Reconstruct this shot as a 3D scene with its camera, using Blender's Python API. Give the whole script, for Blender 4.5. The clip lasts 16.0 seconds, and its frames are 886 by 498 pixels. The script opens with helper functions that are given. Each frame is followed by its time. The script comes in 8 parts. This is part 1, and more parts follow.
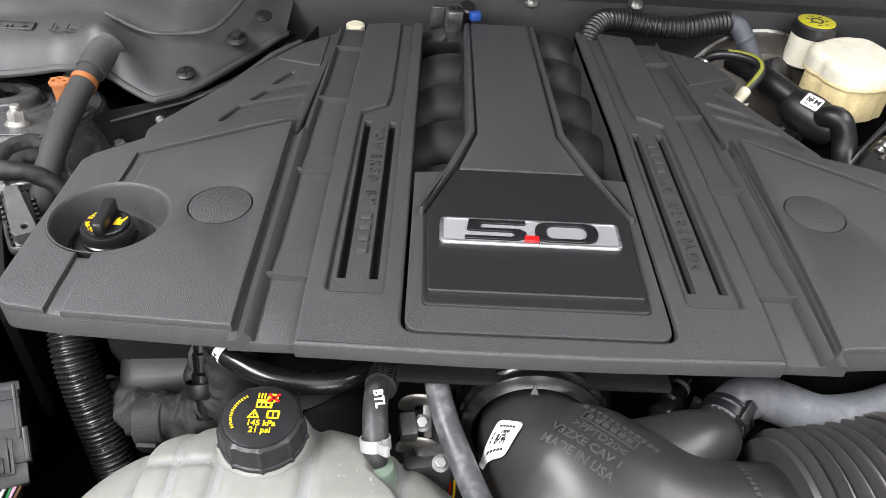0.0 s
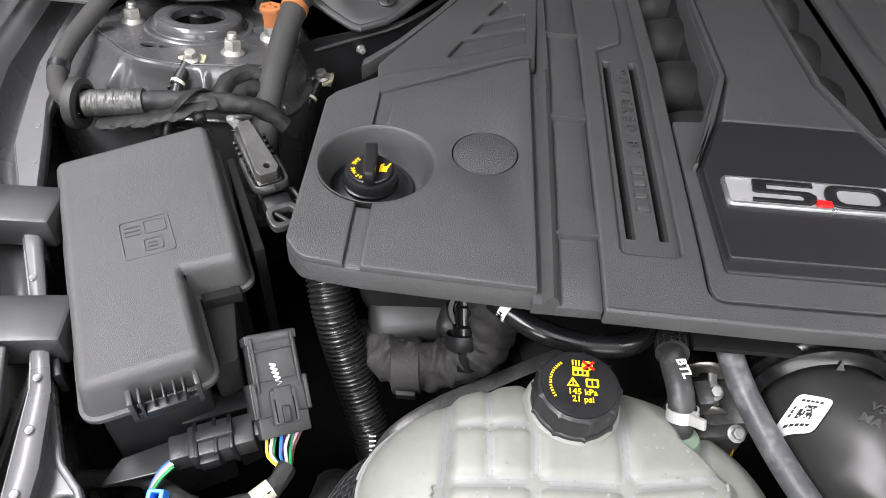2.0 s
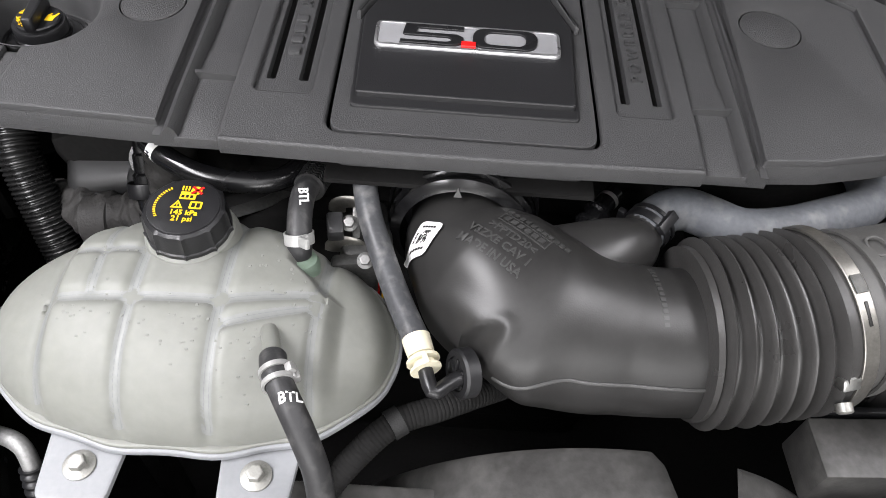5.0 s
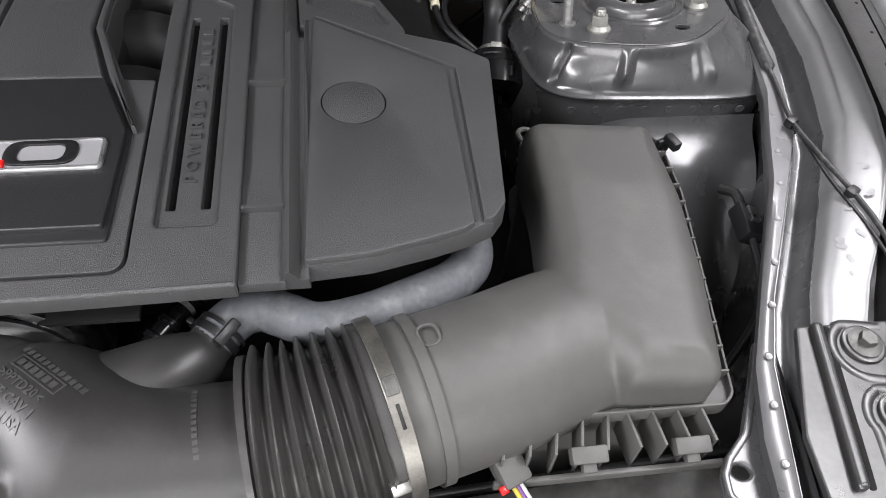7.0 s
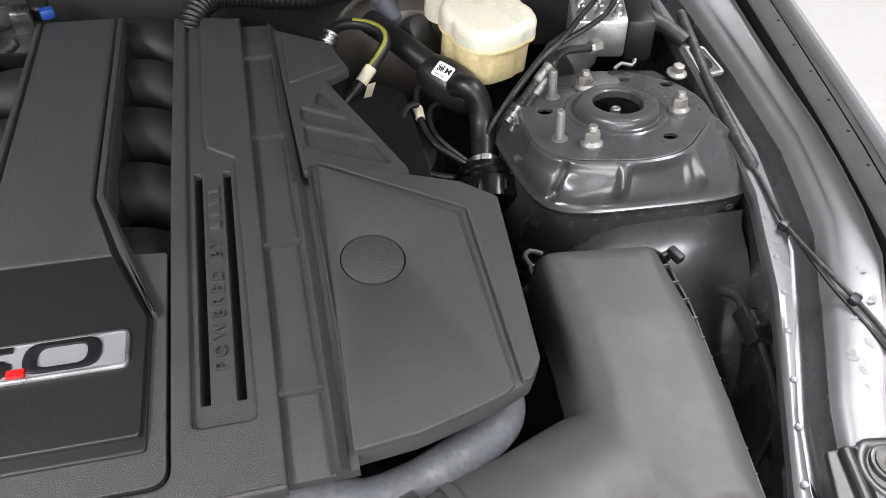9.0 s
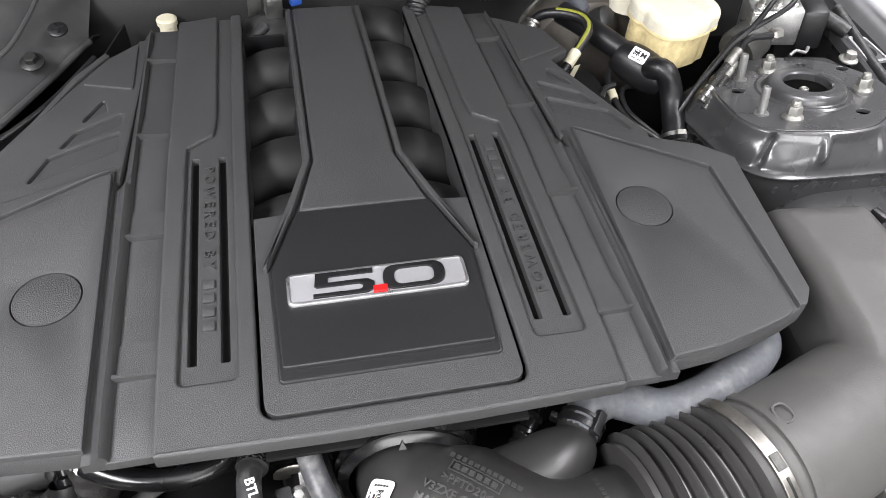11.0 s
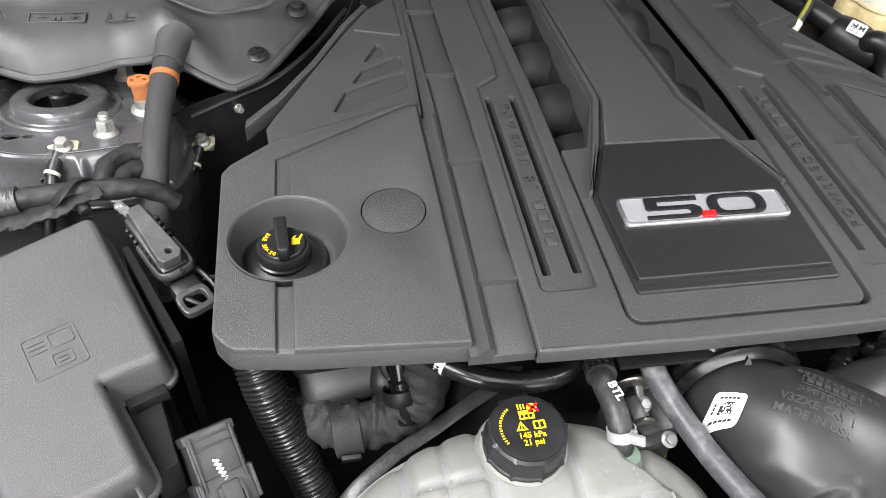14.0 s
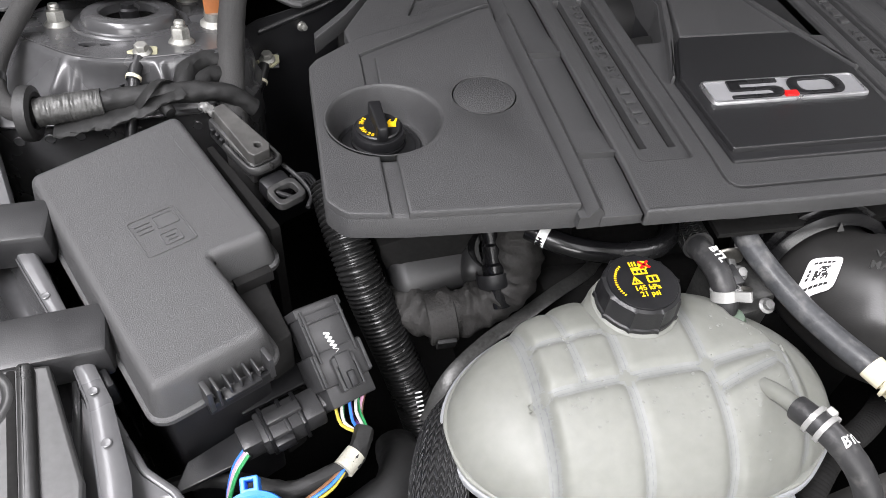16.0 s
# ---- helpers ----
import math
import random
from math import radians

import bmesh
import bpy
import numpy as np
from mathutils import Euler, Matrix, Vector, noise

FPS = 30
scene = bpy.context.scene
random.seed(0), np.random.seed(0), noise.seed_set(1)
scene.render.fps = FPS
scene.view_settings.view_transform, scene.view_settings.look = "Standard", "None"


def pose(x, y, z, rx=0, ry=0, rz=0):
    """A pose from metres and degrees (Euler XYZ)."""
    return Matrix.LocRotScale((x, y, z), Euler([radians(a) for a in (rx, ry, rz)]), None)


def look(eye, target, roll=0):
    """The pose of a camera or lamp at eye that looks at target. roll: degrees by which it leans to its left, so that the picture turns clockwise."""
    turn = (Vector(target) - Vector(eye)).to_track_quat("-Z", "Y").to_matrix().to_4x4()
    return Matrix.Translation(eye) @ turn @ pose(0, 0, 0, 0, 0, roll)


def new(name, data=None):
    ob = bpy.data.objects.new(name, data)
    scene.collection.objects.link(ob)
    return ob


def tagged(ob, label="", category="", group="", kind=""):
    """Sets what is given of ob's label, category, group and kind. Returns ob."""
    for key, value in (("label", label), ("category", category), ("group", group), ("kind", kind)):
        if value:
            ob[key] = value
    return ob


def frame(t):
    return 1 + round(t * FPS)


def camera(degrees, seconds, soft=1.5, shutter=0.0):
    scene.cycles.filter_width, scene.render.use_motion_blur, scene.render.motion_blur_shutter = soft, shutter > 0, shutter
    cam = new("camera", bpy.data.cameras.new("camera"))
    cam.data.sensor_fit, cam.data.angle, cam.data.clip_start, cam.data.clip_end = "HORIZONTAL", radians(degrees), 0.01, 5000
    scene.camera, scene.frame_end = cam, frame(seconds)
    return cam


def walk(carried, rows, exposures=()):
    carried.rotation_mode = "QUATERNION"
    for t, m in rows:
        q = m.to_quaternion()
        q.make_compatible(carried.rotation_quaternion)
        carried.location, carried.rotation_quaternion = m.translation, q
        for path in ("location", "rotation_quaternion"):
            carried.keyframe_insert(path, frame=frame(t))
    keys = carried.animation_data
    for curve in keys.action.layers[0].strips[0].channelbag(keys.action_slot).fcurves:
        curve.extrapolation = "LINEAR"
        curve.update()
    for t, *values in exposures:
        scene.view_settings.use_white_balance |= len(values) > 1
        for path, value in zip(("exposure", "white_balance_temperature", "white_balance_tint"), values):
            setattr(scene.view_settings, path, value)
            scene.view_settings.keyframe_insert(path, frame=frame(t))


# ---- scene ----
cam = camera(62.0, 16.0, 0.45)
METRES, EYE, TILT, LEAN, TURN = 1.6, 1.30, -40.0, -3.0, 0.6
ROWS = [
    (0.0, 0.0, 0.0, 0.0, 0.0, 0.0, -0.0),
    (0.5, -0.0501, 0.0006, 0.0112, -0.15, -1.26, 0.2),
    (1.0, -0.0897, 0.0058, 0.0211, 0.57, -3.23, -0.26),
    (1.5, -0.1154, 0.013, 0.0283, 1.82, -5.33, -1.21),
    (2.0, -0.1155, 0.0109, 0.0194, 2.79, -7.0, -2.0),
    (2.5, -0.1059, 0.0056, -0.0074, 2.8, -8.42, -2.19),
    (3.0, -0.1005, -0.0014, -0.0259, 2.61, -10.31, -2.11),
    (3.5, -0.0942, -0.0093, -0.0257, 2.38, -11.45, -1.98),
    (4.0, -0.0599, -0.0068, -0.0283, 1.95, -11.5, -1.84),
    (4.5, -0.0199, -0.0055, -0.0283, 1.62, -11.47, -1.65),
    (5.0, 0.0384, -0.0046, -0.0209, 1.08, -11.45, -1.42),
    (7.5, 0.2032, 0.0276, 0.0457, -8.19, -11.84, 5.79),
    (8.0, 0.1999, 0.0348, 0.0711, -9.58, -11.16, 6.83),
    (8.5, 0.1917, 0.0395, 0.0787, -10.57, -10.7, 7.66),
    (9.0, 0.172, 0.0354, 0.0859, -11.38, -10.73, 8.16),
    (9.5, 0.1271, 0.028, 0.0908, -11.79, -10.4, 8.44),
    (10.0, 0.0664, 0.0252, 0.0886, -12.04, -10.21, 8.63),
    (12.5, -0.0133, -0.015, 0.0429, -6.8, -7.47, 4.58),
    (13.0, -0.0823, -0.0089, 0.0367, -7.01, -7.42, 4.75),
    (13.5, -0.1257, 0.0067, 0.0454, -7.32, -7.46, 5.24),
    (14.0, -0.1354, 0.0093, 0.0486, -7.83, -7.52, 5.76),
    (14.5, -0.15, 0.01, 0.0465, -8.38, -7.54, 6.23),
    (15.0, -0.1743, 0.0142, 0.0326, -8.63, -7.51, 6.55),
    (15.5, -0.1893, 0.0092, 0.0167, -8.83, -7.58, 6.81),
    (16.0, -0.1956, 0.0054, -0.0021, -9.07, -7.63, 7.06),
]
BRIDGE = [
    (5.2, look((0.0340, -0.0265, 1.2835), (0.0805, 1.2248, -0.2760), 5.294)),
    (7.3, look((0.2411, 0.0674, 1.3348), (0.5284, 1.2968, -0.2163), 5.869)),
    (10.2, look((-0.0261, 0.1129, 1.3913), (0.3933, 1.3774, -0.1005), 5.636)),
    (12.3, look((-0.0790, 0.0347, 1.3734), (0.1913, 1.3811, -0.0806), 5.273)),
]
PATH = BRIDGE + [(t, pose(-0.0825, 0, EYE, TILT, LEAN, TURN) @ pose(METRES * x, METRES * y, METRES * z, 90 + pitch, roll, yaw)) for t, x, y, z, yaw, pitch, roll in ROWS]
walk(cam, sorted(PATH, key=lambda row: row[0]),
     exposures=((0.0, -0.03), (0.5, -0.06), (1.5, -0.10), (2.0, -0.1), (3.5, -0.46), (5.0, -0.38), (7.5, -0.28), (9.0, -0.30), (9.5, -0.26), (10.0, 0.0), (12.5, 0.05), (13.0, 0.10), (14.5, 0.09), (15.5, -0.30), (16.0, -0.34)))

# ---- light: a bright hall with ceiling panels and added fill lamps ----
world = bpy.data.worlds.new("hall_air")
scene.world = world
world.use_nodes = True
world.node_tree.nodes["Background"].inputs[0].default_value = (0.96, 0.965, 1.0, 1)
world.node_tree.nodes["Background"].inputs[1].default_value = 0.8
scene.view_settings.exposure = 0.0


def overhead_lamp(x, y, sx, sy, watts, z=3.55):
    data = bpy.data.lights.new("overhead_lamp", "AREA")
    data.shape, data.size, data.size_y, data.energy = "RECTANGLE", sx, sy, watts
    data.color = (0.985, 0.965, 1.0)
    ob = new("overhead_lamp", data)
    ob.matrix_world = pose(x, y, z)
    return ob


# Unseen lamps; the first, hung at 2.2 m, is added fill for the left.
LAMPS = [(-1.05, -0.45, 0.5, 2.0, 100, 2.2), (0.1, -2.6, 1.0, 3.6, 45, 3.55), (2.0, 0.7, 0.9, 3.6, 225, 3.55), (-2.0, 1.0, 0.9, 3.6, 120, 3.55), (1.5, 2.6, 0.7, 2.4, 160, 3.55)]
for lx, ly, lsx, lsy, watts, lz in LAMPS:
    overhead_lamp(lx, ly, lsx, lsy, watts, lz)

# unseen fill lamp far in front, added to brighten front faces; no window is known
fill_lamp = bpy.data.lights.new("front_fill", "AREA")
fill_lamp.shape, fill_lamp.size, fill_lamp.size_y, fill_lamp.energy = "RECTANGLE", 5.9, 2.1, 420
fill_lamp.color = (1.0, 0.985, 0.985)
new("front_fill", fill_lamp).matrix_world = pose(0, -5.94, 1.75, 90, 0, 0)

# ---- materials ----
def mat(name, col, rough=0.5, metal=0.0, var=0.15, vscale=30.0, bump=0.0, bscale=900.0, spec=0.5, coat=0.0, rvar=0.1,
        dust=0.0, sss=0.0, trans=0.0, rand=0.0, bdist=0.0006, detail=4.0):
    """Principled surface with mottling at two scales, uneven gloss, fine relief and, if asked, pale dust."""
    m = bpy.data.materials.new(name)
    m.use_nodes = True
    nt = m.node_tree
    n, l = nt.nodes, nt.links
    p = n["Principled BSDF"]
    p.inputs["Metallic"].default_value = metal
    p.inputs["Specular IOR Level"].default_value = spec
    p.inputs["Coat Weight"].default_value = coat
    p.inputs["Coat Roughness"].default_value = 0.08
    if sss:
        p.inputs["Subsurface Weight"].default_value = sss
        p.inputs["Subsurface Radius"].default_value = (0.012, 0.012, 0.010)
        p.inputs["Subsurface Scale"].default_value = 1.0
    if trans:
        p.inputs["Transmission Weight"].default_value = trans
    tc = n.new("ShaderNodeTexCoord")
    big = n.new("ShaderNodeTexNoise")
    big.inputs["Scale"].default_value, big.inputs["Detail"].default_value = vscale, detail
    l.new(tc.outputs["Object"], big.inputs["Vector"])
    small = n.new("ShaderNodeTexNoise")
    small.inputs["Scale"].default_value, small.inputs["Detail"].default_value = vscale * 9, 3
    l.new(tc.outputs["Object"], small.inputs["Vector"])
    mix = n.new("ShaderNodeMath")
    mix.operation = "MULTIPLY_ADD"
    mix.inputs[1].default_value = 0.5
    l.new(small.outputs["Fac"], mix.inputs[0])
    half = n.new("ShaderNodeMath")
    half.operation = "MULTIPLY"
    half.inputs[1].default_value = 0.5
    l.new(big.outputs["Fac"], half.inputs[0])
    l.new(half.outputs[0], mix.inputs[2])
    ramp = n.new("ShaderNodeMapRange")
    ramp.inputs["From Min"].default_value, ramp.inputs["From Max"].default_value = 0.3, 0.7
    ramp.inputs["To Min"].default_value, ramp.inputs["To Max"].default_value = 1 - var, 1 + var
    l.new(mix.outputs[0], ramp.inputs["Value"])
    shade = n.new("ShaderNodeVectorMath")
    shade.operation = "SCALE"
    shade.inputs[0].default_value = col
    l.new(ramp.outputs[0], shade.inputs["Scale"])
    last = shade.outputs[0]
    if dust:
        dn = n.new("ShaderNodeTexNoise")
        dn.inputs["Scale"].default_value, dn.inputs["Detail"].default_value = vscale * 2.3, 8
        l.new(tc.outputs["Object"], dn.inputs["Vector"])
        dr = n.new("ShaderNodeMapRange")
        dr.inputs["From Min"].default_value, dr.inputs["From Max"].default_value = 0.52, 0.72
        dr.inputs["To Min"].default_value, dr.inputs["To Max"].default_value = 0.0, dust
        l.new(dn.outputs["Fac"], dr.inputs["Value"])
        dm = n.new("ShaderNodeMix")
        dm.data_type = "RGBA"
        dm.inputs["B"].default_value = (0.42, 0.41, 0.39, 1)
        l.new(dr.outputs[0], dm.inputs["Factor"])
        l.new(last, dm.inputs["A"])
        last = dm.outputs["Result"]
    if rand:
        oi = n.new("ShaderNodeObjectInfo")
        rr = n.new("ShaderNodeMapRange")
        rr.inputs["To Min"].default_value, rr.inputs["To Max"].default_value = 1 - rand, 1 + rand
        l.new(oi.outputs["Random"], rr.inputs["Value"])
        sc = n.new("ShaderNodeVectorMath")
        sc.operation = "SCALE"
        l.new(last, sc.inputs[0])
        l.new(rr.outputs[0], sc.inputs["Scale"])
        last = sc.outputs[0]
    l.new(last, p.inputs["Base Color"])
    rg = n.new("ShaderNodeMapRange")
    rg.inputs["From Min"].default_value, rg.inputs["From Max"].default_value = 0.3, 0.7
    rg.inputs["To Min"].default_value, rg.inputs["To Max"].default_value = max(0.03, rough - rvar), min(1, rough + rvar)
    l.new(big.outputs["Fac"], rg.inputs["Value"])
    l.new(rg.outputs[0], p.inputs["Roughness"])
    if bump:
        bn = n.new("ShaderNodeTexNoise")
        bn.inputs["Scale"].default_value, bn.inputs["Detail"].default_value = bscale, 2
        l.new(tc.outputs["Object"], bn.inputs["Vector"])
        b = n.new("ShaderNodeBump")
        b.inputs["Strength"].default_value, b.inputs["Distance"].default_value = bump, bdist
        l.new(bn.outputs["Fac"], b.inputs["Height"])
        l.new(b.outputs["Normal"], p.inputs["Normal"])
    return m


def woven(name, col, su, sv, rough=0.6, depth=0.0009):
    """Braided sleeve: crossed diagonal strands from the mesh's own UV map."""
    m = mat(name, col, rough, var=0.2, vscale=60)
    n, l = m.node_tree.nodes, m.node_tree.links
    uv = n.new("ShaderNodeUVMap")
    sep = n.new("ShaderNodeSeparateXYZ")
    l.new(uv.outputs[0], sep.inputs[0])

    def op(kind, a, b):
        o = n.new("ShaderNodeMath")
        o.operation = kind
        for i, v in enumerate((a, b)):
            if isinstance(v, (int, float)):
                o.inputs[i].default_value = v
            elif v is not None:
                l.new(v, o.inputs[i])
        return o.outputs[0]
    u, v = op("MULTIPLY", sep.outputs[0], su), op("MULTIPLY", sep.outputs[1], sv)
    z = op("PINGPONG", u, 0.5)
    h = op("MULTIPLY", op("ADD", op("SINE", op("MULTIPLY", op("ADD", op("MULTIPLY", z, 1.6), v), 6.2832), None), 1.0), op("POWER", op("SINE", op("MULTIPLY", z, 6.2832), None), 0.5))
    bu = n.new("ShaderNodeBump")
    bu.inputs["Strength"].default_value, bu.inputs["Distance"].default_value = 1.0, depth
    l.new(h, bu.inputs["Height"])
    l.new(bu.outputs[0], n["Principled BSDF"].inputs["Normal"])
    return m


COVER = mat("grained_black_plastic", (0.045, 0.045, 0.046), 0.47, var=0.12, vscale=14, bump=0.62, bscale=1500, rvar=0.05, bdist=0.0008)
COVER_S = mat("satin_black_plastic", (0.014, 0.014, 0.015), 0.42, var=0.06, vscale=14, bump=0.35, bscale=1200, rvar=0.03)
COVER_C = mat("coarse_black_plastic", (0.040, 0.040, 0.041), 0.52, var=0.16, vscale=60, bump=1.0, bscale=1100, rvar=0.05, bdist=0.0012)
DARK = mat("black_plastic", (0.010, 0.010, 0.011), 0.40, var=0.2, vscale=40, bump=0.15, bscale=1200)
# Black for deep parts and gap floors, the shade put into the colour.
DEEP = mat("black_with_shade", (0.012, 0.0118, 0.0116), 0.8, var=0.3, vscale=25, bump=0.3, bscale=300, spec=0.12)
GLOSS = mat("gloss_black_plastic", (0.006, 0.006, 0.0065), 0.22, var=0.15, vscale=30, bump=0.05, bscale=700)
FUSE = mat("fuse_box_plastic", (0.066, 0.066, 0.067), 0.40, var=0.06, vscale=18, bump=0.7, bscale=1900, rvar=0.05, bdist=0.0007)
AIRBOX = mat("airbox_plastic", (0.074, 0.073, 0.070), 0.50, var=0.07, vscale=12, bump=0.25, bscale=1000, rvar=0.05, dust=0.05)
DUCT = mat("moulded_duct_plastic", (0.021, 0.0205, 0.020), 0.40, var=0.15, vscale=25, bump=0.1, bscale=900, rvar=0.06)
BELLOW = mat("bellows_rubber", (0.036, 0.035, 0.034), 0.36, var=0.15, vscale=30, bump=0.15, bscale=700)
RUBBER = mat("black_rubber", (0.024, 0.024, 0.025), 0.5, var=0.2, vscale=45, bump=0.15, bscale=600, dust=0.12)
CHALK = mat("chalky_rubber", (0.098, 0.104, 0.114), 0.60, var=0.28, vscale=26, bump=0.25, bscale=260, dust=0.22)
FOAM = mat("foam_sleeve", (0.027, 0.0265, 0.026), 0.8, var=0.2, vscale=40, bump=0.5, bscale=700)
TAPE = mat("cloth_tape", (0.014, 0.014, 0.014), 0.6, var=0.3, vscale=60, bump=0.25, bscale=1200, bdist=0.0005, spec=0.3)
TAPE_G = mat("grey_cloth_tape", (0.026, 0.025, 0.024), 0.7, var=0.35, vscale=50, bump=0.5, bscale=420, bdist=0.0012, spec=0.3)
PUMP = mat("pale_grey_nylon", (0.022, 0.022, 0.0225), 0.5, var=0.15, vscale=25, bump=0.1, bscale=400)
PLUG = mat("connector_plastic", (0.026, 0.026, 0.027), 0.40, var=0.12, vscale=60, bump=0.2, bscale=1200)
SHROUD = mat("worn_grey_plastic", (0.052, 0.051, 0.049), 0.44, var=0.4, vscale=16, bump=0.2, bscale=500, dust=0.08)
COWL = mat("cowl_plastic", (0.046, 0.046, 0.047), 0.48, var=0.1, vscale=10, bump=0.3, bscale=1400, dust=0.05)
# Next three: one car paint, its shade and lit sheen put into tones.
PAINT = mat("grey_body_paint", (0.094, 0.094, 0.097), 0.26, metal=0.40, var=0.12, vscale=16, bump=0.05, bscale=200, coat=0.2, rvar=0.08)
SILVER = mat("grey_paint_lit_tone", (0.24, 0.24, 0.245), 0.45, metal=0.25, var=0.08, vscale=10, bump=0.05, bscale=300, coat=0.1, dust=0.06)
WING = mat("grey_paint_mid_tone", (0.135, 0.135, 0.139), 0.30, metal=0.3, var=0.1, vscale=12, bump=0.05, bscale=240, coat=0.3, rvar=0.06)
STAMPED = mat("bare_stamped_steel", (0.085, 0.085, 0.085), 0.36, metal=0.7, var=0.15, vscale=20, bump=0.08, bscale=250)
CLIPW = mat("pale_plated_clip", (0.40, 0.40, 0.39), 0.4, metal=0.4, var=0.1, vscale=80)
ZINC = mat("zinc_plated_steel", (0.33, 0.327, 0.305), 0.50, metal=0.8, var=0.2, vscale=80, bump=0.1, bscale=700)
STEEL = mat("bright_steel", (0.56, 0.56, 0.54), 0.33, metal=1.0, var=0.15, vscale=60)
ALLOY = mat("cast_aluminium", (0.24, 0.24, 0.235), 0.5, metal=0.6, var=0.25, vscale=50, bump=0.4, bscale=500)
MILK = mat("milky_plastic", (0.186, 0.190, 0.172), 0.50, var=0.10, vscale=14, bump=0.10, bscale=260, sss=0.25, rvar=0.06)
MILK_W = mat("white_plastic", (0.50, 0.50, 0.50), 0.35, var=0.05, vscale=20, sss=0.1)
TAB = mat("frosted_plastic_tab", (0.225, 0.232, 0.242), 0.4, var=0.08, vscale=30, sss=0.1)
RESERV_U = mat("pale_yellowed_plastic", (0.72, 0.69, 0.57), 0.30, var=0.08, vscale=22, sss=0.25)
ALLOY_B = mat("machined_aluminium", (0.55, 0.55, 0.54), 0.34, metal=0.85, var=0.2, vscale=50, bump=0.3, bscale=600)
RESERV = mat("yellowed_plastic", (0.74, 0.62, 0.34), 0.28, var=0.20, vscale=16, sss=0.25)
CREAM = mat("cream_nylon", (0.66, 0.62, 0.47), 0.4, var=0.08, vscale=60)
BLUE = mat("blue_cap_plastic", (0.035, 0.20, 0.72), 0.36, var=0.06, vscale=30, bump=0.12, bscale=900)
BLUE_D = mat("blue_clip", (0.014, 0.055, 0.26), 0.4, var=0.1)
RED = mat("red_enamel", (0.62, 0.012, 0.012), 0.35, var=0.05)
YELLOW = mat("yellow_ink", (0.80, 0.52, 0.010), 0.5, var=0.08, vscale=200)
STAIN = mat("dried_water_marks", (0.25, 0.25, 0.255), 0.6, metal=0.3, var=0.3, vscale=120)
WHITE = mat("white_label", (0.80, 0.80, 0.79), 0.5, var=0.03, vscale=60)
INK = mat("black_ink", (0.02, 0.02, 0.02), 0.5, var=0.1)
BADGE = mat("brushed_badge_silver", (0.28, 0.28, 0.29), 0.54, metal=0.2, var=0.05, vscale=60, bump=0.1, bscale=900)
CHROME = mat("satin_chrome", (0.58, 0.58, 0.59), 0.36, metal=0.9, var=0.05, vscale=60)
ORANGE = mat("orange_plastic", (0.30, 0.105, 0.032), 0.45, var=0.12, vscale=60)
PASSIV = mat("yellow_passivated_zinc", (0.52, 0.50, 0.34), 0.42, metal=0.55, var=0.15, vscale=80)
BAND = mat("tarnished_steel_band", (0.26, 0.25, 0.23), 0.36, metal=0.9, var=0.2, vscale=50)
OLIVE = mat("olive_sleeve", (0.22, 0.23, 0.03), 0.45, var=0.2, vscale=60)
LOOM = mat("conduit_plastic", (0.009, 0.009, 0.009), 0.32, var=0.15, vscale=60)
BRAID = woven("braided_sleeve", (0.045, 0.045, 0.047), 26, 17, 0.34, 0.0034)
BRAID_F = woven("fine_braided_sleeve", (0.014, 0.014, 0.014), 12, 30, 0.5, 0.001)
SLEEVE = mat("silver_grey_tape", (0.060, 0.060, 0.058), 0.40, metal=0.4, var=0.35, vscale=60, bump=0.4, bscale=500)
PALE = mat("dirty_pale_tape", (0.34, 0.33, 0.28), 0.6, var=0.2, vscale=80)
GREYHOSE = mat("scuffed_grey_rubber", (0.050, 0.052, 0.056), 0.5, var=0.35, vscale=30, bump=0.2, bscale=500, dust=0.25)
NIPPLE = mat("greenish_translucent_plastic", (0.15, 0.20, 0.155), 0.35, var=0.1, vscale=60, sss=0.1)
DROP = mat("water_droplets", (0.235, 0.240, 0.222), 0.14, var=0.1, vscale=60)
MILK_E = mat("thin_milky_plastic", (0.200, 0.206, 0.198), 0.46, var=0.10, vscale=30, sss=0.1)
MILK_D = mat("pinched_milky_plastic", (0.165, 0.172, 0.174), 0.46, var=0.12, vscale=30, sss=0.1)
WORN = mat("worn_dark_steel", (0.018, 0.018, 0.017), 0.45, metal=0.3, var=0.4, vscale=25, bump=0.3, bscale=200)
RUNNER = mat("matt_manifold_plastic", (0.012, 0.012, 0.012), 0.58, var=0.15, vscale=30, bump=0.3, bscale=900)
SCRAPED = mat("scraped_alloy", (0.060, 0.060, 0.058), 0.42, metal=0.5, var=0.45, vscale=40, bump=0.3, bscale=300)
CAST = mat("dull_cast_alloy", (0.105, 0.105, 0.10), 0.5, metal=0.5, var=0.3, vscale=50, bump=0.4, bscale=500)
DUSTY = mat("dusty_black_plastic", (0.030, 0.030, 0.030), 0.42, var=0.2, vscale=30, bump=0.2, bscale=900, dust=0.08)
# Raised marks coloured lighter than their plastic for the highlights on their edges.
RELIEF = mat("raised_moulding_lit", (0.042, 0.042, 0.041), 0.45, var=0.1, vscale=80)
RUBSEAL = mat("weatherstrip_rubber", (0.016, 0.016, 0.016), 0.5, var=0.25, vscale=40, bump=0.3, bscale=500)
FLOOR = mat("pale_tile_floor", (0.40, 0.395, 0.385), 0.35, var=0.05, vscale=2.0, bump=0.05, bscale=60)
WALL = mat("white_painted_wall", (0.55, 0.55, 0.545), 0.7, var=0.04, vscale=1.5, bump=0.1, bscale=90)
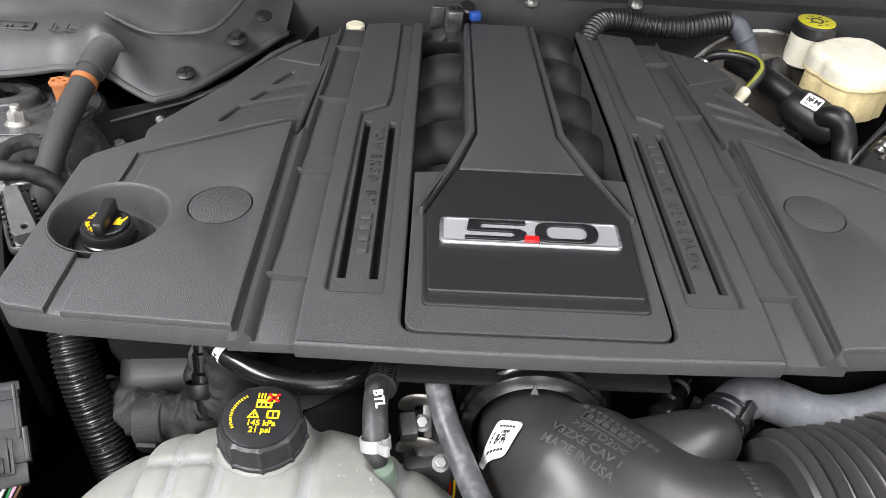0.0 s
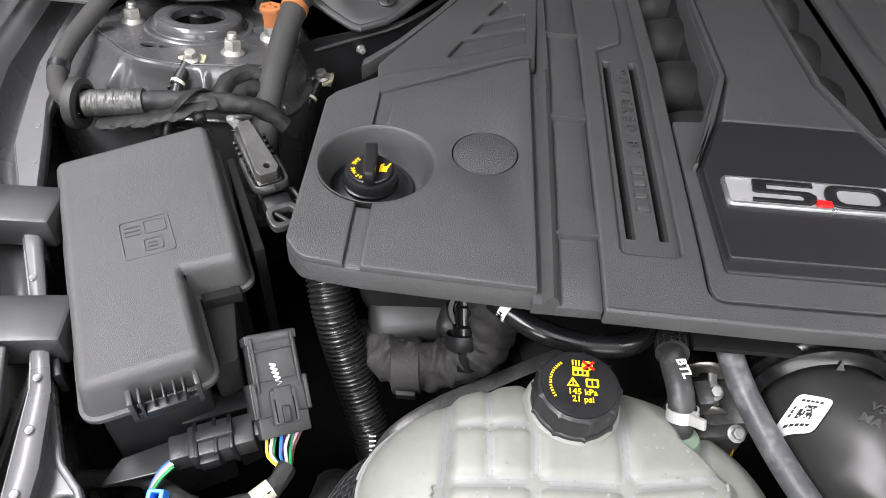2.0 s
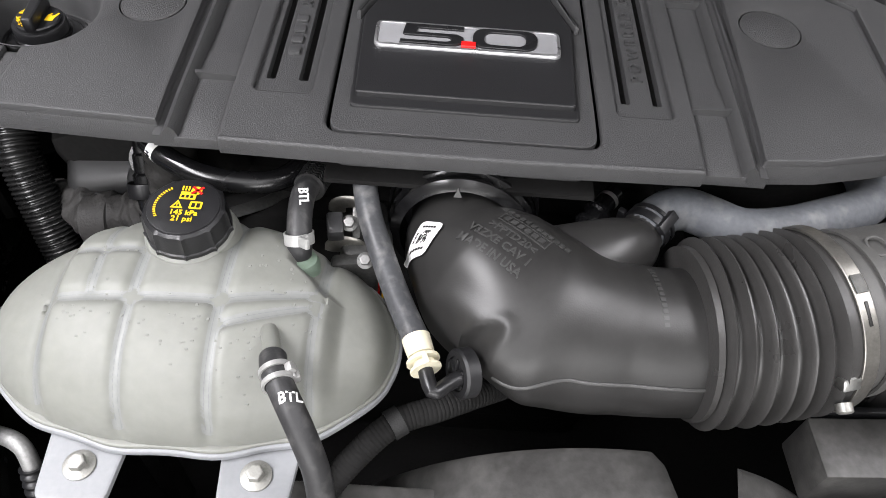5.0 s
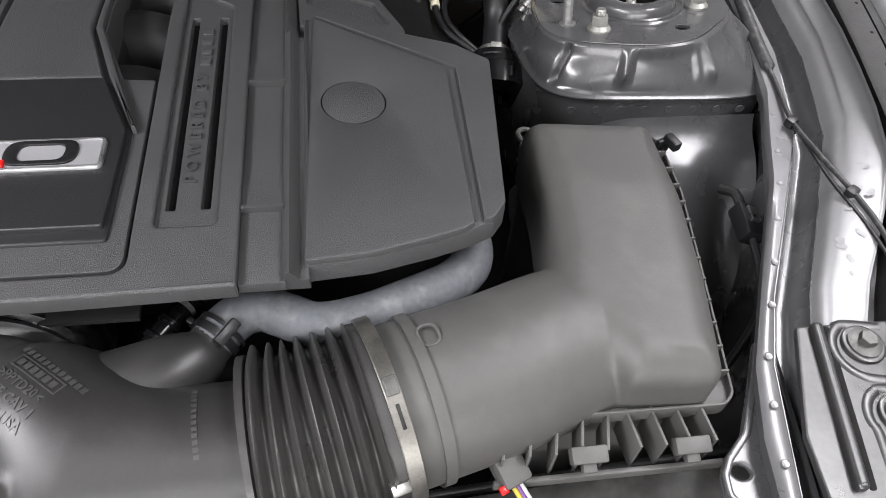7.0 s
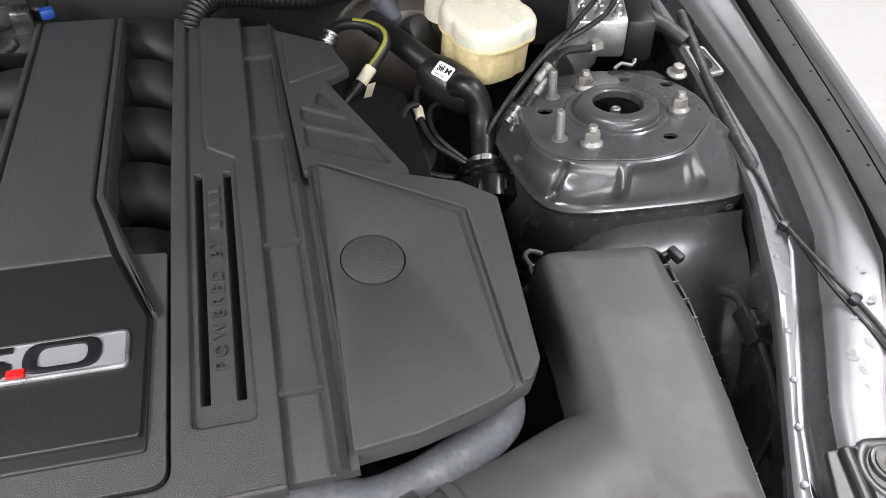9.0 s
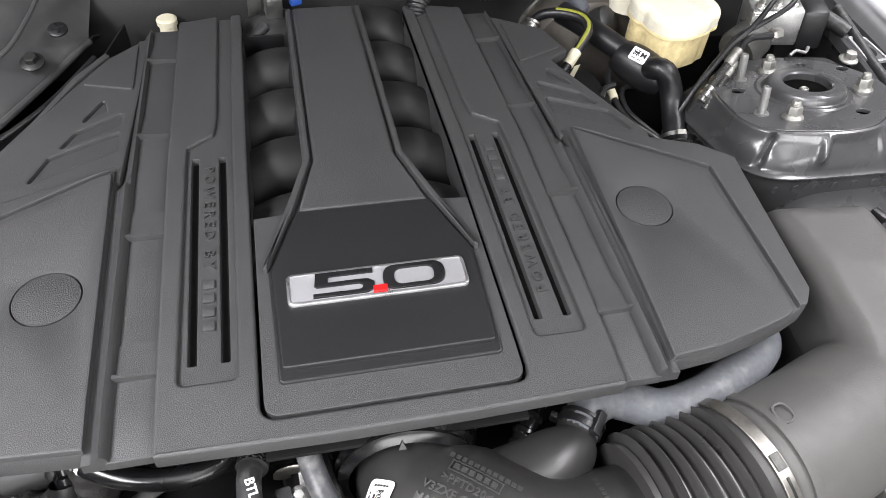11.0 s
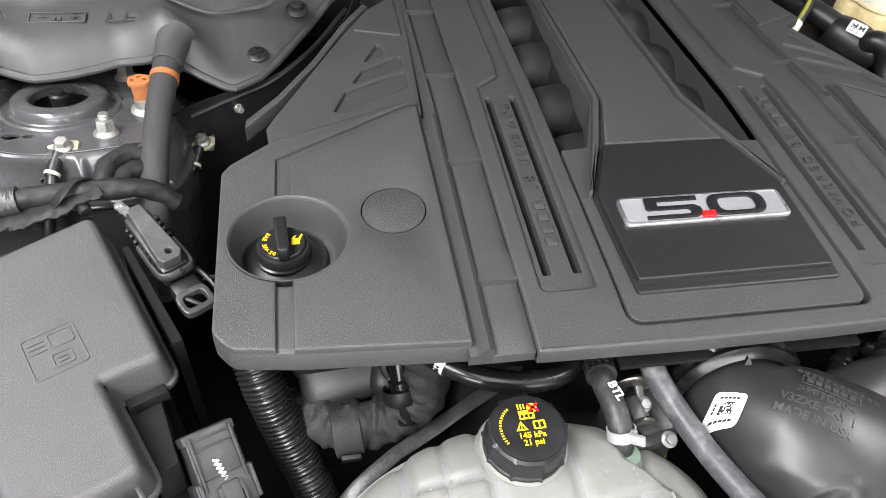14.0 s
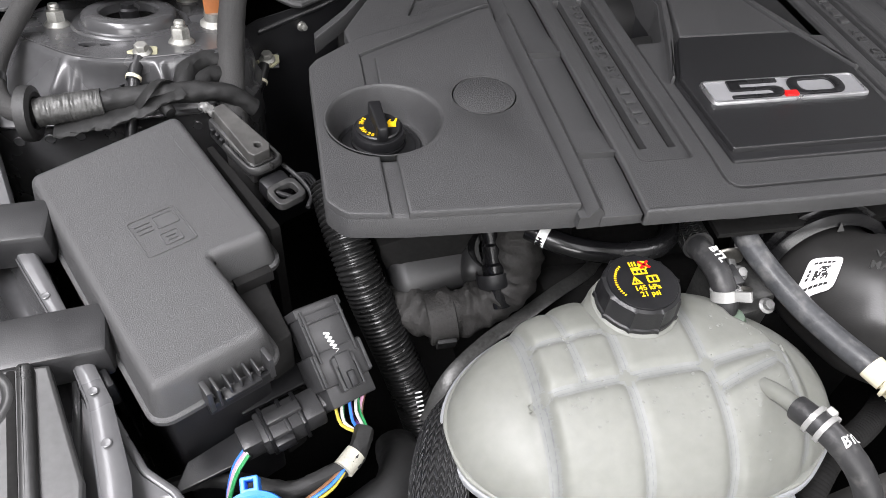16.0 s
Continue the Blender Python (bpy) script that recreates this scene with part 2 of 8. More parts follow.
WIRES = {"white": (0.42, 0.42, 0.40), "yellow": (0.42, 0.34, 0.04), "green": (0.03, 0.28, 0.09), "blue": (0.03, 0.16, 0.55),
         "violet": (0.13, 0.05, 0.2), "pink": (0.55, 0.28, 0.42), "brown": (0.16, 0.07, 0.03)}
WIRE = {k: mat(k + "_wire", v, 0.4, var=0.08, vscale=120) for k, v in WIRES.items()}

# ---- shaping tools ----
from mathutils.bvhtree import BVHTree
from mathutils.geometry import tessellate_polygon


def thing(name, at, label, category, group="", kind=""):
    ob = new(name)
    ob.matrix_world = pose(*at)
    ob.empty_display_size = 0.02
    return tagged(ob, label, category, group, kind)


def part(name, bm, material, parent=None, label="", sharp=32):
    me = bpy.data.meshes.new(name)
    bmesh.ops.recalc_face_normals(bm, faces=bm.faces)
    bm.to_mesh(me)
    bm.free()
    me.materials.append(material)
    me.shade_smooth()
    me.set_sharp_from_angle(angle=radians(sharp))
    ob = new(name, me)
    if parent is not None:
        ob.parent = parent
        up = Matrix.Identity(4)
        o = parent
        while o is not None:
            up = o.matrix_basis.copy() @ up if o.parent is None else o.matrix_parent_inverse @ o.matrix_basis @ up
            o = o.parent
        ob.matrix_parent_inverse = up.inverted()
    if label:
        ob["label"] = label
    return ob


def fillet(pts, r, n=5):
    """Rounds the corners of a closed outline; r: one radius, or one for each corner."""
    out, k = [], len(pts)
    for i, p in enumerate(pts):
        ri = r[i] if isinstance(r, (list, tuple)) else r
        a, b, c = Vector(pts[i - 1]), Vector(p), Vector(pts[(i + 1) % k])
        u, v = (a - b), (c - b)
        lu, lv = u.length, v.length
        if ri <= 0 or lu < 1e-6 or lv < 1e-6:
            out.append(tuple(b))
            continue
        u, v = u / lu, v / lv
        ang = math.acos(max(-1, min(1, u.dot(v))))
        if ang > 3.05:
            out.append(tuple(b))
            continue
        d = min(ri / math.tan(ang / 2), lu * 0.48, lv * 0.48)
        p0, p1 = b + u * d, b + v * d
        for j in range(n + 1):
            t = j / n
            out.append(tuple(p0 * (1 - t) ** 2 + b * 2 * t * (1 - t) + p1 * t * t))
    return out


def offset(pts, d):
    """The closed outline moved inwards by d (to its inside, whichever way it runs)."""
    k = len(pts)
    area = sum(pts[i - 1][0] * pts[i][1] - pts[i][0] * pts[i - 1][1] for i in range(k))
    s = 1 if area > 0 else -1
    out = []
    for i in range(k):
        a, b, c = Vector(pts[i - 1]), Vector(pts[i]), Vector(pts[(i + 1) % k])
        e0, e1 = (b - a), (c - b)
        if e0.length < 1e-9 or e1.length < 1e-9:
            out.append(tuple(b))
            continue
        n0, n1 = Vector((-e0.y, e0.x)).normalized() * s, Vector((-e1.y, e1.x)).normalized() * s
        m = n0 + n1
        m = m / max(0.35, m.length_squared) * 2 if m.length > 1e-6 else n0
        out.append(tuple(b + m * d))
    return out


def circle(cx, cy, r, n=32, ry=None, turn=0.0):
    return [(cx + r * math.cos(2 * math.pi * i / n + turn), cy + (ry or r) * math.sin(2 * math.pi * i / n + turn)) for i in range(n)]


def rect(x0, y0, x1, y1):
    return [(x0, y0), (x1, y0), (x1, y1), (x0, y1)]


def clean(pts):
    out = []
    for p in pts:
        if not out or math.hypot(p[0] - out[-1][0], p[1] - out[-1][1]) > 2e-5:
            out.append((float(p[0]), float(p[1])))
    if math.hypot(out[0][0] - out[-1][0], out[0][1] - out[-1][1]) < 2e-5:
        out.pop()
    return out


def _cap(bm, rings, flats):
    """Fills the first ring, leaving the further ones as holes; flats: the same rings in the plane."""
    every = [v for r in rings for v in r]
    for t in tessellate_polygon([[Vector((x, y, 0)) for x, y in f] for f in flats]):
        try:
            bm.faces.new([every[i] for i in t])
        except ValueError:
            pass


def prism(rows):
    """A closed bar through rows of points, one closed ring for each station, with both ends filled."""
    bm = bmesh.new()
    grid = [[bm.verts.new(p) for p in r] for r in rows]
    for a, b in zip(grid, grid[1:]):
        for i in range(len(a)):
            bm.faces.new((a[i - 1], a[i], b[i], b[i - 1]))
    bm.faces.new(grid[0])
    bm.faces.new(grid[-1])
    return bm


CUTS = {}


def slab(bm, outline, z0, z1, bev=0.0015, zf=None, holes=(), m=None, steps=2, hbev=None):
    """Extruded plate with a rounded upper rim. zf(x, y) is added to every height; holes go right through."""
    if zf in CUTS:
        own = slab(bmesh.new(), outline, z0, z1, bev, None, holes, None, steps, hbev)
        for axis_i, at in CUTS[zf]:
            co, no = [0, 0, 0], [0, 0, 0]
            co[axis_i], no[axis_i] = at, 1
            bmesh.ops.bisect_plane(own, geom=own.verts[:] + own.edges[:] + own.faces[:], plane_co=co, plane_no=no, dist=1e-6)
        for v in own.verts:
            v.co.z += zf(v.co.x, v.co.y)
        if m is not None:
            bmesh.ops.transform(own, matrix=m, verts=own.verts)
        return merge(bm, own)
    zf = zf or (lambda x, y: 0.0)
    m = m or Matrix.Identity(4)

    def ring(pts, z):
        return [bm.verts.new(m @ Vector((x, y, z + zf(x, y)))) for x, y in pts]
    tops, bots, flat_t, flat_b = [], [], [], []
    outline, holes = clean(outline), [clean(h) for h in holes]
    for hole, pts in [(False, outline)] + [(True, h) for h in holes]:
        b = hbev if hole and hbev is not None else bev
        rings = [ring(pts, z0)]
        if b > 0:
            for j in range(steps + 1):
                a = math.pi / 2 * j / steps
                ins = b * (1 - math.cos(a))
                rings.append(ring(offset(pts, -ins if hole else ins), z1 - b + b * math.sin(a)))
        else:
            rings.append(ring(pts, z1))
        rim = b
        if b >= 0.0008:
            # a narrow flat margin keeps the rounding out of the flat face
            rim = b + min(b * 0.35, 0.0008)
            rings.append(ring(offset(pts, -rim if hole else rim), z1))
        for r0, r1 in zip(rings, rings[1:]):
            for i in range(len(pts)):
                bm.faces.new((r0[i - 1], r0[i], r1[i], r1[i - 1]))
        tops.append(rings[-1])
        bots.append(rings[0])
        flat_t.append(offset(pts, -rim if hole else rim) if b > 0 else pts)
        flat_b.append(pts)
    _cap(bm, tops, flat_t)
    _cap(bm, bots, flat_b)
    return bm


def plate(outline, z0, z1, bev=0.0015, zf=None, holes=(), m=None, steps=2, hbev=None):
    return slab(bmesh.new(), outline, z0, z1, bev, zf, holes, m, steps, hbev)


def block(size, m, bev=0.002, bm=None, seg=2):
    """Bevelled box of that size, centred on the pose m."""
    own = bmesh.new()
    bmesh.ops.create_cube(own, size=1.0, matrix=Matrix.Diagonal((*size, 1)))
    if bev > 0:
        bmesh.ops.bevel(own, geom=own.edges[:], offset=min(bev, min(size) * 0.45), segments=seg, profile=0.5, affect="EDGES")
    bmesh.ops.transform(own, matrix=m, verts=own.verts)
    return own if bm is None else merge(bm, own)


def merge(bm, other):
    table = {v: bm.verts.new(v.co) for v in other.verts}
    for f in other.faces:
        try:
            bm.faces.new([table[v] for v in f.verts])
        except ValueError:
            pass
    other.free()
    return bm


def smooth_path(pts, step):
    """Points along a Catmull-Rom curve through pts, about step apart."""
    p = [Vector(q) for q in pts]
    p = [p[0] * 2 - p[1]] + p + [p[-1] * 2 - p[-2]]
    out = []
    for i in range(1, len(p) - 2):
        n = max(2, int((p[i + 1] - p[i]).length / step))
        for j in range(n):
            t = j / n
            a, b, c, d = p[i - 1], p[i], p[i + 1], p[i + 2]
            out.append(0.5 * (2 * b + (c - a) * t + (2 * a - 5 * b + 4 * c - d) * t * t + (3 * b - a - 3 * c + d) * t ** 3))
    out.append(p[-2])
    return out


def sweep(bm, path, radius, n=16, caps=True, flat=(1.0, 1.0), up=None):
    """A round (or, with flat, oval) pipe along path; radius: a number or a function of the length and share run, and the angle."""
    uvl = bm.loops.layers.uv.verify()
    rings, us = [], []
    run, total = 0.0, sum((b - a).length for a, b in zip(path, path[1:]))
    nrm = None
    for i, p in enumerate(path):
        t = ((path[min(i + 1, len(path) - 1)] - path[max(i - 1, 0)])).normalized()
        if nrm is None:
            ref = Vector(up) if up else (Vector((0, 0, 1)) if abs(t.z) < 0.9 else Vector((0, 1, 0)))
            nrm = (ref - t * ref.dot(t)).normalized()
        else:
            nrm = (nrm - t * nrm.dot(t)).normalized()
        bi = t.cross(nrm)
        if i:
            run += (p - path[i - 1]).length
        ring = []
        for k in range(n):
            a = 2 * math.pi * k / n
            r = radius(run, run / total, a) if callable(radius) else radius
            ring.append(bm.verts.new(p + nrm * (math.cos(a) * r * flat[0]) + bi * (math.sin(a) * r * flat[1])))
        rings.append(ring)
        us.append(run)
    for i in range(len(rings) - 1):
        for k in range(n):
            f = bm.faces.new((rings[i][k], rings[i][(k + 1) % n], rings[i + 1][(k + 1) % n], rings[i + 1][k]))
            for lo, (uu, vv) in zip(f.loops, ((k / n, us[i]), ((k + 1) / n, us[i]), ((k + 1) / n, us[i + 1]), (k / n, us[i + 1]))):
                lo[uvl].uv = (uu, vv * 10)
    if caps:
        bm.faces.new(rings[0])
        bm.faces.new(rings[-1])
    return bm


def pipe(pts, radius, n=16, step=0.006, flat=(1.0, 1.0), up=None):
    return sweep(bmesh.new(), smooth_path(pts, step), radius, n, True, flat, up)


def ringed(r, pitch, depth):
    """The radius of a corrugated hose."""
    def f(run, share, a):
        return r - depth * (0.5 - 0.5 * math.cos(2 * math.pi * run / pitch)) ** 1.5
    return f


def creased(r, amount, pitch, seed):
    """The radius of a taped, creased bundle."""
    def f(run, share, a):
        return r * (1 + amount * noise.noise(Vector((run / pitch, math.cos(a) * 1.3 + seed, math.sin(a) * 1.3)))
                    + amount * 0.35 * noise.noise(Vector((run / pitch * 4, math.cos(a) * 2, math.sin(a) * 2 + seed))) + amount * 0.2 * math.sin(2 * math.pi * run / pitch * 1.3 + a * 2.5))
    return f


def lathe(profile, m, n=32, bm=None, wob=None):
    """Turns (radius, height) pairs about the z axis of the pose m."""
    bm = bm or bmesh.new()
    rings = []
    for r, z in profile:
        if r < 1e-6:
            rings.append([bm.verts.new(m @ Vector((0, 0, z)))])
        else:
            rings.append([bm.verts.new(m @ Vector(((r + (wob(a, r, z) if wob else 0)) * math.cos(a), (r + (wob(a, r, z) if wob else 0)) * math.sin(a), z)))
                          for a in (2 * math.pi * k / n for k in range(n))])
    for r0, r1 in zip(rings, rings[1:]):
        for k in range(n):
            v = [r0[k % len(r0)], r0[(k + 1) % len(r0)], r1[(k + 1) % len(r1)], r1[k % len(r1)]]
            v = list(dict.fromkeys(v))
            if len(v) > 2:
                bm.faces.new(v)
    return bm


def axis(at, to):
    """A pose at a point whose z axis points along a direction."""
    return Matrix.Translation(at) @ Vector(to).to_track_quat("Z", "Y").to_matrix().to_4x4()


def over_tube(path, radius):
    """The height of a tube's upper side over (x, y), as the envelope of balls along its path."""
    pts = smooth_path(path, 0.002)
    total = sum((b - a).length for a, b in zip(pts, pts[1:]))
    run, balls = 0.0, []
    for i, p in enumerate(pts):
        run += (p - pts[i - 1]).length if i else 0.0
        balls.append((p, radius(run, run / total, 0.0) if callable(radius) else radius))

    def height(x, y):
        return max((p.z + math.sqrt(max(0.0, r * r - (x - p.x) ** 2 - (y - p.y) ** 2)) for p, r in balls), default=0.0)
    return height


def drape(bm, over):
    if over:
        for v in bm.verts:
            v.co.z += over(v.co.x, v.co.y)


def words(text, size, m, material, parent, depth=0.0004, name="lettering", label="", width=None, over=None, bold=0.02, space=1.0):
    """Raised letters lying in the x-y plane of the pose m, centred on it."""
    cu = bpy.data.curves.new(name, "FONT")
    cu.body, cu.size, cu.extrude, cu.align_x, cu.align_y = text, size, depth, "CENTER", "CENTER"
    cu.resolution_u, cu.offset, cu.space_character = 2, size * bold, space
    ob = bpy.data.objects.new(name, cu)
    me = bpy.data.meshes.new_from_object(ob)
    bpy.data.objects.remove(ob)
    bm = bmesh.new()
    bm.from_mesh(me)
    bpy.data.meshes.remove(me)
    if width:
        xs = [v.co.x for v in bm.verts]
        bmesh.ops.scale(bm, vec=(width / max(1e-6, max(xs) - min(xs)), 1, 1), verts=bm.verts)
    bmesh.ops.transform(bm, matrix=m, verts=bm.verts)
    drape(bm, over)
    return part(name, bm, material, parent, label)


def hexbolt(name, at, direction, r_flange, r_hex, h, material, label, category="bolt", group="", stud=0.0, parent=None, socket=False):
    """A flanged hexagon nut or bolt head: flange, hexagon and, if asked, the stud that stands out of it."""
    m = axis(at, direction)
    t = parent if parent is not None else thing(name, at, label, category, group)
    part("flange", lathe([(0, 0), (r_flange, 0), (r_flange, h * 0.16), (r_hex * 1.02, h * 0.38), (0, h * 0.38)], m, 24), material, t)
    bm = slab(bmesh.new(), circle(0, 0, r_hex, 6), h * 0.3, h, h * 0.14, m=m)
    part("hexagon", bm, material, t)
    if stud:
        prof, z = [(0, 0)], 0.0
        while z < stud:
            prof += [(stud_r(r_hex), z), (stud_r(r_hex) * 0.9, z + 0.0007)]
            z += 0.0014
        prof += [(stud_r(r_hex) * 0.8, stud + 0.001), (0, stud + 0.001)]
        part("stud", lathe(prof, m @ Matrix.Translation((0, 0, h * 0.8)), 14), ZINC, t)
    return t


def stud_r(r):
    return r * 0.6


def bars(m, rows, material, parent, depth=0.0003, name="printed_lines", over=None):
    """Unreadable print: short bars. rows: x, y, length, height."""
    bm = bmesh.new()
    for x, y, ln, h in rows:
        slab(bm, rect(x, y, x + ln, y + h), -0.0002, depth, 0, m=m)
    drape(bm, over)
    return part(name, bm, material, parent)

# ---- the hall ----
def simple(name, bm, material, label, category, kind="structure"):
    return tagged(part(name, bm, material), label, category, "", kind)


simple("floor", block((14, 14, 0.1), pose(0, 1, -0.05), 0), FLOOR, "pale grey tiled floor of the hall", "floor")
simple("ceiling", block((14, 14, 0.1), pose(0, 1, 3.65), 0), WALL, "plain white hall ceiling", "ceiling")
for wname, wx, wy, sx, sy in (("wall_north", 0, 8.05, 14, 0.1),
                              ("wall_east", 7.05, 1, 0.1, 14), ("wall_west", -7.05, 1, 0.1, 14)):
    simple(wname, block((sx, sy, 3.6), pose(wx, wy, 1.8), 0), WALL, "plain white painted hall wall", "wall")

front = bmesh.new()
for sx, sz, px, pz in ((4.0, 3.6, -5.0, 1.8), (4.0, 3.6, 5.0, 1.8), (6.0, 0.62, 0, 0.31), (6.0, 0.72, 0, 3.24)):
    block((sx, 0.1, sz), pose(px, -6.05, pz), 0, front)
simple("wall_south", front, WALL, "plain white hall wall with an added opening for the fill lamp", "wall")
# Unseen frame, added only to house the front fill lamp.
window = thing("added_window_1", (0, -6.05, 0.62), "added unseen window opening with a dark frame for the fill lamp", "window", kind="structure")
for sx, sz, px, pz in ((6.0, 0.06, 0, 0.65), (6.0, 0.06, 0, 2.85), (0.06, 2.14, -2.97, 1.75), (0.06, 2.14, -1.0, 1.75), (0.06, 2.14, 1.0, 1.75), (0.06, 2.14, 2.97, 1.75)):
    part("window_frame", block((sx, 0.06, sz), pose(px, -6.07, pz), 0.004), DUSTY, window)

# ---- the car's body round the bay ----
YS = [0.05, 0.12, 0.225, 0.28, 0.34, 0.4, 0.46, 0.52, 0.58, 0.64, 0.7, 0.78, 0.86, 0.94, 1.05, 1.2, 1.4]


def lane(y, ys, xs):
    if y < ys[0]:
        return xs[0] + (y - ys[0]) * (xs[1] - xs[0]) / (ys[1] - ys[0])
    if y > ys[-1]:
        return xs[-1] + (y - ys[-1]) * (xs[-1] - xs[-2]) / (ys[-1] - ys[-2])
    return float(np.interp(y, ys, xs))


def x_flange(y):
    return lane(y, [0.15, 0.221, 0.282, 0.380, 0.463, 0.531, 0.583, 0.68, 0.797, 0.937], [0.500, 0.510, 0.528, 0.576, 0.616, 0.640, 0.660, 0.678, 0.693, 0.707])


def x_gutter(y):
    return lane(y, [0.15, 0.303, 0.399, 0.522, 0.635, 0.79, 0.919], [0.537, 0.572, 0.625, 0.691, 0.722, 0.738, 0.744])


def x_crown(y):
    return lane(y, [0.15, 0.293, 0.395, 0.477, 0.615, 0.801, 0.876], [0.572, 0.611, 0.674, 0.720, 0.752, 0.774, 0.786])


def x_edge(y):
    return lane(y, [0.30, 0.593, 0.719, 0.837, 1.0], [0.73, 0.795, 0.818, 0.839, 0.862])


def wing_k(y):
    k = max(0.0, min(1.0, (y - 0.30) / 0.14))
    return 0.12 + 0.88 * k * k * (3 - 2 * k)


def loft(rows, thick=0.0):
    """A sheet through rows of points, one row for each station."""
    bm = bmesh.new()
    grid = [[bm.verts.new(p) for p in r] for r in rows]
    for a, b in zip(grid, grid[1:]):
        for i in range(len(a) - 1):
            bm.faces.new((a[i], a[i + 1], b[i + 1], b[i]))
    if thick:
        bmesh.ops.recalc_face_normals(bm, faces=bm.faces)
        bmesh.ops.solidify(bm, geom=bm.faces[:], thickness=thick)
    return bm


def eased(pts, n):
    """The same line of points, rounded and n times finer."""
    q = [2 * pts[0] - pts[1]] + list(pts) + [2 * pts[-1] - pts[-2]]
    out = []
    for i in range(1, len(q) - 2):
        for k in range(n):
            t = k / n
            out.append(0.5 * ((2 * q[i]) + (q[i + 1] - q[i - 1]) * t + (2 * q[i - 1] - 5 * q[i] + 4 * q[i + 1] - q[i + 2]) * t * t + (3 * q[i] - q[i - 1] - 3 * q[i + 1] + q[i + 2]) * t ** 3))
    return out + [pts[-1]]


body = thing("car_body", (0, 0.6, 0), "dark grey car front end, opened over its engine bay", "car", kind="structure")
for s in (-1, 1):
    rows, gut, top = [], [], []
    for y in [0.14, 0.18, 0.225, 0.25] + YS[3:]:
        f, g, c = x_flange(y), x_gutter(y), x_crown(y)
        k = wing_k(y)
        def lift(z):
            return z if z < 0.868 else 0.868 + (z - 0.868) * k
        rows.append([Vector((s * x, y, lift(z))) for x, z in (
            (f + 0.004, 0.848), (f + 0.002, 0.858), (f, 0.866), (f + 0.003, 0.870), ((f + 0.003 + max(f + 0.006, g - 0.027)) / 2, 0.8702), (max(f + 0.006, g - 0.027), 0.8700), (g - 0.0255, 0.867))])
        gut.append([Vector((s * x, y, lift(z))) for x, z in (
            (g - 0.0252, 0.8655), (g - 0.0246, 0.858), (g - 0.0222, 0.847), (g - 0.0165, 0.8395), (g - 0.0095, 0.8380), (g - 0.002, 0.8405), (g + 0.0035, 0.849), (g + 0.0075, 0.863))])
        top.append([Vector((s * x, y, lift(z))) for x, z in (
            (g + 0.0115, 0.8765), (g + 0.017, 0.8835), (g + (c - g) * 0.5, 0.889), (c - 0.006, 0.8965),
            (c, 0.8975), (c + 0.004, 0.894), (c + 0.006, 0.850))])
    # Same paint throughout; the channel is toned as shaded, the ledge as lit.
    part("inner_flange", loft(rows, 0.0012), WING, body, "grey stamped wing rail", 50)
    part("drain_channel", loft([eased(a, 4) for a in gut], 0.0012), PAINT, body, "drain channel in the shaded tone of the body paint", 60)
    part("inner_wing", loft([eased([a[-1]] + b, 4) for a, b in zip(gut, top)], 0.0012), SILVER, body, "wing ledge in the lit tone of the body paint", 60)
    rows = []
    for y in YS[2:]:
        c, e = x_crown(y), x_edge(y)
        rows.append([Vector((s * x, y, z)) for x, z in (
            (c + 0.005, 0.852), (c + 0.020, 0.855), (c + 0.028, 0.905), (c + 0.036, 0.915), (e - 0.026, 0.917), (e - 0.022, 0.908),
            (e - 0.016, 0.908))])
    part("weatherstrip", loft(rows, 0.001), RUBSEAL, body, "black rubber seal along the wing", 50)
    rows = []
    for y in YS:
        e = x_edge(y)
        rows.append([Vector((s * x, y, z)) for x, z in (
            (e - 0.016, 0.895), (e - 0.014, 0.922), (e - 0.010, 0.926), (e, 0.922), (e + 0.02, 0.905), (e + 0.045, 0.86), (e + 0.06, 0.78),
            (e + 0.07, 0.5), (e + 0.06, 0.0))])
    part("wing_panel", loft(rows, 0.0012), SILVER, body, "silver-grey painted outer wing", 50)
    rows = [[Vector((s * x, y, z)) for x, z in ((x_edge(y) - 0.060, 0.9185), (x_edge(y) - 0.057, 0.9215), (x_edge(y) - 0.034, 0.9225), (x_edge(y) - 0.031, 0.9190))] for y in YS[2:]]
    part("sill_trim", loft(rows, 0.001), FOAM, body, "dark plastic trim strip with small holes", 50)
    for yy in np.linspace(0.40, 1.0, 13):
        part("trim_plug", lathe([(0.0019, 0), (0.0015, 0.0005), (0, 0.0006)], pose(s * (x_edge(yy) - 0.040), yy, 0.9226), 10), DEEP, body)
    # wheel-house wall, below the rail
    rows = [[Vector((s * x, y, z)) for x, z in ((x_flange(y) + 0.008, 0.862), (x_flange(y) + 0.016, 0.850), (x_flange(y) + 0.026, 0.82), (x_flange(y) + 0.028, 0.72), (x_flange(y) + 0.0, 0.5), (x_flange(y) - 0.02, 0.0))]
            for y in YS]
    part("wheel_house", loft(rows, 0.001), PAINT, body, "dark glossy grey painted inner wall", 50)
    for k, (yy, zz) in enumerate([(0.206, 0.871), (0.248, 0.871), (0.286, 0.871), (0.33, 0.871), (0.37, 0.871), (0.415, 0.8715), (0.455, 0.8715), (0.495, 0.8715), (0.545, 0.8715)]):
        part("spot_weld", lathe([(0.0032, 0.0), (0.0026, 0.0004), (0.0016, 0.0003), (0, 0.0002)], pose(s * (x_flange(yy) + 0.0085), yy, 0.8700), 14), WING, body)
# Tray, firewall and support take the same black for the bay's deep shade.
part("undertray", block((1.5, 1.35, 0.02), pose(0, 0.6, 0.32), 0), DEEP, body)
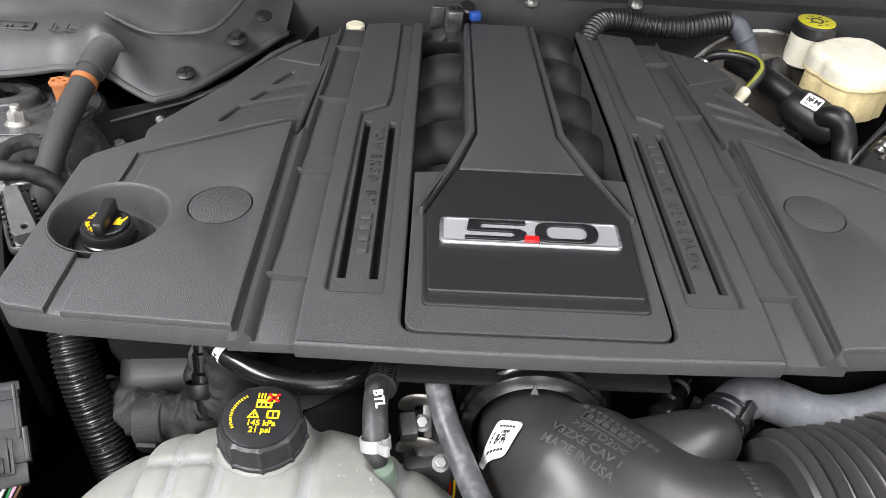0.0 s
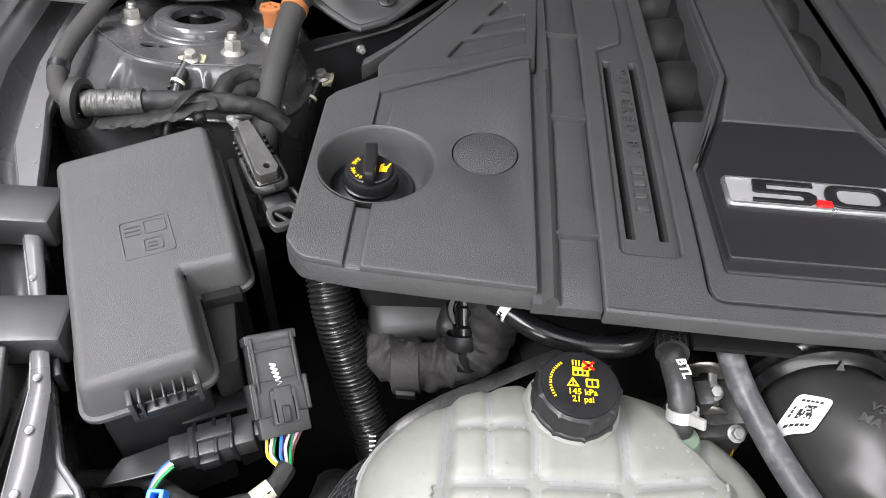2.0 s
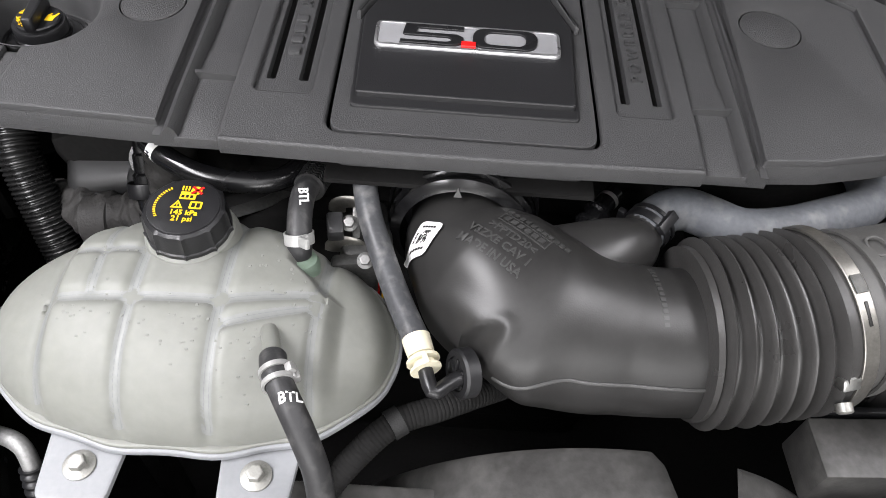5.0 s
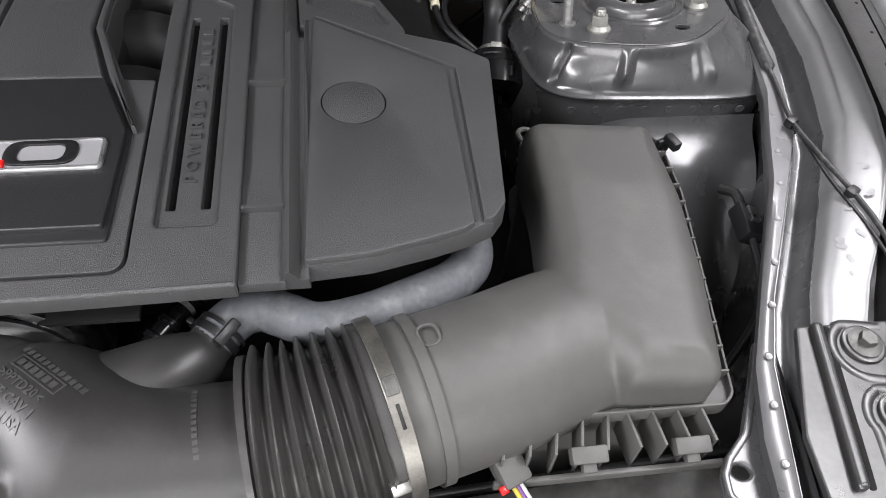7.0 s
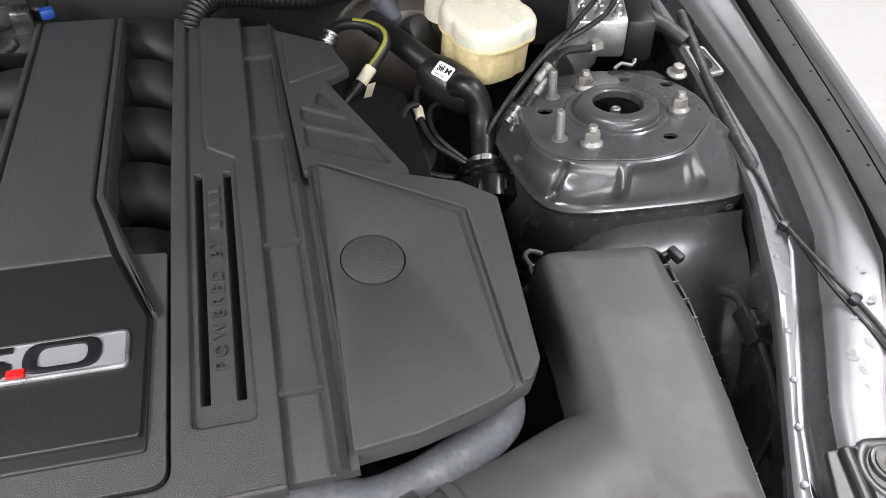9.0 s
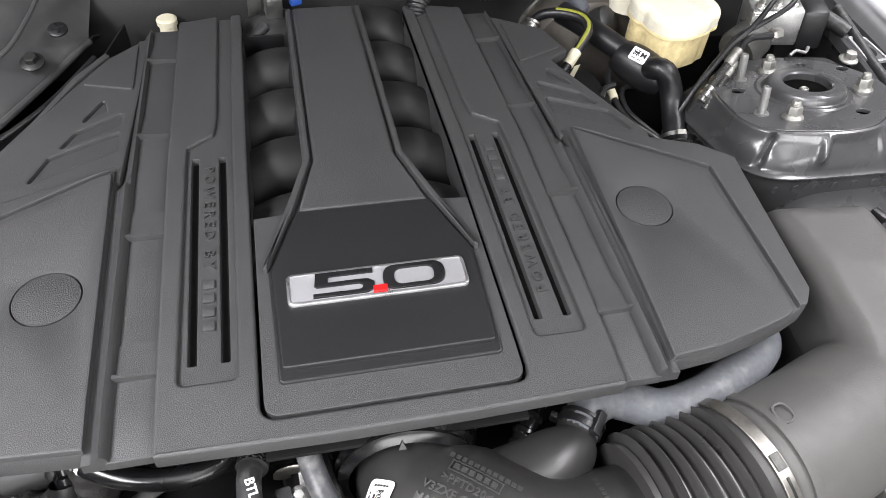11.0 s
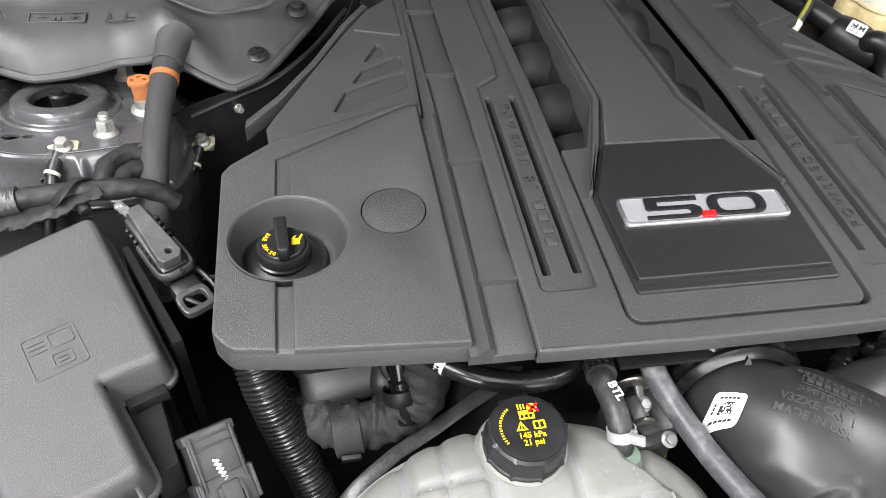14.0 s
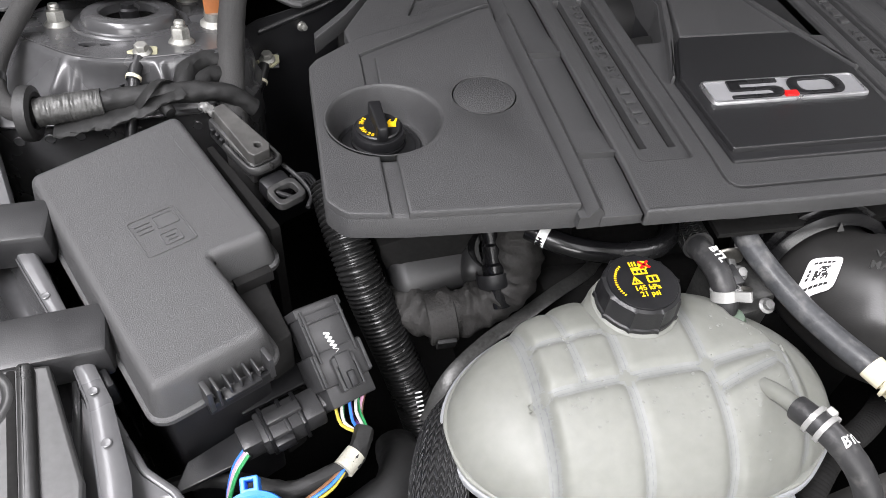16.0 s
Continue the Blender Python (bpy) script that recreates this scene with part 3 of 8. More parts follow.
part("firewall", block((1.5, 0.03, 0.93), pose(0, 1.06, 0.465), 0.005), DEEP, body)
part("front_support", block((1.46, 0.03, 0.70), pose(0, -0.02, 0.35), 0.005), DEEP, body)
# dark cowl trough and the panel below the windscreen
rows = [[Vector((x, y, z)) for y, z in ((0.965, 0.80), (0.968, 0.918), (0.976, 0.928), (1.0, 0.930), (1.012, 0.905), (1.03, 0.900), (1.045, 0.935), (1.07, 0.952), (1.2, 0.985), (1.4, 1.03))]
        for x in np.linspace(-0.72, 0.72, 25)]
part("cowl_panel", loft(rows, 0.002), TAPE, body, "dark grey plastic cowl under the windscreen", 40)
# engine masses, coloured black for the shade deep in the gaps
engine = thing("engine_block", (0, 0.6, 0.33), "black engine block under its cover, shade put into its colour", "engine")
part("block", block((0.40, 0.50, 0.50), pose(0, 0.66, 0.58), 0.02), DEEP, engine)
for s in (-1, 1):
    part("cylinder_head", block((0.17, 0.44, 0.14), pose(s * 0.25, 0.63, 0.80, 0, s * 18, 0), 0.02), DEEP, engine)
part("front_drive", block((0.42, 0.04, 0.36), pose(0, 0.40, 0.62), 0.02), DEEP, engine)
# the raised bonnet, leaning back over the bay
rows = []
for k in np.linspace(0, 1, 12):
    y, z = 1.16 - 0.80 * k - 0.05 * math.sin(k * 3.14), 1.06 + 0.98 * k + 0.04 * math.sin(k * 3.14)
    rows.append([Vector((x * (0.80 - 0.06 * k), y, z + 0.02 * (1 - (x * 1.0) ** 2))) for x in np.linspace(-1, 1, 15)])
part("bonnet", loft(rows, 0.02), SILVER, body, "raised silver-grey bonnet", 40)
# Unseen sheet, added to darken what the middle of the cover reflects.
liner = [[p + Vector((0, -0.020, -0.024)) for p in r[3:12]] for r in rows[:-1]]
part("bonnet_dark_sheet", loft(liner, 0.012), DEEP, body, "added unseen black sheet under the bonnet", 40)
for s in (-1, 1):
    part("hinge", pipe([(s * 0.70, 1.18, 0.93), (s * 0.72, 1.20, 1.0), (s * 0.72, 1.16, 1.07)], 0.012, 10), PAINT, body)

# ---- the engine cover ----
def drop(x, y):
    """The cover bows down to its front rim and to its sides."""
    d = -0.05 * max(0.0, 0.380 - y)
    return d - 0.03 * max(0.0, abs(x) - 0.21) - 0.064 * max(0.0, y - 0.62)


CUTS[drop] = [(1, 0.380), (1, 0.62), (0, -0.21), (0, 0.21)]

cover = thing("engine_cover", (0, 0.6, 0.88), "matt black moulded plastic engine cover with silver 5.0 badge", "engine cover")


def mir(pts, s):
    return [(s * x, y) for x, y in pts]


RIBS = (0.812, 0.673, 0.537, 0.400)
for s in (-1, 1):
    # rail with its slotted recess
    def slot(x):
        return fillet(rect(x - 0.0032, 0.402, x + 0.0032, 0.630), 0.001, 2)
    holes = [mir(slot(0.1425), s), mir(slot(0.1187), s)]
    part("rail", plate(mir(rect(0.0965, 0.3340, 0.1665, 0.898), s), 0.9235, 0.9315, 0.001, drop, holes), COVER, cover)
    # Floor under the slots, blackened for the shade inside them.
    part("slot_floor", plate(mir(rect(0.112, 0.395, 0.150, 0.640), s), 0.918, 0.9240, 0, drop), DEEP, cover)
    turn = 90 if s > 0 else -90
    lz = 0.9318 + drop(0.13, 0.5)
    words("POWERED BY", 0.0128, pose(s * 0.1306, 0.4880 if s > 0 else 0.5540, lz, 0, 0, turn), COVER, cover, 0.0019, "raised_lettering", "moulded black letters", 0.1220, bold=-0.012, space=1.55)
    for k in range(4):
        mm = pose(s * 0.1306, 0.5660 + 0.0136 * k if s > 0 else 0.4760 - 0.0136 * k, lz, 0, 0, turn)
        mk = fillet(rect(-0.0046, -0.0046, 0.0046, 0.0046), 0.0016, 3)
        part("raised_mark", plate(mk, -0.001, 0.0019, 0.0006, m=mm), COVER, cover)
    # sunken channel with gussets
    part("channel", plate(mir(rect(0.165, 0.3380, 0.197, 0.882), s), 0.9200, 0.9288, 0.0005, drop), COVER, cover)
    for y in RIBS:
        bm = bmesh.new()
        v = []
        for yy, top in ((y - 0.0015, 0.0), (y + 0.0015, 0.0)):
            v.append([bm.verts.new((s * x, yy, z + drop(x, yy))) for x, z in ((0.1655, 0.921), (0.1965, 0.921), (0.1965, 0.9350), (0.1655, 0.9338))])
        a, b = v
        bm.faces.new(a), bm.faces.new(b[::-1])
        for i in range(4):
            bm.faces.new((a[i - 1], b[i - 1], b[i], a[i]))
        part("gusset", bm, COVER, cover)
        bm = bmesh.new()
        q = [bm.verts.new((s * x, yy, z + drop(x, yy))) for x, yy, z in (
            (0.1655, y, 0.9306), (0.1965, y, 0.9306), (0.1965, y + 0.030, 0.9298), (0.1655, y + 0.030, 0.9298),
            (0.1655, y, 0.921), (0.1965, y, 0.921), (0.1965, y + 0.032, 0.921), (0.1655, y + 0.032, 0.921))]
        for f in ((0, 1, 2, 3), (0, 1, 5, 4), (2, 3, 7, 6), (1, 2, 6, 5), (0, 3, 7, 4)):
            bm.faces.new([q[i] for i in f])
        part("step", bm, COVER, cover)
    # sloping wall from channel to outer panel
    rows = []
    for y in np.linspace(0.3390, 0.878, 34):
        hi = 0.9385 if y < 0.612 else 0.930
        rows.append([Vector((s * x, y, z + drop(x, y))) for x, z in ((0.193, 0.9190), (0.1938, 0.927), (0.1965, 0.9345), (0.2000, hi - 0.001), (0.2035, hi - 0.0050), (0.2065, hi - 0.0095), (0.2125, hi - 0.0095), (0.213, 0.9190))])
    part("shoulder", prism(rows), COVER, cover)
    # outer panel: lower rim plate, upper inner plate
    if s < 0:
        out = [(-0.2095, 0.3460), (-0.3300, 0.3548), (-0.3720, 0.3610), (-0.3845, 0.3760), (-0.3850, 0.5400), (-0.3780, 0.5510), (-0.3402, 0.5806), (-0.2110, 0.6260)]
        rad = [0.003, 0.0, 0.016, 0.014, 0.010, 0.006, 0.004, 0.002]
    else:
        out = [(0.2095, 0.3480), (0.2553, 0.3530), (0.2989, 0.3640), (0.3199, 0.3705), (0.3440, 0.3805), (0.3545, 0.3948), (0.3700, 0.5620), (0.3410, 0.5850), (0.2110, 0.6284)]
        rad = [0.003, 0.05, 0.05, 0.03, 0.010, 0.010, 0.006, 0.01, 0.002]
    outl = fillet(out, rad, 6)
    plug = (-0.2490, 0.4790) if s < 0 else (0.2498, 0.5060)
    well = (-0.3318, 0.4610)
    R = 0.0450
    def_holes = [circle(*plug, 0.0260, 40)] + ([circle(*well, R, 48)] if s < 0 else [])
    part("outer_panel", plate(outl, 0.9130, 0.9320, 0.0040, drop, def_holes), COVER, cover)
    if s < 0:
        a0 = math.acos(0.0026 / R)
        arc_in = [(well[0] + R * math.cos(t), well[1] + R * math.sin(t)) for t in np.linspace(-a0, a0, 26)]
        inner = [(-0.2102, 0.3465), (-0.3292, 0.3552)] + arc_in + [(-0.3288, 0.5463), (-0.2130, 0.6150)]
        a1 = math.acos(-0.0094 / R)
        arc_out = [(well[0] + R * math.cos(t), well[1] + R * math.sin(t)) for t in np.linspace(2 * math.pi - a1, a1, 26)]
        edge = offset(outl, 0.0004)
        rimpoly = [(-0.3412, 0.3570)] + [p for p in edge if p[0] < -0.3415 and p[1] < 0.55] + [p for p in edge if p[1] >= 0.55] + [(-0.2210, 0.6190), (-0.3406, 0.5543)] + arc_out[::-1]
    else:
        edge = offset(outl, 0.0004)
        inner = [p for p in edge if p[1] < 0.5 and p[0] < 0.3275] + [(0.3285, 0.3762), (0.3298, 0.5465), (0.2200, 0.6215)]
        rimpoly = [(0.2200, 0.6252), (0.3382, 0.5520), (0.3355, 0.3795)] + [p for p in edge if p[0] > 0.3365 and p[1] < 0.572] + [p for p in edge if p[1] >= 0.572 and p[0] > 0.225]
    part("panel_face", plate(inner, 0.931, 0.9362, 0.0016, drop, [circle(*plug, 0.0260, 40)], hbev=0.0004), COVER, cover)
    part("panel_border", plate(rimpoly, 0.931, 0.9358, 0.0016, drop), COVER, cover)
    # Black seat paints the shade in the ring gap round the plug.
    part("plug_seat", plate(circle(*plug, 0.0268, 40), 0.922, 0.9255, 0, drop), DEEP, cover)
    part("blanking_plug", plate(circle(*plug, 0.0249, 40), 0.925, 0.9364, 0.0005, drop), COVER_C, cover, "round grained blanking plug")
    # louvred rear corner
    if s < 0:
        rear = [(-0.2075, 0.6120), (-0.3465, 0.5774), (-0.3494, 0.6054), (-0.2676, 0.7788), (-0.2404, 0.8300), (-0.1960, 0.8740)]
    else:
        rear = [(0.2075, 0.6200), (0.3008, 0.5952), (0.3008, 0.6159), (0.2458, 0.7644), (0.2725, 0.7834), (0.2587, 0.8375), (0.1980, 0.8740)]
    vents = [[(0.2146, 0.6585), (0.2888, 0.6210), (0.2750, 0.6579), (0.2146, 0.6895)], [(0.2146, 0.6996), (0.2691, 0.6683), (0.2561, 0.6954), (0.2146, 0.7216)],
             [(0.2302, 0.7259), (0.2547, 0.7074), (0.2351, 0.7512)]]
    vents = [fillet(v, 0.003, 3) for v in vents]
    part("rear_corner", plate(fillet(rear, 0.004, 3), 0.918, 0.9290, 0.0025, drop, [mir(v, s) for v in vents]), COVER, cover)
    part("louvre_floor", plate(mir([(0.2110, 0.6399), (0.2996, 0.6102), (0.2422, 0.7534), (0.2110, 0.7569)], s), 0.918, 0.9245, 0, drop), COVER_C, cover)
    brd = [(0.2075, 0.7600), (0.2085, 0.8560), (0.2471, 0.8275), (0.2641, 0.7887)] if s > 0 else [(0.2075, 0.7600), (0.2085, 0.8560), (0.2361, 0.8248), (0.2601, 0.7792)]
    part("corner_pad", plate(mir(fillet(brd, 0.004, 3), s), 0.926, 0.9312, 0.0015, drop), COVER, cover)

edge_pts = [(-0.2380, 0.8360), (-0.2640, 0.7900), (-0.3000, 0.7300), (-0.3400, 0.6850), (-0.3740, 0.6600), (-0.3740, 0.6740), (-0.3420, 0.6970), (-0.3050, 0.7400), (-0.2700, 0.7960), (-0.2440, 0.8420)]
part("side_rim", plate(edge_pts, 0.912, 0.9290, 0.002, lambda x, y: -0.40 * max(0.0, -x - 0.27) - 0.064 * max(0.0, y - 0.62)), COVER, cover)
side = [(0.1665, 0.3335), (0.1665, 0.888), (0.1235, 0.899), (0.1235, 0.690), (0.1265, 0.662), (0.1500, 0.643), (0.1520, 0.384), (0.1100, 0.384), (0.1085, 0.900), (0.0965, 0.900), (0.0965, 0.3480)]
turns = [0.002, 0.003, 0.003, 0.004, 0.006, 0.006, 0.006, 0.006, 0.003, 0.003, 0.013]
rim = side + [(-x, y) for x, y in side[::-1]] + [(-0.05, 0.3310), (0.05, 0.3310)]
part("rail_frame", plate(fillet(rim, turns + turns[::-1] + [0.02, 0.02], 5), 0.922, 0.9358, 0.0022, drop, steps=3), COVER, cover, "rails and front band in one moulding")
for s in (-1, 1):
    part("opening_wall", plate(mir(rect(0.0966, 0.5300, 0.0990, 0.8960), s), 0.885, 0.9300, 0, drop), COVER, cover)
# Floor of the gap round the surround, its shade painted black.
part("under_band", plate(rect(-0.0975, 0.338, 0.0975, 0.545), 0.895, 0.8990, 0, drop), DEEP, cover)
# centre: grained surround, satin emblem plate, spine
half = [(0.0938, 0.3508), (0.0938, 0.5420), (0.0690, 0.5440), (0.0470, 0.6080), (0.0450, 0.9080)]
sur = half + [(-x, y) for x, y in half[::-1]]
part("surround", plate(fillet(sur, [0.012, 0.002, 0.004, 0.01, 0.004, 0.004, 0.01, 0.004, 0.002, 0.012], 5), 0.900, 0.9338, 0.0010, drop), COVER, cover)
low = [(0.0820, 0.3740), (0.0845, 0.4780), (0.0590, 0.5410), (-0.0590, 0.5410), (-0.0845, 0.4780), (-0.0820, 0.3740)]
part("emblem_base", plate(fillet(low, [0.004, 0.006, 0.01, 0.01, 0.006, 0.004], 4), 0.932, 0.9362, 0.0015, drop), COVER_S, cover)
emb = [(0.0790, 0.3835), (0.0815, 0.4770), (0.0570, 0.5385), (-0.0570, 0.5385), (-0.0815, 0.4770), (-0.0790, 0.3835)]
part("emblem_plate", plate(fillet(emb, [0.003, 0.006, 0.002, 0.002, 0.006, 0.003], 4), 0.934, 0.9408, 0.0012, drop, steps=3), COVER_S, cover, "smooth satin black plate")


def spine_z(x, y):
    return drop(x, y) - 0.004 * max(0.0, (y - 0.538) / 0.33)


CUTS[spine_z] = CUTS[drop] + [(1, 0.538)]
sp = [(0.0560, 0.5390), (0.0372, 0.6050), (0.0362, 0.9080)]
part("spine", plate(fillet(sp + [(-x, y) for x, y in sp[::-1]], [0, 0.01, 0.003, 0.003, 0.01, 0], 5), 0.926, 0.9410, 0.003, spine_z, steps=3), COVER, cover)
# ridge along each side of the spine
for s in (-1, 1):
    ridge = [(0.0660, 0.5440), (0.0455, 0.6080), (0.0440, 0.9060), (0.0385, 0.9065), (0.0398, 0.6060), (0.0600, 0.5420), (0.0850, 0.4790), (0.0880, 0.4790)]
    part("spine_ridge", plate(mir(ridge, s), 0.920, 0.9416, 0.0020, spine_z), COVER, cover)

# badge
BZ = 0.9412
bo = fillet(rect(-0.0712, 0.4360, 0.0712, 0.4672), 0.006, 6)
badge = part("badge", plate(offset(bo, 0.002), 0.940, BZ + 0.0012, 0.0003), BADGE, cover, "brushed silver badge with black numerals and red dot")
part("frame", plate(bo, 0.938, BZ + 0.0024, 0.0016, holes=[offset(bo, 0.0026)], hbev=0.0004), CHROME, badge, "bright bevelled frame")
NUM = mat("numeral_black", (0.012, 0.012, 0.013), 0.3, var=0.1)


def slant(pts, cx):
    return [(cx + x + (y - 0.4516) * 0.06, y) for x, y in pts]


five = [(0.0225, 0.4642), (-0.0225, 0.4642), (-0.0235, 0.4518), (-0.0215, 0.4502), (0.0115, 0.4502), (0.0138, 0.4486), (0.0138, 0.4456), (0.0115, 0.4440), (-0.0245, 0.4440), (-0.0245, 0.4404), (0.0175, 0.4404),
        (0.0232, 0.4440), (0.0232, 0.4504), (0.0180, 0.4540), (-0.0130, 0.4540), (-0.0126, 0.4598), (0.0225, 0.4598)]
part("numeral", plate(slant(five, -0.0265), BZ, BZ + 0.0030, 0.0006), NUM, badge)
zero = fillet(rect(-0.0250, 0.4404, 0.0250, 0.4642), 0.0112, 6)
part("numeral", plate(slant(zero, 0.0285), BZ, BZ + 0.0030, 0.0006, holes=[slant(fillet(rect(-0.0160, 0.4442, 0.0160, 0.4602), 0.0072, 6), 0.0285)]), NUM, badge)
part("red_dot", plate(slant(fillet(rect(-0.0056, 0.4390, 0.0056, 0.4450), 0.0005, 2), 0.0010), BZ, BZ + 0.0040, 0.0005), RED, badge, "small red square dot")

# oil filler: sunken well, neck and cap
wx, wy = -0.3318, 0.4610
wz = 0.9320 + drop(wx, wy)
part("well", lathe([(0.0462, 0.0045), (0.0452, 0.0046), (0.0440, 0.0036), (0.0432, 0.0015), (0.0395, -0.013), (0.0372, -0.022), (0.0355, -0.025), (0.0, -0.025)], pose(wx, wy, wz), 64), COVER, cover, "round sunken filler well")
cap = thing("oil_cap", (-0.3365, 0.4610, wz - 0.026), "black oil filler cap with yellow markings and raised grip", "oil cap")
mc = pose(-0.3365, 0.4610, wz - 0.026) @ Matrix.Diagonal((0.88, 0.88, 0.95, 1))
part("neck", lathe([(0.0385, 0), (0.0388, 0.0035), (0.0375, 0.0050), (0.0345, 0.0052), (0.0335, 0.0040), (0.0255, 0.0060), (0.0225, 0.0075), (0.0225, 0.010)], mc, 48), DARK, cap)
part("seal", lathe([(0.0225, 0.008), (0.0250, 0.0095), (0.0250, 0.0120), (0.0225, 0.0130)], mc, 40), GLOSS, cap, "black rubber sealing ring")
part("rim", lathe([(0.0225, 0.012), (0.0232, 0.013), (0.0232, 0.020), (0.0222, 0.0215), (0, 0.0215)], mc, 48, wob=lambda a, r, z: 0.0003 * math.sin(a * 24) if r > 0.0225 else 0), DARK, cap)
part("disc", lathe([(0.0195, 0.0205), (0.0195, 0.0240), (0.0185, 0.0250), (0, 0.0250)], mc, 40), DARK, cap)
part("grip", plate(fillet([(-0.0048, -0.021), (0.0048, -0.021), (0.0060, 0.021), (-0.0060, 0.021)], 0.003, 4), 0.024, 0.036, 0.002, m=mc @ pose(0, 0, 0, 0, 0, 4)), DARK, cap)
for i, ch in enumerate("SAE 5W-20"):
    if ch != " ":
        a = radians(140 + i * 13)
        words(ch, 0.0054, mc @ pose(0.0155 * math.cos(a), 0.0155 * math.sin(a), 0.0254, 0, 0, math.degrees(a) + 90), YELLOW, cap, 0.0002)
can = [(0.0080, -0.0040), (0.0150, -0.0040), (0.0150, -0.0005), (0.0162, 0.0030), (0.0178, 0.0075), (0.0166, 0.0080), (0.0140, 0.0035), (0.0125, 0.0030), (0.0105, 0.0045), (0.0120, 0.0060), (0.0112, 0.0070), (0.0088, 0.0048), (0.0080, 0.0025)]
part("oil_can_mark", plate(can, 0.0250, 0.0254, 0, m=mc), YELLOW, cap)

# ---- front: coolant tank, hoses, intake duct ----
tank = thing("coolant_tank", (-0.177, 0.245, 0.75), "milky white plastic coolant expansion tank with moulded ribs", "coolant tank")
TX, TY, TA, TB, TZ = -0.1775, 0.2470, 0.1405, 0.0860, 0.822


def cross_y(x):
    return float(np.interp(x, [-0.262, -0.150, -0.088], [0.234, 0.237, 0.250]))


def slant_y(x):
    return float(np.interp(x, [-0.150, -0.088], [0.219, 0.241]))


def tank_shell(up):
    bm = bmesh.new()
    rings, n, k = [], 480, 110
    for j in range(k + 1):
        ph = math.pi / 2 * j / k
        ring = []
        for i in range(n):
            a = 2 * math.pi * i / n
            ca, sa = math.cos(a), math.sin(a)
            e = 2 / (2.2 if sa < 0 else 1.95)
            px, py = abs(ca) ** e * (1 if ca > 0 else -1), abs(sa) ** e * (1 if sa > 0 else -1)
            rr = 1 - (j / k) ** 1.6
            hh = (1 - rr ** 2.9) ** 0.52
            x, y = TX + TA * px * rr, TY + TB * py * rr
            h = (0.066 + 0.004 * py * rr) if up else -0.060
            z = TZ + h * hh
            if up:
                g = 0.0
                for cx in (-0.262, -0.206, -0.150, -0.089):
                    g += math.exp(-((x - cx) / 0.0050) ** 2)
                if y > 0.236:
                    g += 0.6 * math.exp(-((x + 0.234) / 0.0045) ** 2)
                g += math.exp(-((y - cross_y(x)) / 0.0050) ** 2) * (1 if -0.268 < x < -0.084 else 0)
                g += math.exp(-((y - slant_y(x)) / 0.0045) ** 2) * (0.8 if -0.150 < x < -0.086 else 0)
                g += math.exp(-((y - 0.2735) / 0.0040) ** 2) * (0.7 if -0.262 < x < -0.206 else 0)
                g = min(g, 1.0) * min(1.0, hh * 3)
                right = float(np.interp(y, [0.252, 0.276], [-0.088, -0.116]))
                side = max(0.0, min(1.0, (-0.254 - x) / 0.016), min(1.0, (x - right) / 0.016))
                z -= 0.0150 * side * side * (3 - 2 * side) * hh
                z -= 0.0034 * g * (0.35 + hh * 0.65)
                y += 0.0055 * g * (1 - hh) * (1 if py < 0 else -1)
            if j < k or i == 0:
                ring.append(bm.verts.new((x, y, z)))
        rings.append(ring)
    for r0, r1 in zip(rings, rings[1:]):
        for i in range(n):
            v = list(dict.fromkeys([r0[i], r0[(i + 1) % n], r1[(i + 1) % len(r1)], r1[i % len(r1)]]))
            bm.faces.new(v)
    return bm


shell_bm = tank_shell(True)
shell_tree = BVHTree.FromBMesh(shell_bm)
part("upper_shell", shell_bm, MILK, tank, "ribbed translucent upper half", 60)
# darker lines where the inner walls are welded to the shell, and for water runs
def shell_line(centre, run, wide=0.0036):
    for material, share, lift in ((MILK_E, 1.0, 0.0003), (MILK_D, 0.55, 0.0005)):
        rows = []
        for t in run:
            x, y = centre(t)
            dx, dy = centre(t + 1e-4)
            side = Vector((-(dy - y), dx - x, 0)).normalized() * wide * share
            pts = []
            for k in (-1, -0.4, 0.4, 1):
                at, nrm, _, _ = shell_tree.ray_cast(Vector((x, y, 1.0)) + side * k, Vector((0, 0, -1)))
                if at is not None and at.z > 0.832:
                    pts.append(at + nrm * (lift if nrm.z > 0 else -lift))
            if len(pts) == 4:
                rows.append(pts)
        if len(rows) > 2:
            part("shell_line", loft(rows), material, tank, "greyish line on the tank shell", 60)


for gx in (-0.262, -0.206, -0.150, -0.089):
    shell_line(lambda t, gx=gx: (gx, t), np.linspace(0.158, 0.326, 120))
shell_line(lambda t: (-0.234 - 0.05 * (t - 0.236), t), np.linspace(0.236, 0.315, 60))
shell_line(lambda t: (t, cross_y(t)), np.linspace(-0.266, -0.086, 110))
shell_line(lambda t: (t, slant_y(t)), np.linspace(-0.148, -0.088, 40))
shell_line(lambda t: (t, 0.2735), np.linspace(-0.262, -0.208, 36))
# runs of condensed water down the front
for sx, y0, y1, wide in ((-0.240, 0.205, 0.176, 0.0016), (-0.226, 0.212, 0.172, 0.0012), (-0.186, 0.208, 0.170, 0.0014), (-0.176, 0.214, 0.170, 0.0024), (-0.165, 0.206, 0.174, 0.0014), (-0.132, 0.210, 0.176, 0.0016), (-0.108, 0.214, 0.172, 0.0020)):
    shell_line(lambda t, sx=sx: (sx + 0.004 * (t - 0.2) / 0.03 * (1 if sx > -0.178 else -1) * 0.4, t), np.linspace(y1, y0, 30), wide)
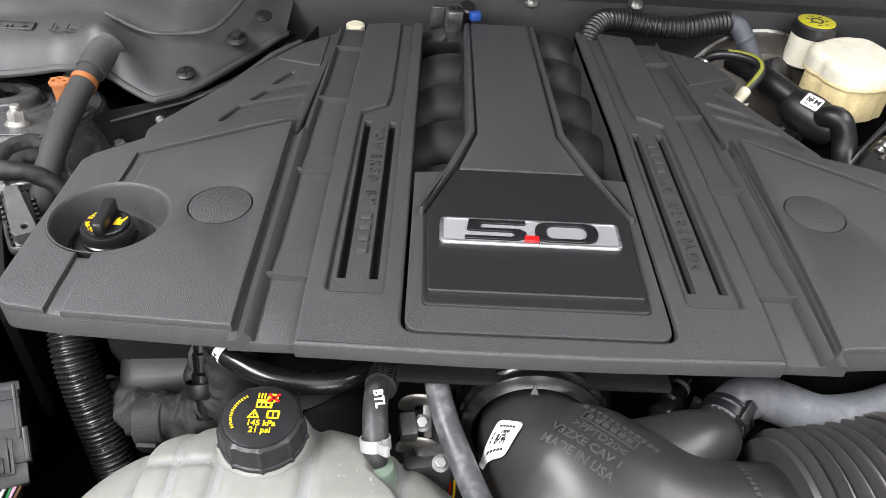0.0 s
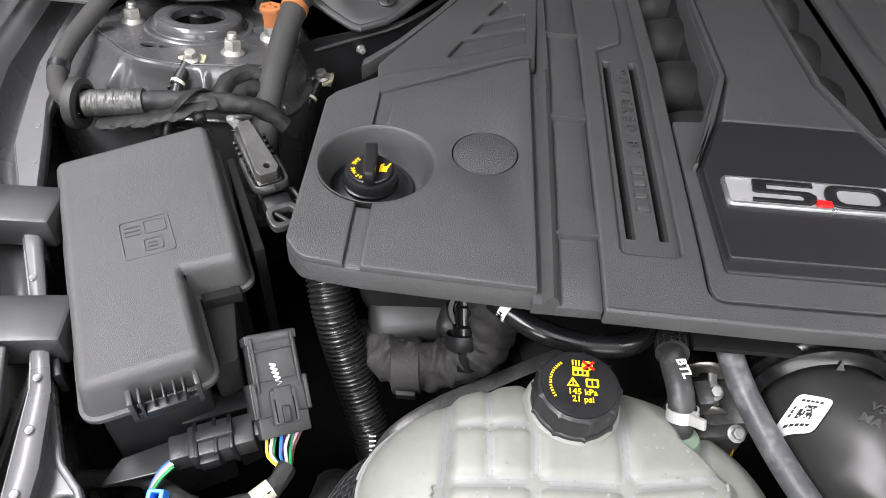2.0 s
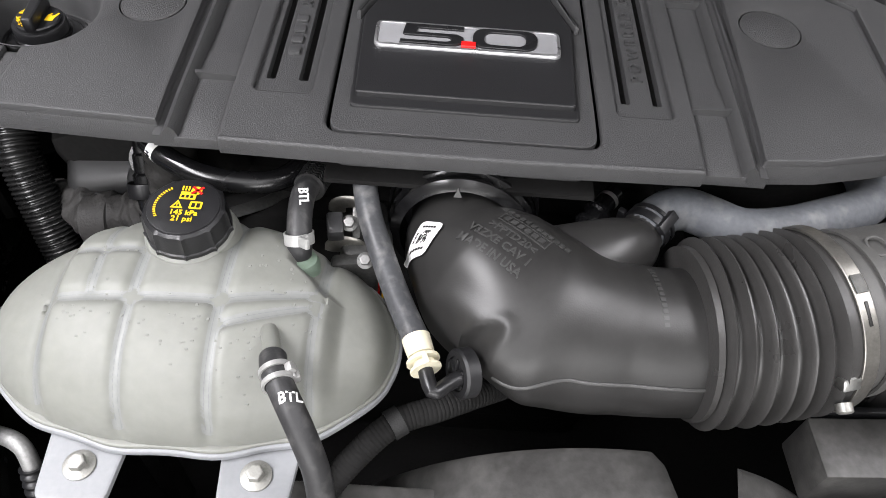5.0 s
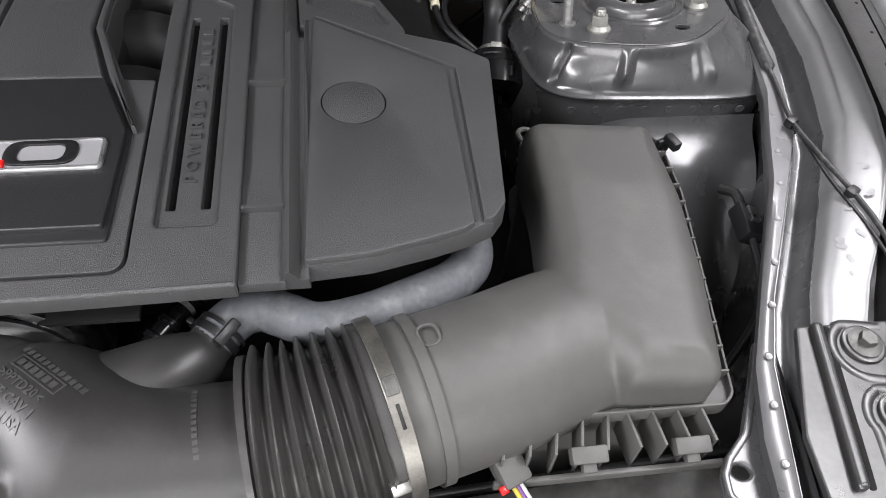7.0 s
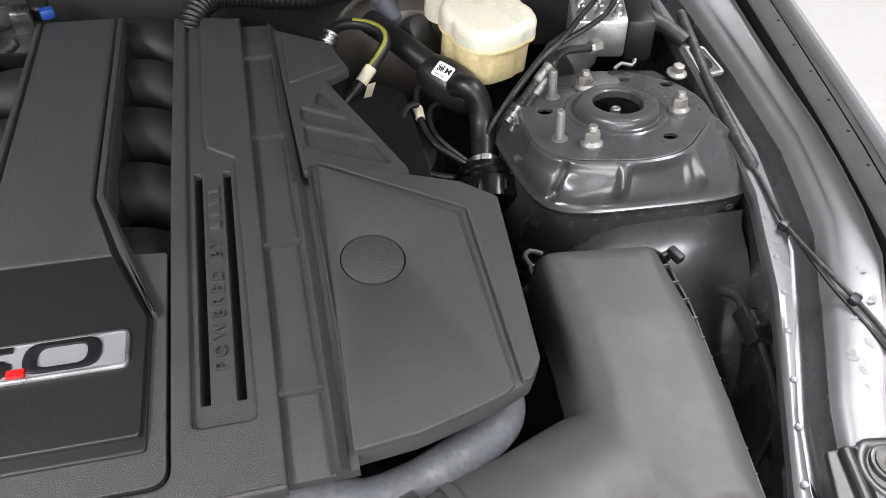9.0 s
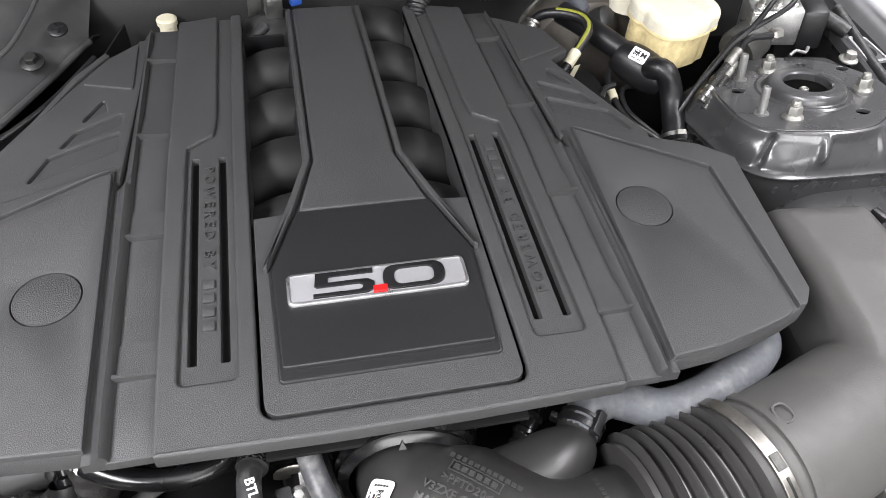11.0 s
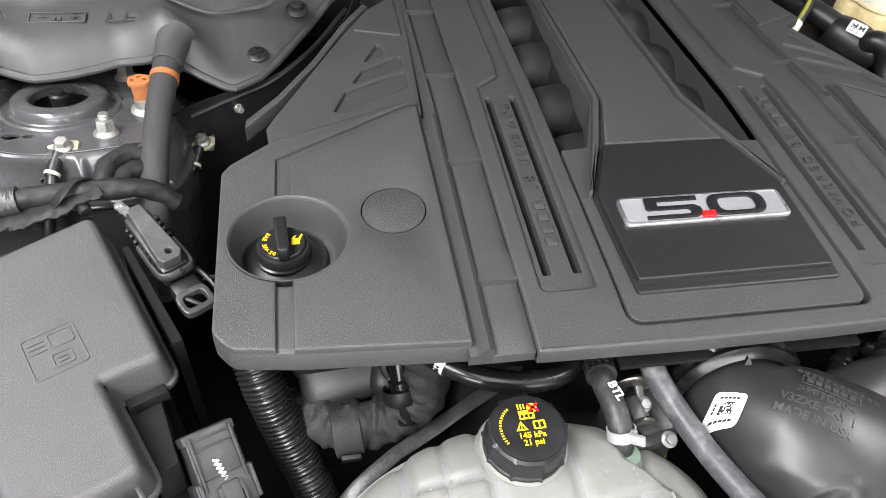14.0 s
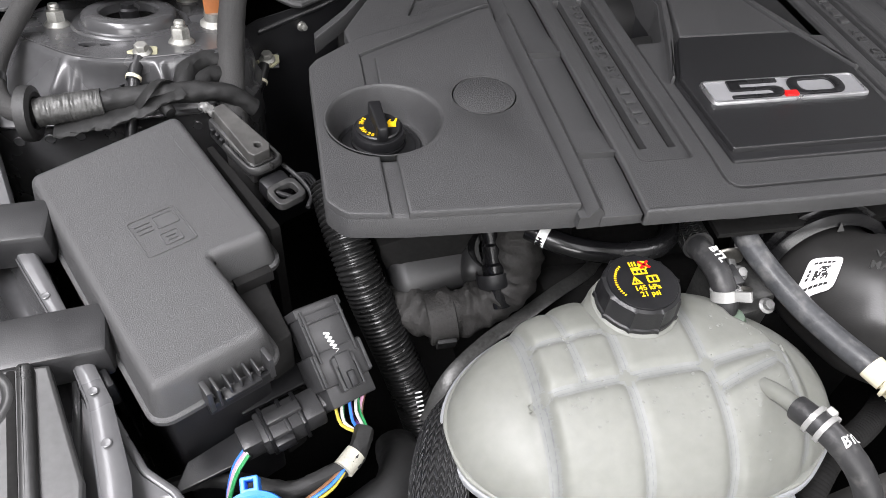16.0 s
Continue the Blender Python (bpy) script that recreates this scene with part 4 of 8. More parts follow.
# drops of condensation in loose patches
rnd = random.Random(21)
bm = bmesh.new()
for cx, cy, n, sp in ((-0.235, 0.222, 22, 0.016), (-0.178, 0.226, 22, 0.018), (-0.122, 0.215, 26, 0.018), (-0.120, 0.262, 18, 0.014), (-0.235, 0.268, 12, 0.012), (-0.150, 0.205, 14, 0.02)):
    for k in range(n):
        hit_at, nrm, _, _ = shell_tree.ray_cast(Vector((rnd.gauss(cx, sp), rnd.gauss(cy, sp * 0.7), 1.0)), Vector((0, 0, -1)))
        if hit_at is not None and hit_at.z > 0.85:
            rr = rnd.uniform(0.0006, 0.0013)
            lathe([(rr, -0.0002), (rr * 0.8, rr * 0.22), (rr * 0.45, rr * 0.22), (0, rr * 0.10)], axis(hit_at, nrm), 10, bm)
tagged(part("condensation", bm, DROP, tank), "", "", "", "stuff")
part("lower_shell", tank_shell(False), MILK, tank, sharp=60)
e = 2 / 2.5
seam = []
for i in range(112):
    a = 2 * math.pi * i / 112
    ca, sa = math.cos(a), math.sin(a)
    e = 2 / (2.2 if sa < 0 else 1.95)
    wav = 0.0013 * math.cos((TX + TA * ca + 0.010) * 112) if sa < -0.3 else 0
    seam.append((TX + (TA + 0.0042) * abs(ca) ** e * (1 if ca > 0 else -1), TY + wav + (TB + 0.0042) * abs(sa) ** e * (1 if sa > 0 else -1)))
part("weld_seam", plate(seam, TZ - 0.0035, TZ + 0.0015, 0.0018, steps=3), TAB, tank, "moulded seam flange round the tank")
part("seam_bead", plate(offset(seam, 0.0022), TZ, TZ + 0.0045, 0.0015, steps=3), MILK, tank)
for bx in (-0.2311, -0.1190):
    tb = fillet([(bx - 0.026, 0.172), (bx - 0.022, 0.126), (bx + 0.022, 0.126), (bx + 0.026, 0.172)], [0, 0.008, 0.008, 0], 4)
    lug = part("mounting_lug", plate(tb, 0.812, 0.8165, 0.0015, holes=[circle(bx, 0.149, 0.0065, 20)]), TAB, tank, "frosted plastic mounting lug")
    hexbolt("tank_bolt", (bx, 0.149, 0.8165), (0, 0, 1), 0.0102, 0.0058, 0.0085, ZINC, "zinc flanged bolt through the coolant tank's lug", "bolt", "coolant tank bolts")
part("neck", lathe([(0.0360, 0.0), (0.0335, 0.012), (0.0325, 0.020), (0.0312, 0.022), (0.0300, 0.028), (0.0280, 0.030)], pose(-0.1815, 0.290, 0.861), 48), MILK, tank)
dm = pose(-0.1815, 0.290, 0.8860) @ Matrix.Diagonal((0.725, 0.725, 0.95, 1))


def lugs(a, r, z):
    return 0.0020 * max(0.0, math.cos(a * 9)) ** 10 if r > 0.034 else 0.0


dcap = part("cap", lathe([(0.0375, 0.0045), (0.0390, 0.005), (0.0390, 0.008), (0.0375, 0.0090), (0.0368, 0.021), (0.0360, 0.0245), (0.0335, 0.0262), (0.031, 0.0262), (0, 0.0262)], dm, 108, wob=lugs), DARK, tank, "black ribbed pressure cap with yellow print")
part("top_disc", lathe([(0.0325, 0.0258), (0.0322, 0.0268), (0.0310, 0.0270), (0, 0.0270)], dm, 48), DARK, dcap)
DT = dm @ pose(0, 0, 0.0273)
bars(DT, [(-0.006, 0.0085, 0.0145, 0.009)], YELLOW, dcap, 0.0002, "pictogram")
bars(DT @ pose(0, 0, 0.0003), [(-0.0045 + 0.0040 * i, 0.0100, 0.0025, 0.0030) for i in range(3)], DARK, dcap, 0.0002, "pictogram_gap")
bars(DT, [(-0.006 + 0.0028 * i, 0.0190, 0.0014, 0.0055) for i in range(3)], YELLOW, dcap, 0.0002, "steam_mark")
for t in (40, -40):
    part("red_cross", plate(rect(-0.0065, -0.0012, 0.0065, 0.0012), 0, 0.0003, 0, m=DT @ pose(0.0085, 0.0195, 0.0003, 0, 0, t)), RED, dcap)
part("yellow_mark", plate(circle(0.0075, 0.0195, 0.0050, 16), -0.0002, 0.0002, 0, m=DT), YELLOW, dcap)
part("warning_triangle", plate([(-0.0115, -0.0025), (-0.0005, -0.0025), (-0.006, 0.0070)], -0.0002, 0.0002, 0, m=DT, holes=[[(-0.0092, -0.0011), (-0.0028, -0.0011), (-0.006, 0.0044)]]), YELLOW, dcap)
bars(DT, [(-0.0064, 0.0004, 0.0009, 0.0026), (-0.0064, -0.0008, 0.0009, 0.0007)], YELLOW, dcap, 0.0002, "warning_mark")
part("book_mark", plate(fillet(rect(0.005, -0.0025, 0.0165, 0.0062), 0.0015, 3), -0.0002, 0.0002, 0, m=DT, holes=[rect(0.0068, -0.0010, 0.0102, 0.0046), rect(0.0113, -0.0010, 0.0147, 0.0046)]), YELLOW, dcap)
words("145 kPa", 0.0080, DT @ pose(0.002, -0.0078, 0), YELLOW, dcap, 0.0002)
words("21 psi", 0.0080, DT @ pose(0.002, -0.0150, 0), YELLOW, dcap, 0.0002)
for i in range(15):
    a = radians(128 + i * 6)
    bars(DT @ pose(0.0255 * math.cos(a), 0.0255 * math.sin(a), 0, 0, 0, math.degrees(a)), [(-0.0012, -0.0008, 0.0024, 0.0013)], YELLOW, dcap, 0.0002, "printed_code")


def hose(name, pts, r, material, label, category="hose", n=20, step=0.006, at=None):
    t = thing(name, pts[0] if at is None else at, label, category)
    part("tube", pipe(pts, r, n, step), material, t)
    return t


def clamp(at, direction, r, width, material, parent, screw=True, name="clamp"):
    m = axis(at, direction)
    c = part(name, lathe([(r, -width / 2), (r + 0.0012, -width / 2), (r + 0.0012, width / 2), (r, width / 2)], m, 40), material, parent, "metal hose clamp")
    if screw:
        part("ear", block((0.006, 0.012, width * 0.8), m @ pose(r + 0.004, 0, 0), 0.001), material, c)
    return c


# small return hose on the tank's top
h1 = hose("return_hose", [(-0.1085, 0.1960, 0.887), (-0.1060, 0.1870, 0.8900), (-0.1005, 0.1765, 0.8900), (-0.0925, 0.1640, 0.8850), (-0.0840, 0.1515, 0.8740), (-0.0765, 0.1400, 0.855), (-0.0735, 0.130, 0.830), (-0.0720, 0.120, 0.79), (-0.0720, 0.112, 0.70)], 0.0085, RUBBER, "black rubber hose bending off the coolant tank")
part("nozzle", pipe([(-0.1165, 0.2200, 0.878), (-0.1120, 0.2080, 0.884), (-0.1075, 0.1920, 0.888)], 0.0058, 14), MILK, tank)
CD = Vector((0.42, -1.0, 0.05)).normalized()
CP = Vector((-0.1030, 0.1815, 0.8902))
cl = None
for off, wide in ((-0.0042, 0.0032), (0.0042, 0.0032)):
    band = lathe([(0.0087, -wide / 2), (0.0101, -wide / 2), (0.0101, wide / 2), (0.0087, wide / 2)], axis(CP + CD * off, CD), 36)
    cl = part("spring_clamp", band, CLIPW, h1, "pale sprung hose clamp") if cl is None else cl
    if off > 0:
        part("second_band", band, CLIPW, cl)
for k, (along, turn) in enumerate(((-0.003, -30), (0.003, 0), (0.0, 35))):
    part("ear", block((0.0050, 0.0060, 0.0060), axis(CP + CD * along, CD) @ pose(0, 0, 0, 0, 0, turn) @ pose(0.0105, 0, 0), 0.0012), CLIPW, cl)
part("bridge", block((0.0022, 0.0050, 0.0115), axis(CP, CD) @ pose(0, 0, 0, 0, 0, 12) @ pose(0.0100, 0, 0), 0.0008), CLIPW, cl)
words("BTL", 0.0084, pose(-0.0925, 0.1668, 0.0003, 0, 0, 14), WHITE, h1, 0.0002, "printed_letters", over=over_tube([(-0.1005, 0.1765, 0.8900), (-0.0925, 0.1640, 0.8850), (-0.0840, 0.1515, 0.8740)], 0.0085))
# vent hose at the tank's rear
h2 = hose("vent_hose", [(-0.1090, 0.286, 0.868), (-0.1085, 0.291, 0.880), (-0.1100, 0.306, 0.8895), (-0.1110, 0.330, 0.8880), (-0.1080, 0.350, 0.8800)], 0.0088, RUBBER, "short black rubber vent hose with printed letters")
part("sleeve", pipe([(-0.1090, 0.340, 0.8840), (-0.1050, 0.362, 0.878), (-0.0960, 0.390, 0.868), (-0.088, 0.43, 0.85)], 0.0118, 18), BRAID_F, h2, "braided protective sleeve")
cl = clamp((-0.1088, 0.2935, 0.8830), (-0.1, 0.55, 0.8), 0.0093, 0.008, CLIPW, h2, False, "spring_clamp")
for sx in (-0.005, 0.005):
    part("ear", block((0.0035, 0.012, 0.0075), axis((-0.1088, 0.2935, 0.8830), (-0.1, 0.55, 0.8)) @ pose(-0.0035, sx + 0.0095, 0.0, 0, 0, 30), 0.001), CLIPW, cl)
words("BTL", 0.0095, pose(-0.1085, 0.318, 0.8988, -4, 0, -78), WHITE, h2, 0.0003, "printed_letters")
part("nozzle", pipe([(-0.108, 0.280, 0.858), (-0.1085, 0.292, 0.882)], 0.0065, 14), MILK, tank)
part("nipple_boss", lathe([(0.0150, -0.012), (0.0145, 0.0), (0.0125, 0.0035), (0.008, 0.005), (0, 0.0055)], axis((-0.1085, 0.2830, 0.8680), (0, 0.25, 1)), 28), NIPPLE, tank, "greenish round boss")

# crankcase breather hose down to the duct
br = hose("breather_hose", [(-0.0690, 0.392, 0.884), (-0.0710, 0.3625, 0.8885), (-0.0640, 0.325, 0.880), (-0.0490, 0.287, 0.8700), (-0.0360, 0.256, 0.8670), (-0.0215, 0.2250, 0.8660)], 0.0090, GREYHOSE, "worn grey-black rubber breather hose with cream connector")
qd = Vector((0.34, -0.94, -0.05))
qc = part("connector", lathe([(0.0092, -0.003), (0.0096, -0.003), (0.0090, 0.0105), (0.0074, 0.0110), (0.0074, 0.0130), (0.0110, 0.0130), (0.0112, 0.0150), (0.0070, 0.0155), (0.0070, 0.0190), (0.0104, 0.0195), (0.0104, 0.0212), (0.0, 0.0212)],
     axis((-0.0225, 0.2265, 0.8660), qd), 28), CREAM, br, "cream nylon quick connector")
for sx in (-1, 1):
    part("locking_tab", block((0.0035, 0.0030, 0.0085), axis((-0.0225, 0.2265, 0.8660), qd) @ pose(0, sx * 0.0100, 0.0170), 0.0008), CREAM, qc)
part("elbow", pipe([(-0.0165, 0.2090, 0.8650), (-0.0125, 0.1960, 0.8640), (-0.0085, 0.1925, 0.8630), (0.0020, 0.2020, 0.8610), (0.0120, 0.2085, 0.8590)], 0.0050, 14, 0.003), DARK, br, "black plastic elbow")

# intake duct: collar, moulded elbow, port, bellows
duct = thing("intake_duct", (0.05, 0.29, 0.78), "black moulded plastic intake duct with raised lettering", "intake duct")
DP = [(0.007, 0.372, 0.846), (0.007, 0.350, 0.847), (0.013, 0.318, 0.846), (0.040, 0.284, 0.848), (0.085, 0.266, 0.845), (0.130, 0.262, 0.842), (0.178, 0.264, 0.840)]


def duct_r(run, share, a):
    r = 0.0400 + 0.0115 * min(1.0, max(0.0, share - 0.08) / 0.26) + 0.007 * math.exp(-((share - 0.42) / 0.22) ** 2) - 0.004 * max(0.0, min(1.0, (share - 0.55) / 0.2))
    r += 0.0011 * noise.noise(Vector((run * 26, math.cos(a) * 1.4, math.sin(a) * 1.4)))
    return r + (0.0015 if abs(a - math.pi * 1.35) < 0.05 else 0)


shell = pipe(DP, duct_r, 128, 0.0018)
for v in shell.verts:
    # fuller corner and pinched pocket beside the breather port
    q = v.co - Vector((0.034, 0.222, 0.856))
    v.co += Vector((-0.15, -0.85, 0.42)) * 0.0125 * math.exp(-(q.x / 0.034) ** 2 - (q.y / 0.032) ** 2 - (q.z / 0.03) ** 2)
    q = v.co - Vector((0.0095, 0.2235, 0.872))
    u, w = (q.x * 0.97 + q.y * 0.24) / (0.024 if q.x > 0 else 0.016), (q.y * 0.97 - q.x * 0.24) / 0.0100
    near = 1 if abs(q.z) < 0.03 else 0
    v.co += Vector((-0.1, 0.60, -0.80)) * 0.0115 * near * max(0.0, 1 - (u * u + w * w)) ** 1.3
    v.co += Vector((0, -0.5, 0.8)) * 0.0020 * near * math.exp(-((math.hypot(u, w) - 1.15) / 0.20) ** 2)
    # fuller belly below the mould seam
    low = (v.co.y - 0.264) * -0.8 + (v.co.z - 0.842) * -0.6
    k = max(0.0, min(1.0, (v.co.x - 0.015) / 0.04))
    v.co += Vector((0, -0.75, -0.66)) * 0.0145 * (max(0.0, low) / 0.053) ** 2 * k * k * (3 - 2 * k)
    edge = math.exp(-((v.co.x * 0.62 + v.co.y * 0.78 - 0.1955) / 0.006) ** 2) * max(0.0, min(1.0, (0.030 - v.co.x) / 0.03)) * (1 if v.co.y < 0.30 else 0)
    v.co += Vector((-0.4, -0.3, 0.3)) * 0.004 * edge
duct_tree = BVHTree.FromBMesh(shell)
part("elbow", shell, DUCT, duct, sharp=60)
cm = axis((0.005, 0.341, 0.852), (-0.06, -1, 0.12)) @ Matrix.Diagonal((0.98, 0.98, 1, 1))
part("collar", lathe([(0.0480, -0.016), (0.0560, -0.016), (0.0580, -0.013), (0.0580, -0.009), (0.0560, -0.0075), (0.0545, -0.005), (0.0545, -0.002), (0.0570, -0.0005), (0.0570, 0.0025), (0.0548, 0.0040), (0.0535, 0.0065), (0.0550, 0.0080), (0.0550, 0.0105), (0.0525, 0.0125), (0.0470, 0.0150)], cm, 72), GLOSS, duct, "glossy black collar")
part("throttle_flange", lathe([(0.03, -0.030), (0.0600, -0.030), (0.0600, -0.018), (0.03, -0.018)], cm, 48), DARK, duct, "dark throttle flange")
part("arrow_mark", plate([(-0.003, 0.0), (0.003, 0.0), (0.0, 0.007)], 0, 0.0006, 0, m=pose(-0.001, 0.3290, 0.8965, 60, 0, 0)), RELIEF, duct)
pm = axis((0.0060, 0.2105, 0.8560), (-0.90, -0.36, 0.25)) @ Matrix.Diagonal((0.84, 0.84, 0.7, 1))
port = part("port", lathe([(0.0200, -0.012), (0.0200, 0.0), (0.0185, 0.0025), (0.0140, 0.003), (0.0135, 0.001), (0.0, 0.001)], pm, 32), DARK, duct, "round breather port")
for k in range(3):
    part("spoke", block((0.026, 0.0025, 0.004), pm @ pose(0, 0, 0.002, 0, 0, 60 * k), 0.0005), DARK, port)
mould = smooth_path([(0.026, 0.2085, 0.850), (0.045, 0.2075, 0.852), (0.060, 0.2075, 0.856), (0.076, 0.2085, 0.859), (0.092, 0.2080, 0.856), (0.130, 0.2080, 0.853), (0.172, 0.2090, 0.851)], 0.004)
part("seam_line", sweep(bmesh.new(), [duct_tree.find_nearest(p)[0] for p in mould], 0.0015, 8), RELIEF, duct, "pale mould seam")
part("bellows", pipe([(0.166, 0.264, 0.840), (0.2000, 0.268, 0.841), (0.2420, 0.277, 0.843), (0.2630, 0.2825, 0.8447)],
            lambda run, share, a: (0.0630 if share < 0.06 else 0.0665 if share > 0.83 else 0.0692 - 0.0105 * (1 - (0.5 + 0.5 * math.cos(2 * math.pi * (share - 0.10) / 0.73 * 6)) ** 1.5)), 56, 0.0012), BELLOW, duct, "ribbed grey rubber bellows", 60)
clm = axis((0.2590, 0.2816, 0.8445), (1, 0.27, 0.05))
cb = part("worm_clamp", lathe([(0.0668, -0.0056), (0.0680, -0.0056), (0.0684, -0.0050), (0.0684, 0.0050), (0.0680, 0.0056), (0.0668, 0.0056)], clm, 80), BAND, duct, "bright steel worm-drive clamp")
WX = clm
to = WX.to_3x3().inverted() @ Vector((0.05, -0.42, 0.90))
up_a = math.degrees(math.atan2(to.y, to.x))
part("band_end", block((0.0016, 0.013, 0.0085), WX @ pose(0, 0, 0, 0, 0, up_a - 11) @ pose(0.0688, 0, 0), 0.0007), CAST, cb)
# Dark block set on the band paints the shade inside its slot.
part("slot", block((0.0012, 0.0165, 0.0026), WX @ pose(0, 0, 0, 0, 0, up_a + 6) @ pose(0.0681, 0, 0), 0.0005), WORN, cb)
part("screw_housing", block((0.010, 0.020, 0.014), axis((0.2620, 0.2235, 0.8610), (1, 0.27, 0.05)) @ pose(0, 0, 0, 0, 0, 60), 0.002), STEEL, cb)
part("screw", lathe([(0, 0), (0.0055, 0), (0.0055, 0.006), (0.004, 0.007), (0, 0.007)], axis((0.2650, 0.2115, 0.8480), (0.1, -0.9, -0.3)), 12), ZINC, cb)
# sticker with a matrix code of plain blocks
TOP = over_tube(DP, duct_r)
st = thing("label_sticker", (-0.0205, 0.300, 0.892), "white paper sticker with black printed blocks", "sticker")
sm = pose(-0.0235, 0.3045, 0.0012, 0, 0, -38) @ Matrix.Diagonal((0.82, 0.82, 1, 1))
bm = bmesh.new()
g = [[bm.verts.new((x, y, 0)) for x in np.linspace(-0.0118, 0.0118, 12)] for y in np.linspace(-0.0132, 0.0132, 12)]
for a, b in zip(g, g[1:]):
    for i in range(11):
        bm.faces.new((a[i], a[i + 1], b[i + 1], b[i]))
for v in bm.verts:
    ax, ay = abs(v.co.x) - 0.0078, abs(v.co.y) - 0.0092
    if ax > 0 and ay > 0:
        k = 0.0040 / max(math.hypot(ax, ay), 0.0040)
        v.co.x, v.co.y = math.copysign(0.0078 + ax * k, v.co.x), math.copysign(0.0092 + ay * k, v.co.y)
bmesh.ops.transform(bm, matrix=sm, verts=bm.verts)
drape(bm, TOP)
bmesh.ops.solidify(bm, geom=bm.faces[:], thickness=0.0003)
part("paper", bm, WHITE, st)
sp2 = sm @ pose(0, 0, 0.0005) @ Matrix.Diagonal((0.86, 0.86, 1, 1))
rnd = random.Random(4)
bars(sp2, [(-0.0055 + 0.0012 * i, -0.0050 + 0.0012 * j, 0.0012, 0.0012) for i in range(9) for j in range(9) if rnd.random() < 0.5], INK, st, 0.0002, "printed_blocks", over=TOP)
bars(sp2, [(-0.0085 + 0.0034 * i, 0.0088, 0.0026, 0.0016) for i in range(5)] + [(-0.0085 + 0.0034 * i, -0.0105, 0.0026, 0.0016) for i in range(5)] + [(-0.0105, -0.004 + 0.003 * i, 0.0016, 0.002) for i in range(3)], INK, st, 0.0002, over=TOP)
# raised moulding text on the duct
LM = pose(0.0330, 0.2880, 0.0002, 0, 0, -40)
words("MADE IN USA", 0.0086, LM @ pose(-0.002, -0.0170, 0), RELIEF, duct, 0.0005, "moulded_letters", over=TOP)
words("V3ZXE CAV 1", 0.0086, LM @ pose(-0.001, -0.0070, 0), RELIEF, duct, 0.0005, "moulded_letters", over=TOP)
words(">PPTD20<", 0.0086, LM @ pose(0.002, 0.0030, 0), RELIEF, duct, 0.0005, "moulded_letters", over=TOP)
bars(LM @ pose(0.002, 0.0092, 0), [(-0.018 + 0.004 * i, 0, 0.004, 0.0009) for i in range(10)] + [(-0.018 + 0.004 * i, 0.0085, 0.004, 0.0009) for i in range(10)] + [(-0.018, 0.0009, 0.0009, 0.0076), (0.0211, 0.0009, 0.0009, 0.0076)] +
     [(-0.015 + 0.0058 * i, 0.0024, 0.0042, 0.0048) for i in range(6)], RELIEF, duct, 0.0005, "moulded_frame", over=TOP)
for i in range(12):
    bars(LM @ pose(0.006, 0.0200, 0), [(-0.026 + 0.0048 * i, 0, 0.0034, 0.0040)], RELIEF, duct, 0.0005, "moulded_code", over=TOP)
    bars(pose(0.1360, 0.262, 0.0002, 0, 0, -84), [(-0.026 + 0.0042 * i, 0, 0.0026, 0.0034)], RELIEF, duct, 0.0005, "moulded_code", over=TOP)
# resonator stub on the duct with the chalky hose
part("stub", pipe([(0.030, 0.288, 0.842), (0.058, 0.296, 0.850), (0.086, 0.303, 0.858), (0.112, 0.312, 0.864), (0.130, 0.322, 0.866), (0.141, 0.335, 0.867), (0.146, 0.345, 0.868)], lambda run, share, a: 0.0168 + 0.0235 * max(0.0, 1 - share / 0.86) ** 0.55, 36, 0.003), DUCT, duct)
gh = hose("coolant_hose", [(0.1400, 0.3330, 0.8670), (0.1480, 0.3430, 0.869), (0.1600, 0.3530, 0.871), (0.1750, 0.3560, 0.872), (0.1930, 0.3480, 0.872), (0.2130, 0.3390, 0.872), (0.2450, 0.3430, 0.871), (0.2820, 0.3565, 0.870), (0.3120, 0.3700, 0.868), (0.3310, 0.3860, 0.866), (0.3370, 0.4050, 0.864), (0.3370, 0.4350, 0.862)], lambda run, share, a: 0.0168 + 0.0004 * noise.noise(Vector((run * 60, math.cos(a), math.sin(a)))), CHALK, "chalky grey rubber hose along the cover's front")
c1 = clamp((0.1425, 0.3365, 0.8678), (0.62, 0.78, 0.12), 0.0174, 0.006, DARK, gh, True, "spring_clamp")
part("second_band", lathe([(0.0174, -0.0015), (0.0188, -0.0015), (0.0188, 0.0015), (0.0174, 0.0015)], axis((0.1475, 0.3420, 0.8688), (0.62, 0.78, 0.12)), 36), DARK, c1)
part("clip_tongue", block((0.008, 0.020, 0.006), axis((0.1425, 0.3365, 0.8678), (0.62, 0.78, 0.12)) @ pose(-0.012, 0.015, 0.004, 90, 0, 40), 0.001), DARK, c1)
qp = hose("quick_connector", [(0.1240, 0.3760, 0.862), (0.1120, 0.3590, 0.864), (0.1000, 0.3430, 0.862), (0.0880, 0.3280, 0.856), (0.0760, 0.3140, 0.845)], lambda run, share, a: 0.0080 + (0.0022 if 0.30 < share < 0.36 or 0.46 < share < 0.52 else 0) + (0.0015 if share > 0.6 else 0), GLOSS, "black plastic breather pipe with blue locking clip", "pipe", 20, 0.0015)
part("locking_clip", block((0.013, 0.011, 0.008), pose(0.0845, 0.3260, 0.8685, 20, 0, 40), 0.002), BLUE_D, qp, "blue locking clip")
part("clip_leg", block((0.004, 0.014, 0.010), pose(0.0890, 0.3220, 0.8650, 20, 0, 40), 0.001), BLUE_D, qp)
